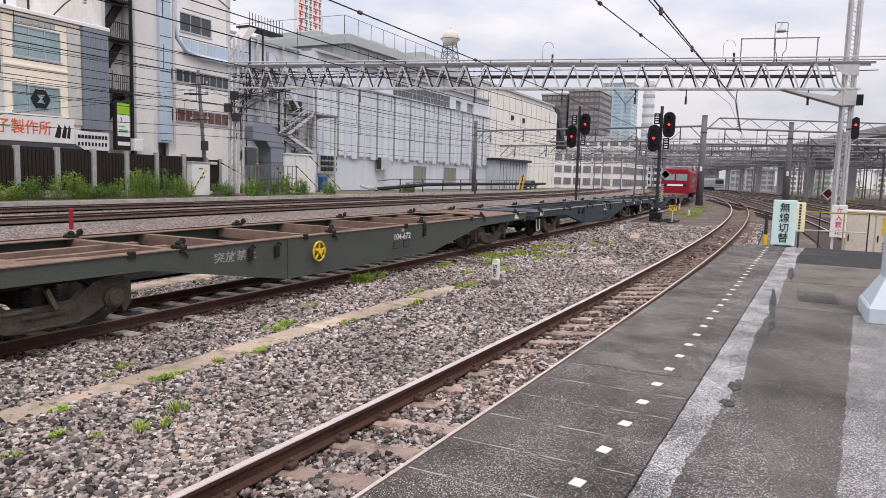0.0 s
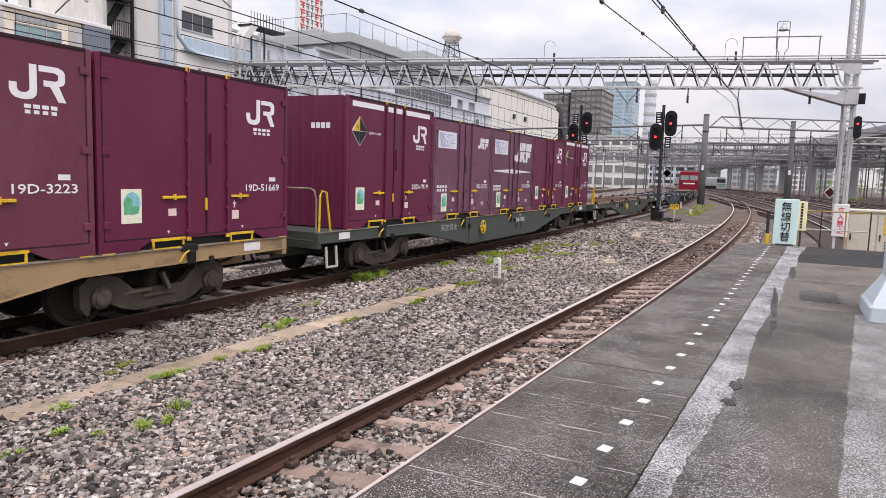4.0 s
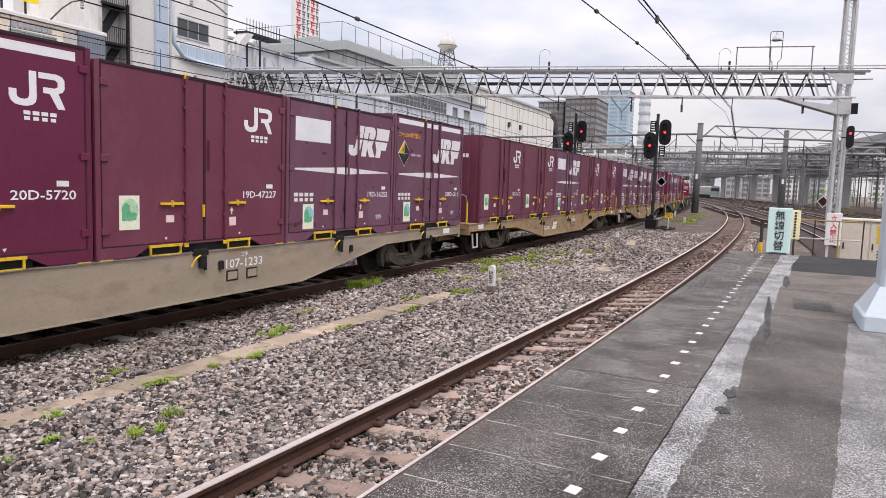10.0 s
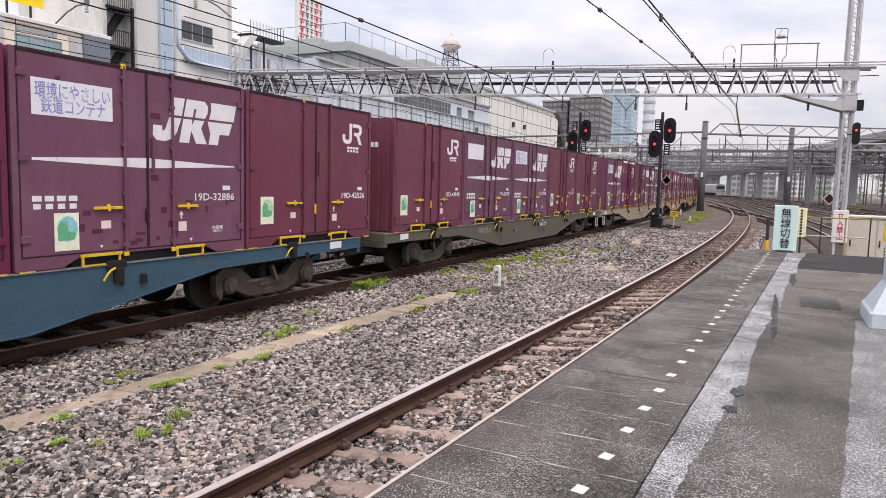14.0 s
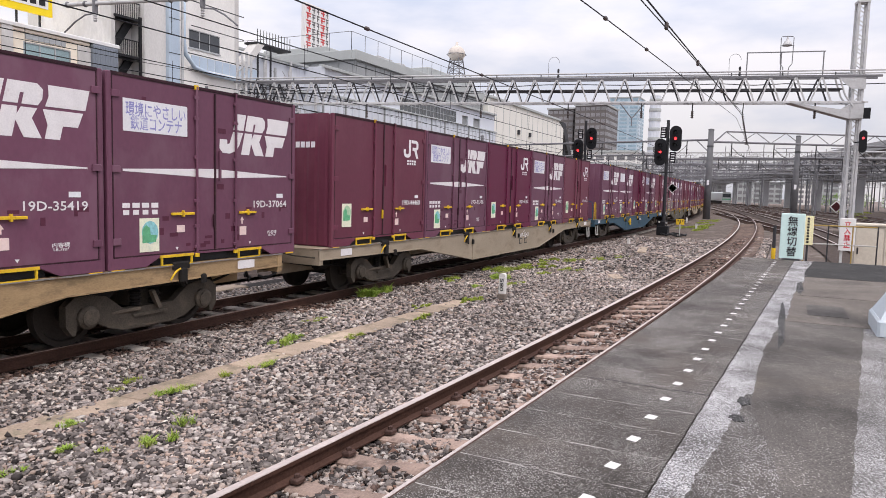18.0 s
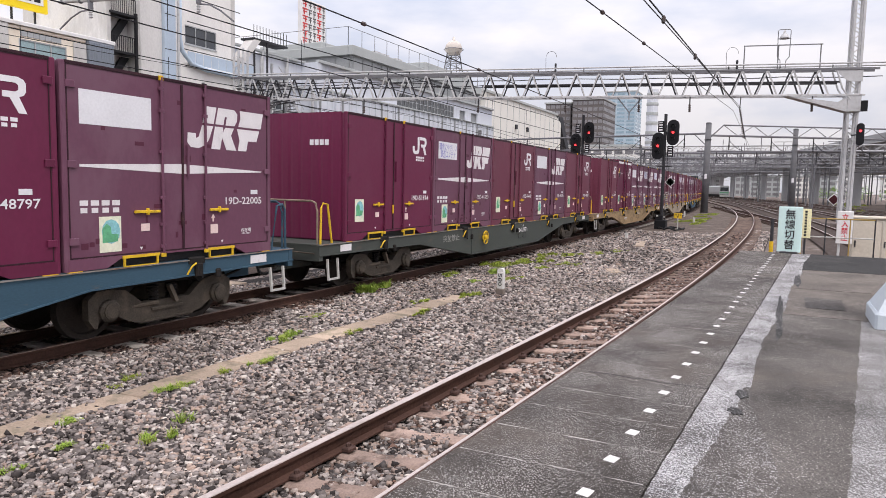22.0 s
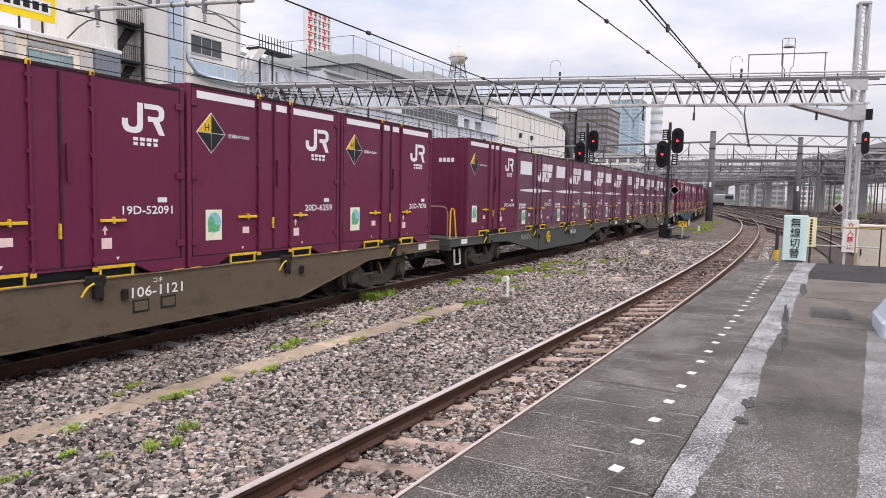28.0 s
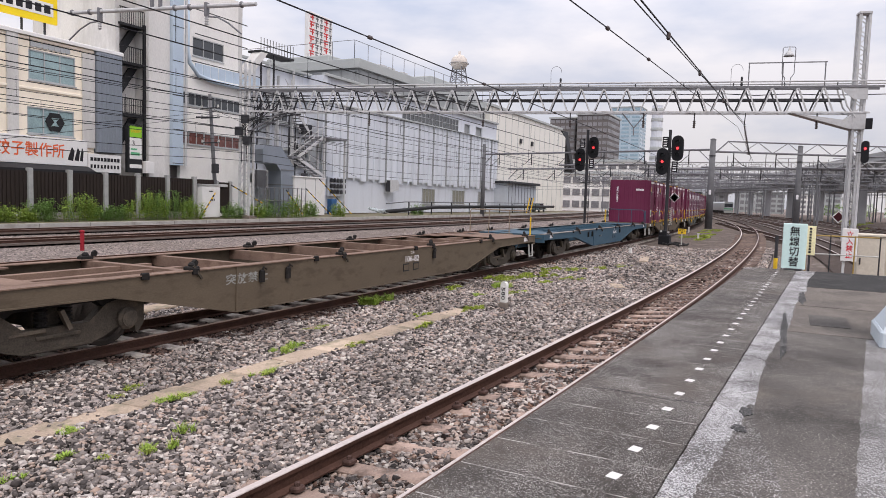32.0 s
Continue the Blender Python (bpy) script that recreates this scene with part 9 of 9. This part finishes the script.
part("roof_stair", Geo().prism([(146.0, 17.4), (149, 17.4), (156, 9.0), (154, 8.8)], 36, 38, "y"), M_STEEL_DARK, c2)
ls = thing("low_store", "low grey metal store with dark flat roof", "shed", at=pose(104.0, 32.0, 0.2))
part("walls", Geo().box(0, 14.0, 0, 3.4, 0, 4.6), mat("pale_store_sheet", (0.50, 0.53, 0.57), 0.6, 0.1, 0.1, 1, 20, 0.03), ls)
for k in range(9):
    part("wall_rib", Geo().box(0.6 + k * 1.5, 0.7 + k * 1.5, -0.05, 0, 0, 4.6), M_STEEL, ls)
part("roof", Geo().cbox(-0.4, 14.5, -0.6, 3.45, 4.6, 5.0, 0.03), M_STEEL_DARK, ls)
car = thing("parked_car", "grey estate car parked behind the line", "car", at=pose(116.0, 30.8, 0.24))
part("body", Geo().prism([(0, 0.35), (4.3, 0.35), (4.4, 0.75), (4.1, 0.95), (3.2, 1.02), (2.7, 1.5), (0.7, 1.5), (0.15, 1.0), (0, 0.8)], 0, 1.7, "y"), mat("car_grey_green", (0.16, 0.20, 0.19), 0.3, 0.4, 0.05, 1, 10, 0.0), car)
part("side_window", Geo().prism([(0.8, 1.02), (2.95, 1.02), (2.6, 1.42), (1.0, 1.42)], -0.01, 0.0, "y"), M_GLASSDARK, car)
for x in (0.9, 3.5):
    wh = part("wheel", Geo().lathe([(0.32, -0.02), (0.32, 0.2)], (x, 0, 0.32), "y", 16), M_HOSE, car)
    part("rim", Geo().lathe([(0.2, -0.04), (0.2, 0.0)], (x, 0, 0.32), "y", 12), M_ALU, wh)


# ---- far buildings ----
def block(name, label, x, y, w, d, h, material, rows, cols, glass_m, far=False):
    b = thing(name, label, "building", at=pose(x, y, 0))
    part("wall", Geo().box(0, d, 0, w, GROUND_Z, h), material, b)
    part("roof", Geo().box(-0.5, d + 0.5, -0.5, w + 0.5, h, h + 0.8), M_PARAPET, b)
    ph, pw = h / rows, w / cols
    if far:
        g = Geo()
        for i in range(rows):
            z0, z1 = (i + 0.22) * ph, (i + 0.78) * ph
            for j in range(cols):
                g.box(-0.15, 0, (j + 0.12) * pw, (j + 0.88) * pw, z0, z1)
            for j in range(max(1, int(d / pw))):
                g.box((j + 0.12) * pw, (j + 0.88) * pw, -0.15, 0, z0, z1)
        tagged(part("far_glazing", g, glass_m, b), kind="stuff")
        return b
    me = Geo().box(-0.15, 0, -pw * 0.38, pw * 0.38, -ph * 0.28, ph * 0.28).mesh("window", glass_m)
    me2 = Geo().box(-pw * 0.38, pw * 0.38, -0.15, 0, -ph * 0.28, ph * 0.28).mesh("window", glass_m)
    for i in range(rows):
        for j in range(cols):
            part("window", me, glass_m, b, at=pose(0, (j + 0.5) * pw, (i + 0.5) * ph))
        for j in range(max(1, int(d / pw))):
            part("window", me2, glass_m, b, at=pose((j + 0.5) * pw, 0, (i + 0.5) * ph))
    return b


M_BROWNTILE = mat("brown_tile_wall", (0.15, 0.135, 0.13), 0.7, 0, 0.12, 0.2, 5, 0.02)
M_TOWER = mat("glass_tower_cladding", (0.42, 0.52, 0.58), 0.3, 0.1, 0.08, 0.05, 2, 0.0)
block("apartment_block", "brown tiled apartment block with rows of small windows", 334, 72, 15, 26, 44.5, M_BROWNTILE, 15, 6, mat("apartment_window", (0.22, 0.215, 0.22), 0.3, 0, 0.4, 0.1, 2, 0.0), True)
block("apartment_block", "lower brown tiled block beside the apartments", 338, 89, 13, 24, 43.5, M_BROWNTILE, 15, 5, mat("apartment_window", (0.22, 0.215, 0.22)), True)
block("office_tower", "pale blue glass office tower in the distance", 580, 105, 24, 24, 81, M_TOWER, 26, 3, glass("tower_glass", (0.28, 0.40, 0.47), 0.1), True)
block("distant_block", "low white block beyond the yard", 190, 30, 22, 40, 10, M_WALLWHITE, 3, 8, mat("apartment_window", (0.26, 0.25, 0.25)), True)
block("distant_block", "low grey block beyond the yard", 250, 40, 30, 40, 17, M_WALLWHITE, 5, 8, mat("apartment_window", (0.26, 0.25, 0.25)), True)
block("distant_block", "pale far block beyond the yard", 420, 30, 60, 40, 22, M_HALL, 6, 10, M_GLASSDARK, True)
block("distant_block", "pale far block beyond the viaduct", 260, -110, 46, 40, 12, M_WALLWHITE, 4, 9, M_GLASSDARK, True)
block("distant_block", "white far block beyond the viaduct", 170, -60, 14, 20, 9, M_WALLWHITE, 4, 5, M_GLASSDARK, True)
mast = thing("radio_tower", "slender pale banded concrete tower far off", "tower", at=pose(684, 110, 0))
part("shaft", Geo().tube([(0, 0, 0), (0, 0, 96)], 5.5, 12, True, 5.0), M_HALL, mast)
for k in range(9):
    part("ring_band", Geo().lathe([(5.45, 18 + k * 9), (5.6, 19.5 + k * 9), (5.45, 21 + k * 9)], (0, 0, 0), "z", 14), M_PARAPET, mast)

# viaduct
vi = thing("viaduct", "grey concrete road viaduct crossing the far yard", "viaduct")
va, vb = Vector((330, 22, 0)), Vector((138, -22.0, 0))
vd = (vb - va).normalized()
M_VIA = mat("viaduct_concrete", (0.40, 0.40, 0.405), 0.85, 0, 0.15, 0.3, 8, 0.05)
L = (vb - va).length + 60
vi.matrix_basis = Matrix.Translation(va) @ Matrix.Rotation(math.atan2(vd.y, vd.x), 4, "Z")
part("deck", Geo().box(0, L, -4.5, 4.5, 9.9, 10.5), M_VIA, vi)
for s in (-1, 1):
    part("girder", Geo().box(0, L, s * 2.6 - 0.35, s * 2.6 + 0.35, 8.9, 9.9), M_VIA, vi)
    part("parapet", Geo().box(0, L, s * 4.45 - 0.15, s * 4.45 + 0.15, 10.5, 11.2), mat("viaduct_parapet", (0.36, 0.36, 0.36), 0.8, 0, 0.15, 0.4, 8, 0.05), vi)
for k in range(int(L / 26)):
    part("pier", Geo().cbox(6.2 + k * 26, 7.2 + k * 26, -0.8, 0.8, GROUND_Z, 8.0, 0.2), M_VIA, vi)
    part("pier_head", Geo().prism([(-1.1, 7.2), (1.1, 7.2), (4.2, 8.3), (4.2, 8.9), (-4.2, 8.9), (-4.2, 8.3)], 5.8 + k * 26, 7.6 + k * 26, "x"), M_VIA, vi)
vi2 = thing("viaduct", "lower grey viaduct ramp on round columns beyond the yard", "viaduct", at=pose(150, -36, 0, 0, 0, 22))
part("deck", Geo().box(-60, 46, -3.5, 3.5, 6.4, 7.1), M_VIA, vi2)
part("parapet", Geo().box(-60, 46, 3.4, 3.7, 7.1, 8.0), M_VIA, vi2)
for k in range(5):
    part("pier", Geo().tube([(-50 + k * 22, 0, GROUND_Z), (-50 + k * 22, 0, 6.4)], 0.5, 10), M_VIA, vi2)
rnd = random.Random(31)
for k in range(13):
    x = 330 + rnd.uniform(0, 110)
    y = 20 - k * 13.0 + rnd.uniform(-3, 3)
    block("distant_block", rnd.choice(("grey far block beyond the yard", "white far block beyond the viaduct", "pale far block behind the yard masts")), x, y, rnd.uniform(8, 15), 12, rnd.uniform(7, 15),
          rnd.choice((M_PARAPET, M_WALLWHITE, M_HALL, M_WALLWHITE)), 4, 4, mat("apartment_window", (0.22, 0.215, 0.22)), True)
tr = thing("far_trees", "dark green trees beyond the viaduct", "trees", kind="stuff")
lf = Geo()
for k in range(5200):
    c = k % 26
    cx, cy, cz = 290 + (c * 37 % 60), -20 - c * 6.0, 0.8 + (c * 13 % 5) * 0.4
    a, b, d = rnd.uniform(0, 6.28), rnd.uniform(-1.4, 1.5), rnd.uniform(0.5, 1.0)
    p = Vector((cx + 3.4 * d * math.cos(a) * math.cos(b), cy + 3.4 * d * math.sin(a) * math.cos(b), cz + 3.0 * d * math.sin(b)))
    e = [Vector((rnd.uniform(-0.5, 0.5), rnd.uniform(-0.5, 0.5), rnd.uniform(-0.35, 0.35))) for _ in range(3)]
    lf.add([tuple(p + q) for q in e], [(0, 1, 2)])
part("crown", lf, M_WEED_DARK, tr)


def far_train(x, y, heading, cars):
    t = thing("commuter_train", "silver commuter train with green stripe waiting in the yard", "train", at=pose(x, y, 0, 0, 0, heading))
    S = mat("stainless_train", (0.50, 0.52, 0.52), 0.35, 0.6, 0.08, 0.5, 8, 0.0)
    for k in range(cars):
        o = k * 20.0
        part("car_body", Geo().prism([(-1.4, 1.0), (1.4, 1.0), (1.45, 1.6), (1.38, 3.4), (0.9, 3.75), (-0.9, 3.75), (-1.38, 3.4), (-1.45, 1.6)], o, o + 19.5, "x"), S, t)
        part("stripe", Geo().box(o, o + 19.5, -1.462, -1.44, 1.55, 1.75), M_GREEN, t)
        part("window_band", Geo().box(o + 0.8, o + 18.7, -1.462, -1.42, 2.1, 2.9), M_GLASSDARK, t)
        part("under_gear", Geo().box(o + 0.6, o + 18.9, -1.2, 1.2, 0.25, 1.0), M_DARK, t)
    part("cab_window", Geo().box(-0.03, 0.0, -1.2, 1.2, 2.1, 3.2), M_GLASSDARK, t)
    part("cab_stripe", Geo().box(-0.03, 0.0, -1.3, 1.3, 1.4, 1.7), M_GREEN, t)
    part("skirt", Geo().box(-0.2, 0.3, -1.3, 1.3, 0.3, 0.9), M_STEP, t)
    return t


far_train(233.0, 8.6, 15.0, 5)

# ---- beyond the platform end ----
sgn = thing("platform_sign", "pale green upright sign board at the platform end", "sign", at=pose(14.32, -8.93, PLAT_Z))
part("board", Geo().cbox(-0.02, 0.02, -0.20, 0.20, 0.02, 0.86, 0.012), mat("pale_green_board", (0.62, 0.80, 0.76), 0.5, 0, 0.05, 2, 20, 0.0), sgn)
words_on("無\n線\n切\n替", "board_lettering", M_BLACK, sgn, Matrix.Translation((-0.026, 0, 0.44)) @ REAR_M, 0.74, 0.17)
part("post", Geo().bar((0.03, 0, 0.0), (0.03, 0, 0.8), 0.04), M_STEEL_DARK, sgn)
part("foot", Geo().cbox(-0.12, 0.12, -0.15, 0.15, 0, 0.03, 0.01), M_STEEL_DARK, sgn)
s2 = thing("yellow_notice", "narrow pale yellow lettered notice on a post", "sign", at=pose(16.6, -9.24, GROUND_Z))
part("post", Geo().bar((0.03, 0, 0), (0.03, 0, 2.0), 0.04), M_STEEL_DARK, s2)
part("board", Geo().cbox(-0.02, 0.02, -0.1, 0.1, 1.40, 2.02, 0.01), mat("pale_yellow_board", (0.80, 0.74, 0.45), 0.5), s2)
nb = Geo()
for k in range(9):
    nb.box(-0.026, -0.02, -0.022, 0.022, 1.445 + k * 0.062, 1.485 + k * 0.062)
part("notice_bars", nb, M_BLACK, s2)
s3 = thing("no_entry_notice", "white notice with red upright lettering on a post", "sign", at=pose(23.8, -10.45, GROUND_Z + 0.12))
part("post", Geo().bar((0.05, 0.12, 0), (0.05, 0.12, 1.7), 0.07), M_STEEL_PALE, s3)
part("board", Geo().cbox(-0.02, 0.02, -0.21, 0.21, 0.75, 1.72, 0.02), M_SIGNWHITE, s3)
words_on("立\n入\n禁\n止", "notice_lettering", mat("red_notice_word", (0.65, 0.03, 0.05), 0.5), s3, Matrix.Translation((-0.026, 0, 1.24)) @ REAR_M, 0.8, 0.18)
bx = thing("grey_control_box", "beige metal control cabinet with double doors", "cabinet", at=pose(24.4, -11.9, GROUND_Z))
M_BEIGE = mat("beige_cabinet_paint", (0.60, 0.54, 0.45), 0.6, 0, 0.1, 1.5, 20, 0.03, (0.46, 0.40, 0.32), 0.5, 1.4, 0.55)
part("body", Geo().cbox(0, 0.8, -0.35, 1.22, 0, 1.62, 0.03), M_BEIGE, bx)
for a, b in ((-0.32, 0.42), (0.46, 1.19)):
    d_ = part("door", Geo().cbox(-0.025, 0, a, b, 0.12, 1.55, 0.012), M_BEIGE, bx)
    part("handle", Geo().cbox(-0.05, -0.025, b - 0.1, b - 0.06, 0.75, 0.95, 0.01), M_STEEL_DARK, d_)
part("lid", Geo().cbox(-0.06, 0.86, -0.4, 1.27, 1.62, 1.68, 0.02), M_BEIGE, bx)
part("warning_label", Geo().box(-0.032, -0.025, -0.25, 0.25, 0.95, 1.5), M_YELLOW, bx)
words_on("危", "warning_word", mat("red_notice_word", (0.65, 0.03, 0.05), 0.5), bx, Matrix.Translation((-0.035, 0.02, 1.3)) @ REAR_M, 0.26)
nb = Geo()
for k in range(6):
    nb.box(-0.03, -0.025, -0.25, 0.22, 0.25 + k * 0.09, 0.29 + k * 0.09)
part("label_bars", nb, M_BLACK, bx)

M_PIPEYEL = mat("worn_yellow_rail", (0.36, 0.25, 0.08), 0.6, 0, 0.2, 4, 40, 0.05, (0.3, 0.17, 0.08), 0.6, 5)
fb = thing("barrier_rail", "worn yellow pipe barrier behind the platform end", "barrier")
for k in range(5):
    part("barrier_post", Geo().tube([(20.5, -8.7 - k * 0.55, GROUND_Z), (20.5, -8.7 - k * 0.55, 1.5)], 0.018, 8), M_PIPEYEL if k % 2 else M_STEEL_DARK, fb)
for z in (1.0, 1.48):
    part("barrier_bar", Geo().tube([(20.5, -8.7, z), (20.5, -10.9, z)], 0.018, 8), M_PIPEYEL if z > 1.2 else M_STEP, fb)
part("guy_bar", Geo().tube([(20.5, -8.75, 1.0), (19.0, -9.2, 0.4), (22.0, -10.4, 0.2)], 0.02, 6), M_STEP, fb)
st_ = thing("yellow_stake", "dark stake with a yellow band beside the track", "stake", at=pose(20.4, -8.55, GROUND_Z))
part("shaft", Geo().tube([(0, 0, 0), (0, 0, 1.65)], 0.045, 8), M_STEEL_DARK, st_)
part("band", Geo().tube([(0, 0, 0.75), (0, 0, 1.05)], 0.055, 8), M_YELLOW, st_)
dm = thing("diamond_board", "dark diamond board with white border on the gantry column", "sign", at=pose(51.4, -11.6, 1.72))
part("border", Geo().prism([(-0.38, 0), (0, -0.40), (0.38, 0), (0, 0.40)], 0, 0.03, "x"), M_MARK, dm)
part("board", Geo().prism([(-0.31, 0), (0, -0.33), (0.31, 0), (0, 0.33)], -0.01, 0.0, "x"), mat("dark_red_board", (0.07, 0.015, 0.018), 0.6), dm)

colb = thing("canopy_column", "pale blue-grey canopy column on a broad painted base", "column", at=pose(6.71, -9.56, PLAT_Z))
M_COLUMN = mat("pale_blue_grey_paint", (0.52, 0.58, 0.62), 0.5, 0, 0.06, 1.5, 20, 0.02, (0.42, 0.45, 0.47), 0.5, 2, 0.58)
part("base", Geo().cbox(0, 0.75, -0.75, 0.0, 0, 0.14, 0.02), M_COLUMN, colb)
part("plinth", Geo().add([(0.02, -0.73, 0.14), (0.73, -0.73, 0.14), (0.73, -0.02, 0.14), (0.02, -0.02, 0.14), (0.2, -0.55, 0.36), (0.55, -0.55, 0.36), (0.55, -0.13, 0.36), (0.2, -0.13, 0.36)],
                         [(3, 2, 1, 0), (4, 5, 6, 7), (0, 1, 5, 4), (1, 2, 6, 5), (2, 3, 7, 6), (3, 0, 4, 7)]), M_COLUMN, colb)
part("shaft", Geo().cbox(0.2, 0.55, -0.55, -0.13, 0.36, 3.4, 0.03), M_COLUMN, colb)
part("notice", Geo().box(0.19, 0.2, -0.5, -0.2, 0.95, 1.3), mat("red_notice_word", (0.65, 0.03, 0.05), 0.5), colb)

for i, (x, y, w, h) in enumerate(((16.2, -9.4, 1.2, 0.18), (17.5, -9.9, 1.4, 0.2), (19.0, -9.2, 1.0, 0.16), (22.0, -10.2, 1.4, 0.3))):
    thing("grass_tuft", "pale green grass beyond the platform end", "grass", at=pose(x, y, GROUND_Z), group="grass beyond the platform", geo=blades(90 + i, (w, 0.6), h, 420, 0.012, 0.4), material=M_MOSS)
for i, (x, y, w, n) in enumerate(((120, -17, 20, 500), (95, -24, 14, 500), (160, -20, 30, 600), (60, -14.5, 5, 260))):
    tagged(thing("grass_strip", "uncut grass along the far tracks", "grass", at=pose(x, y, GROUND_Z), kind="stuff", geo=blades(120 + i, (w, w * 0.12), 0.45, n, 0.05, 0.3), material=M_WEED_DARK if i % 2 else M_MOSS))

# crossovers that cut slantwise through the yard
for name, x0, x1, y0, slope in (("track_crossover_1", 52, 104, -9.2, 0.17), ("track_crossover_2", 84, 200, -11.6, 0.16)):
    track(name, "rusty crossover track slanting through the yard", lambda x, x0=x0, y0=y0, slope=slope: y0 + (x - x0) * slope, x0, x1, 0.005, M_RAILTOP, x0, min(x1, 110), 0.9, M_SLEEPER_DARK, joined=True)
# tracks that join from the far yard
for k, (y0, y1) in enumerate(((-12.0, -2.5), (-16.5, -8.0), (-21.0, -12.5), (-26.0, -16.0))):
    join = lambda x, y0=y0, y1=y1: y0 + (y1 - y0) * max(0.0, min(1.0, (x - 30) / 95)) ** 1.4 + max(0.0, x - 125) ** 2 * TURN / 2 * 0.8 + max(0.0, x - 125) * 0.11
    tk3 = track("track_yard_%d" % (k + 1), "rusty yard track joining from the side", join, 24 + 4 * k, 290, 0.0, M_RAILTOP, 26 + 4 * k, 110, 0.9, M_SLEEPER_DARK, joined=True)
    bed(tk3, join, 24 + 4 * k, 240, 1.4, -0.12)


# ---- everything that moves ----
def motions():
    for ob, ahead, local, half in RIDERS:
        walk(ob, [(t, rail_pose(REF + ahead + travel(t), half) @ local) for t in range(0, 33)])
    for ws, ahead in WHEELSETS:
        # a wheelset turns while its wagon is near the platform
        rest = ws.matrix_basis.translation.copy()
        rows, k0 = [], None
        for k in range(0, 961):
            t = k / 30
            s = REF + ahead + travel(t)
            if -16 < s < 38:
                k0 = s if k0 is None else k0
                rows.append((t, Matrix.Translation(rest) @ Matrix.Rotation((s - k0) / 0.43, 4, "Y")))
        if len(rows) > 1:
            walk(ws, ([(0.0, rows[0][1])] if rows[0][0] > 0 else []) + rows + ([(32.0, rows[-1][1])] if rows[-1][0] < 32 else []))


motions()
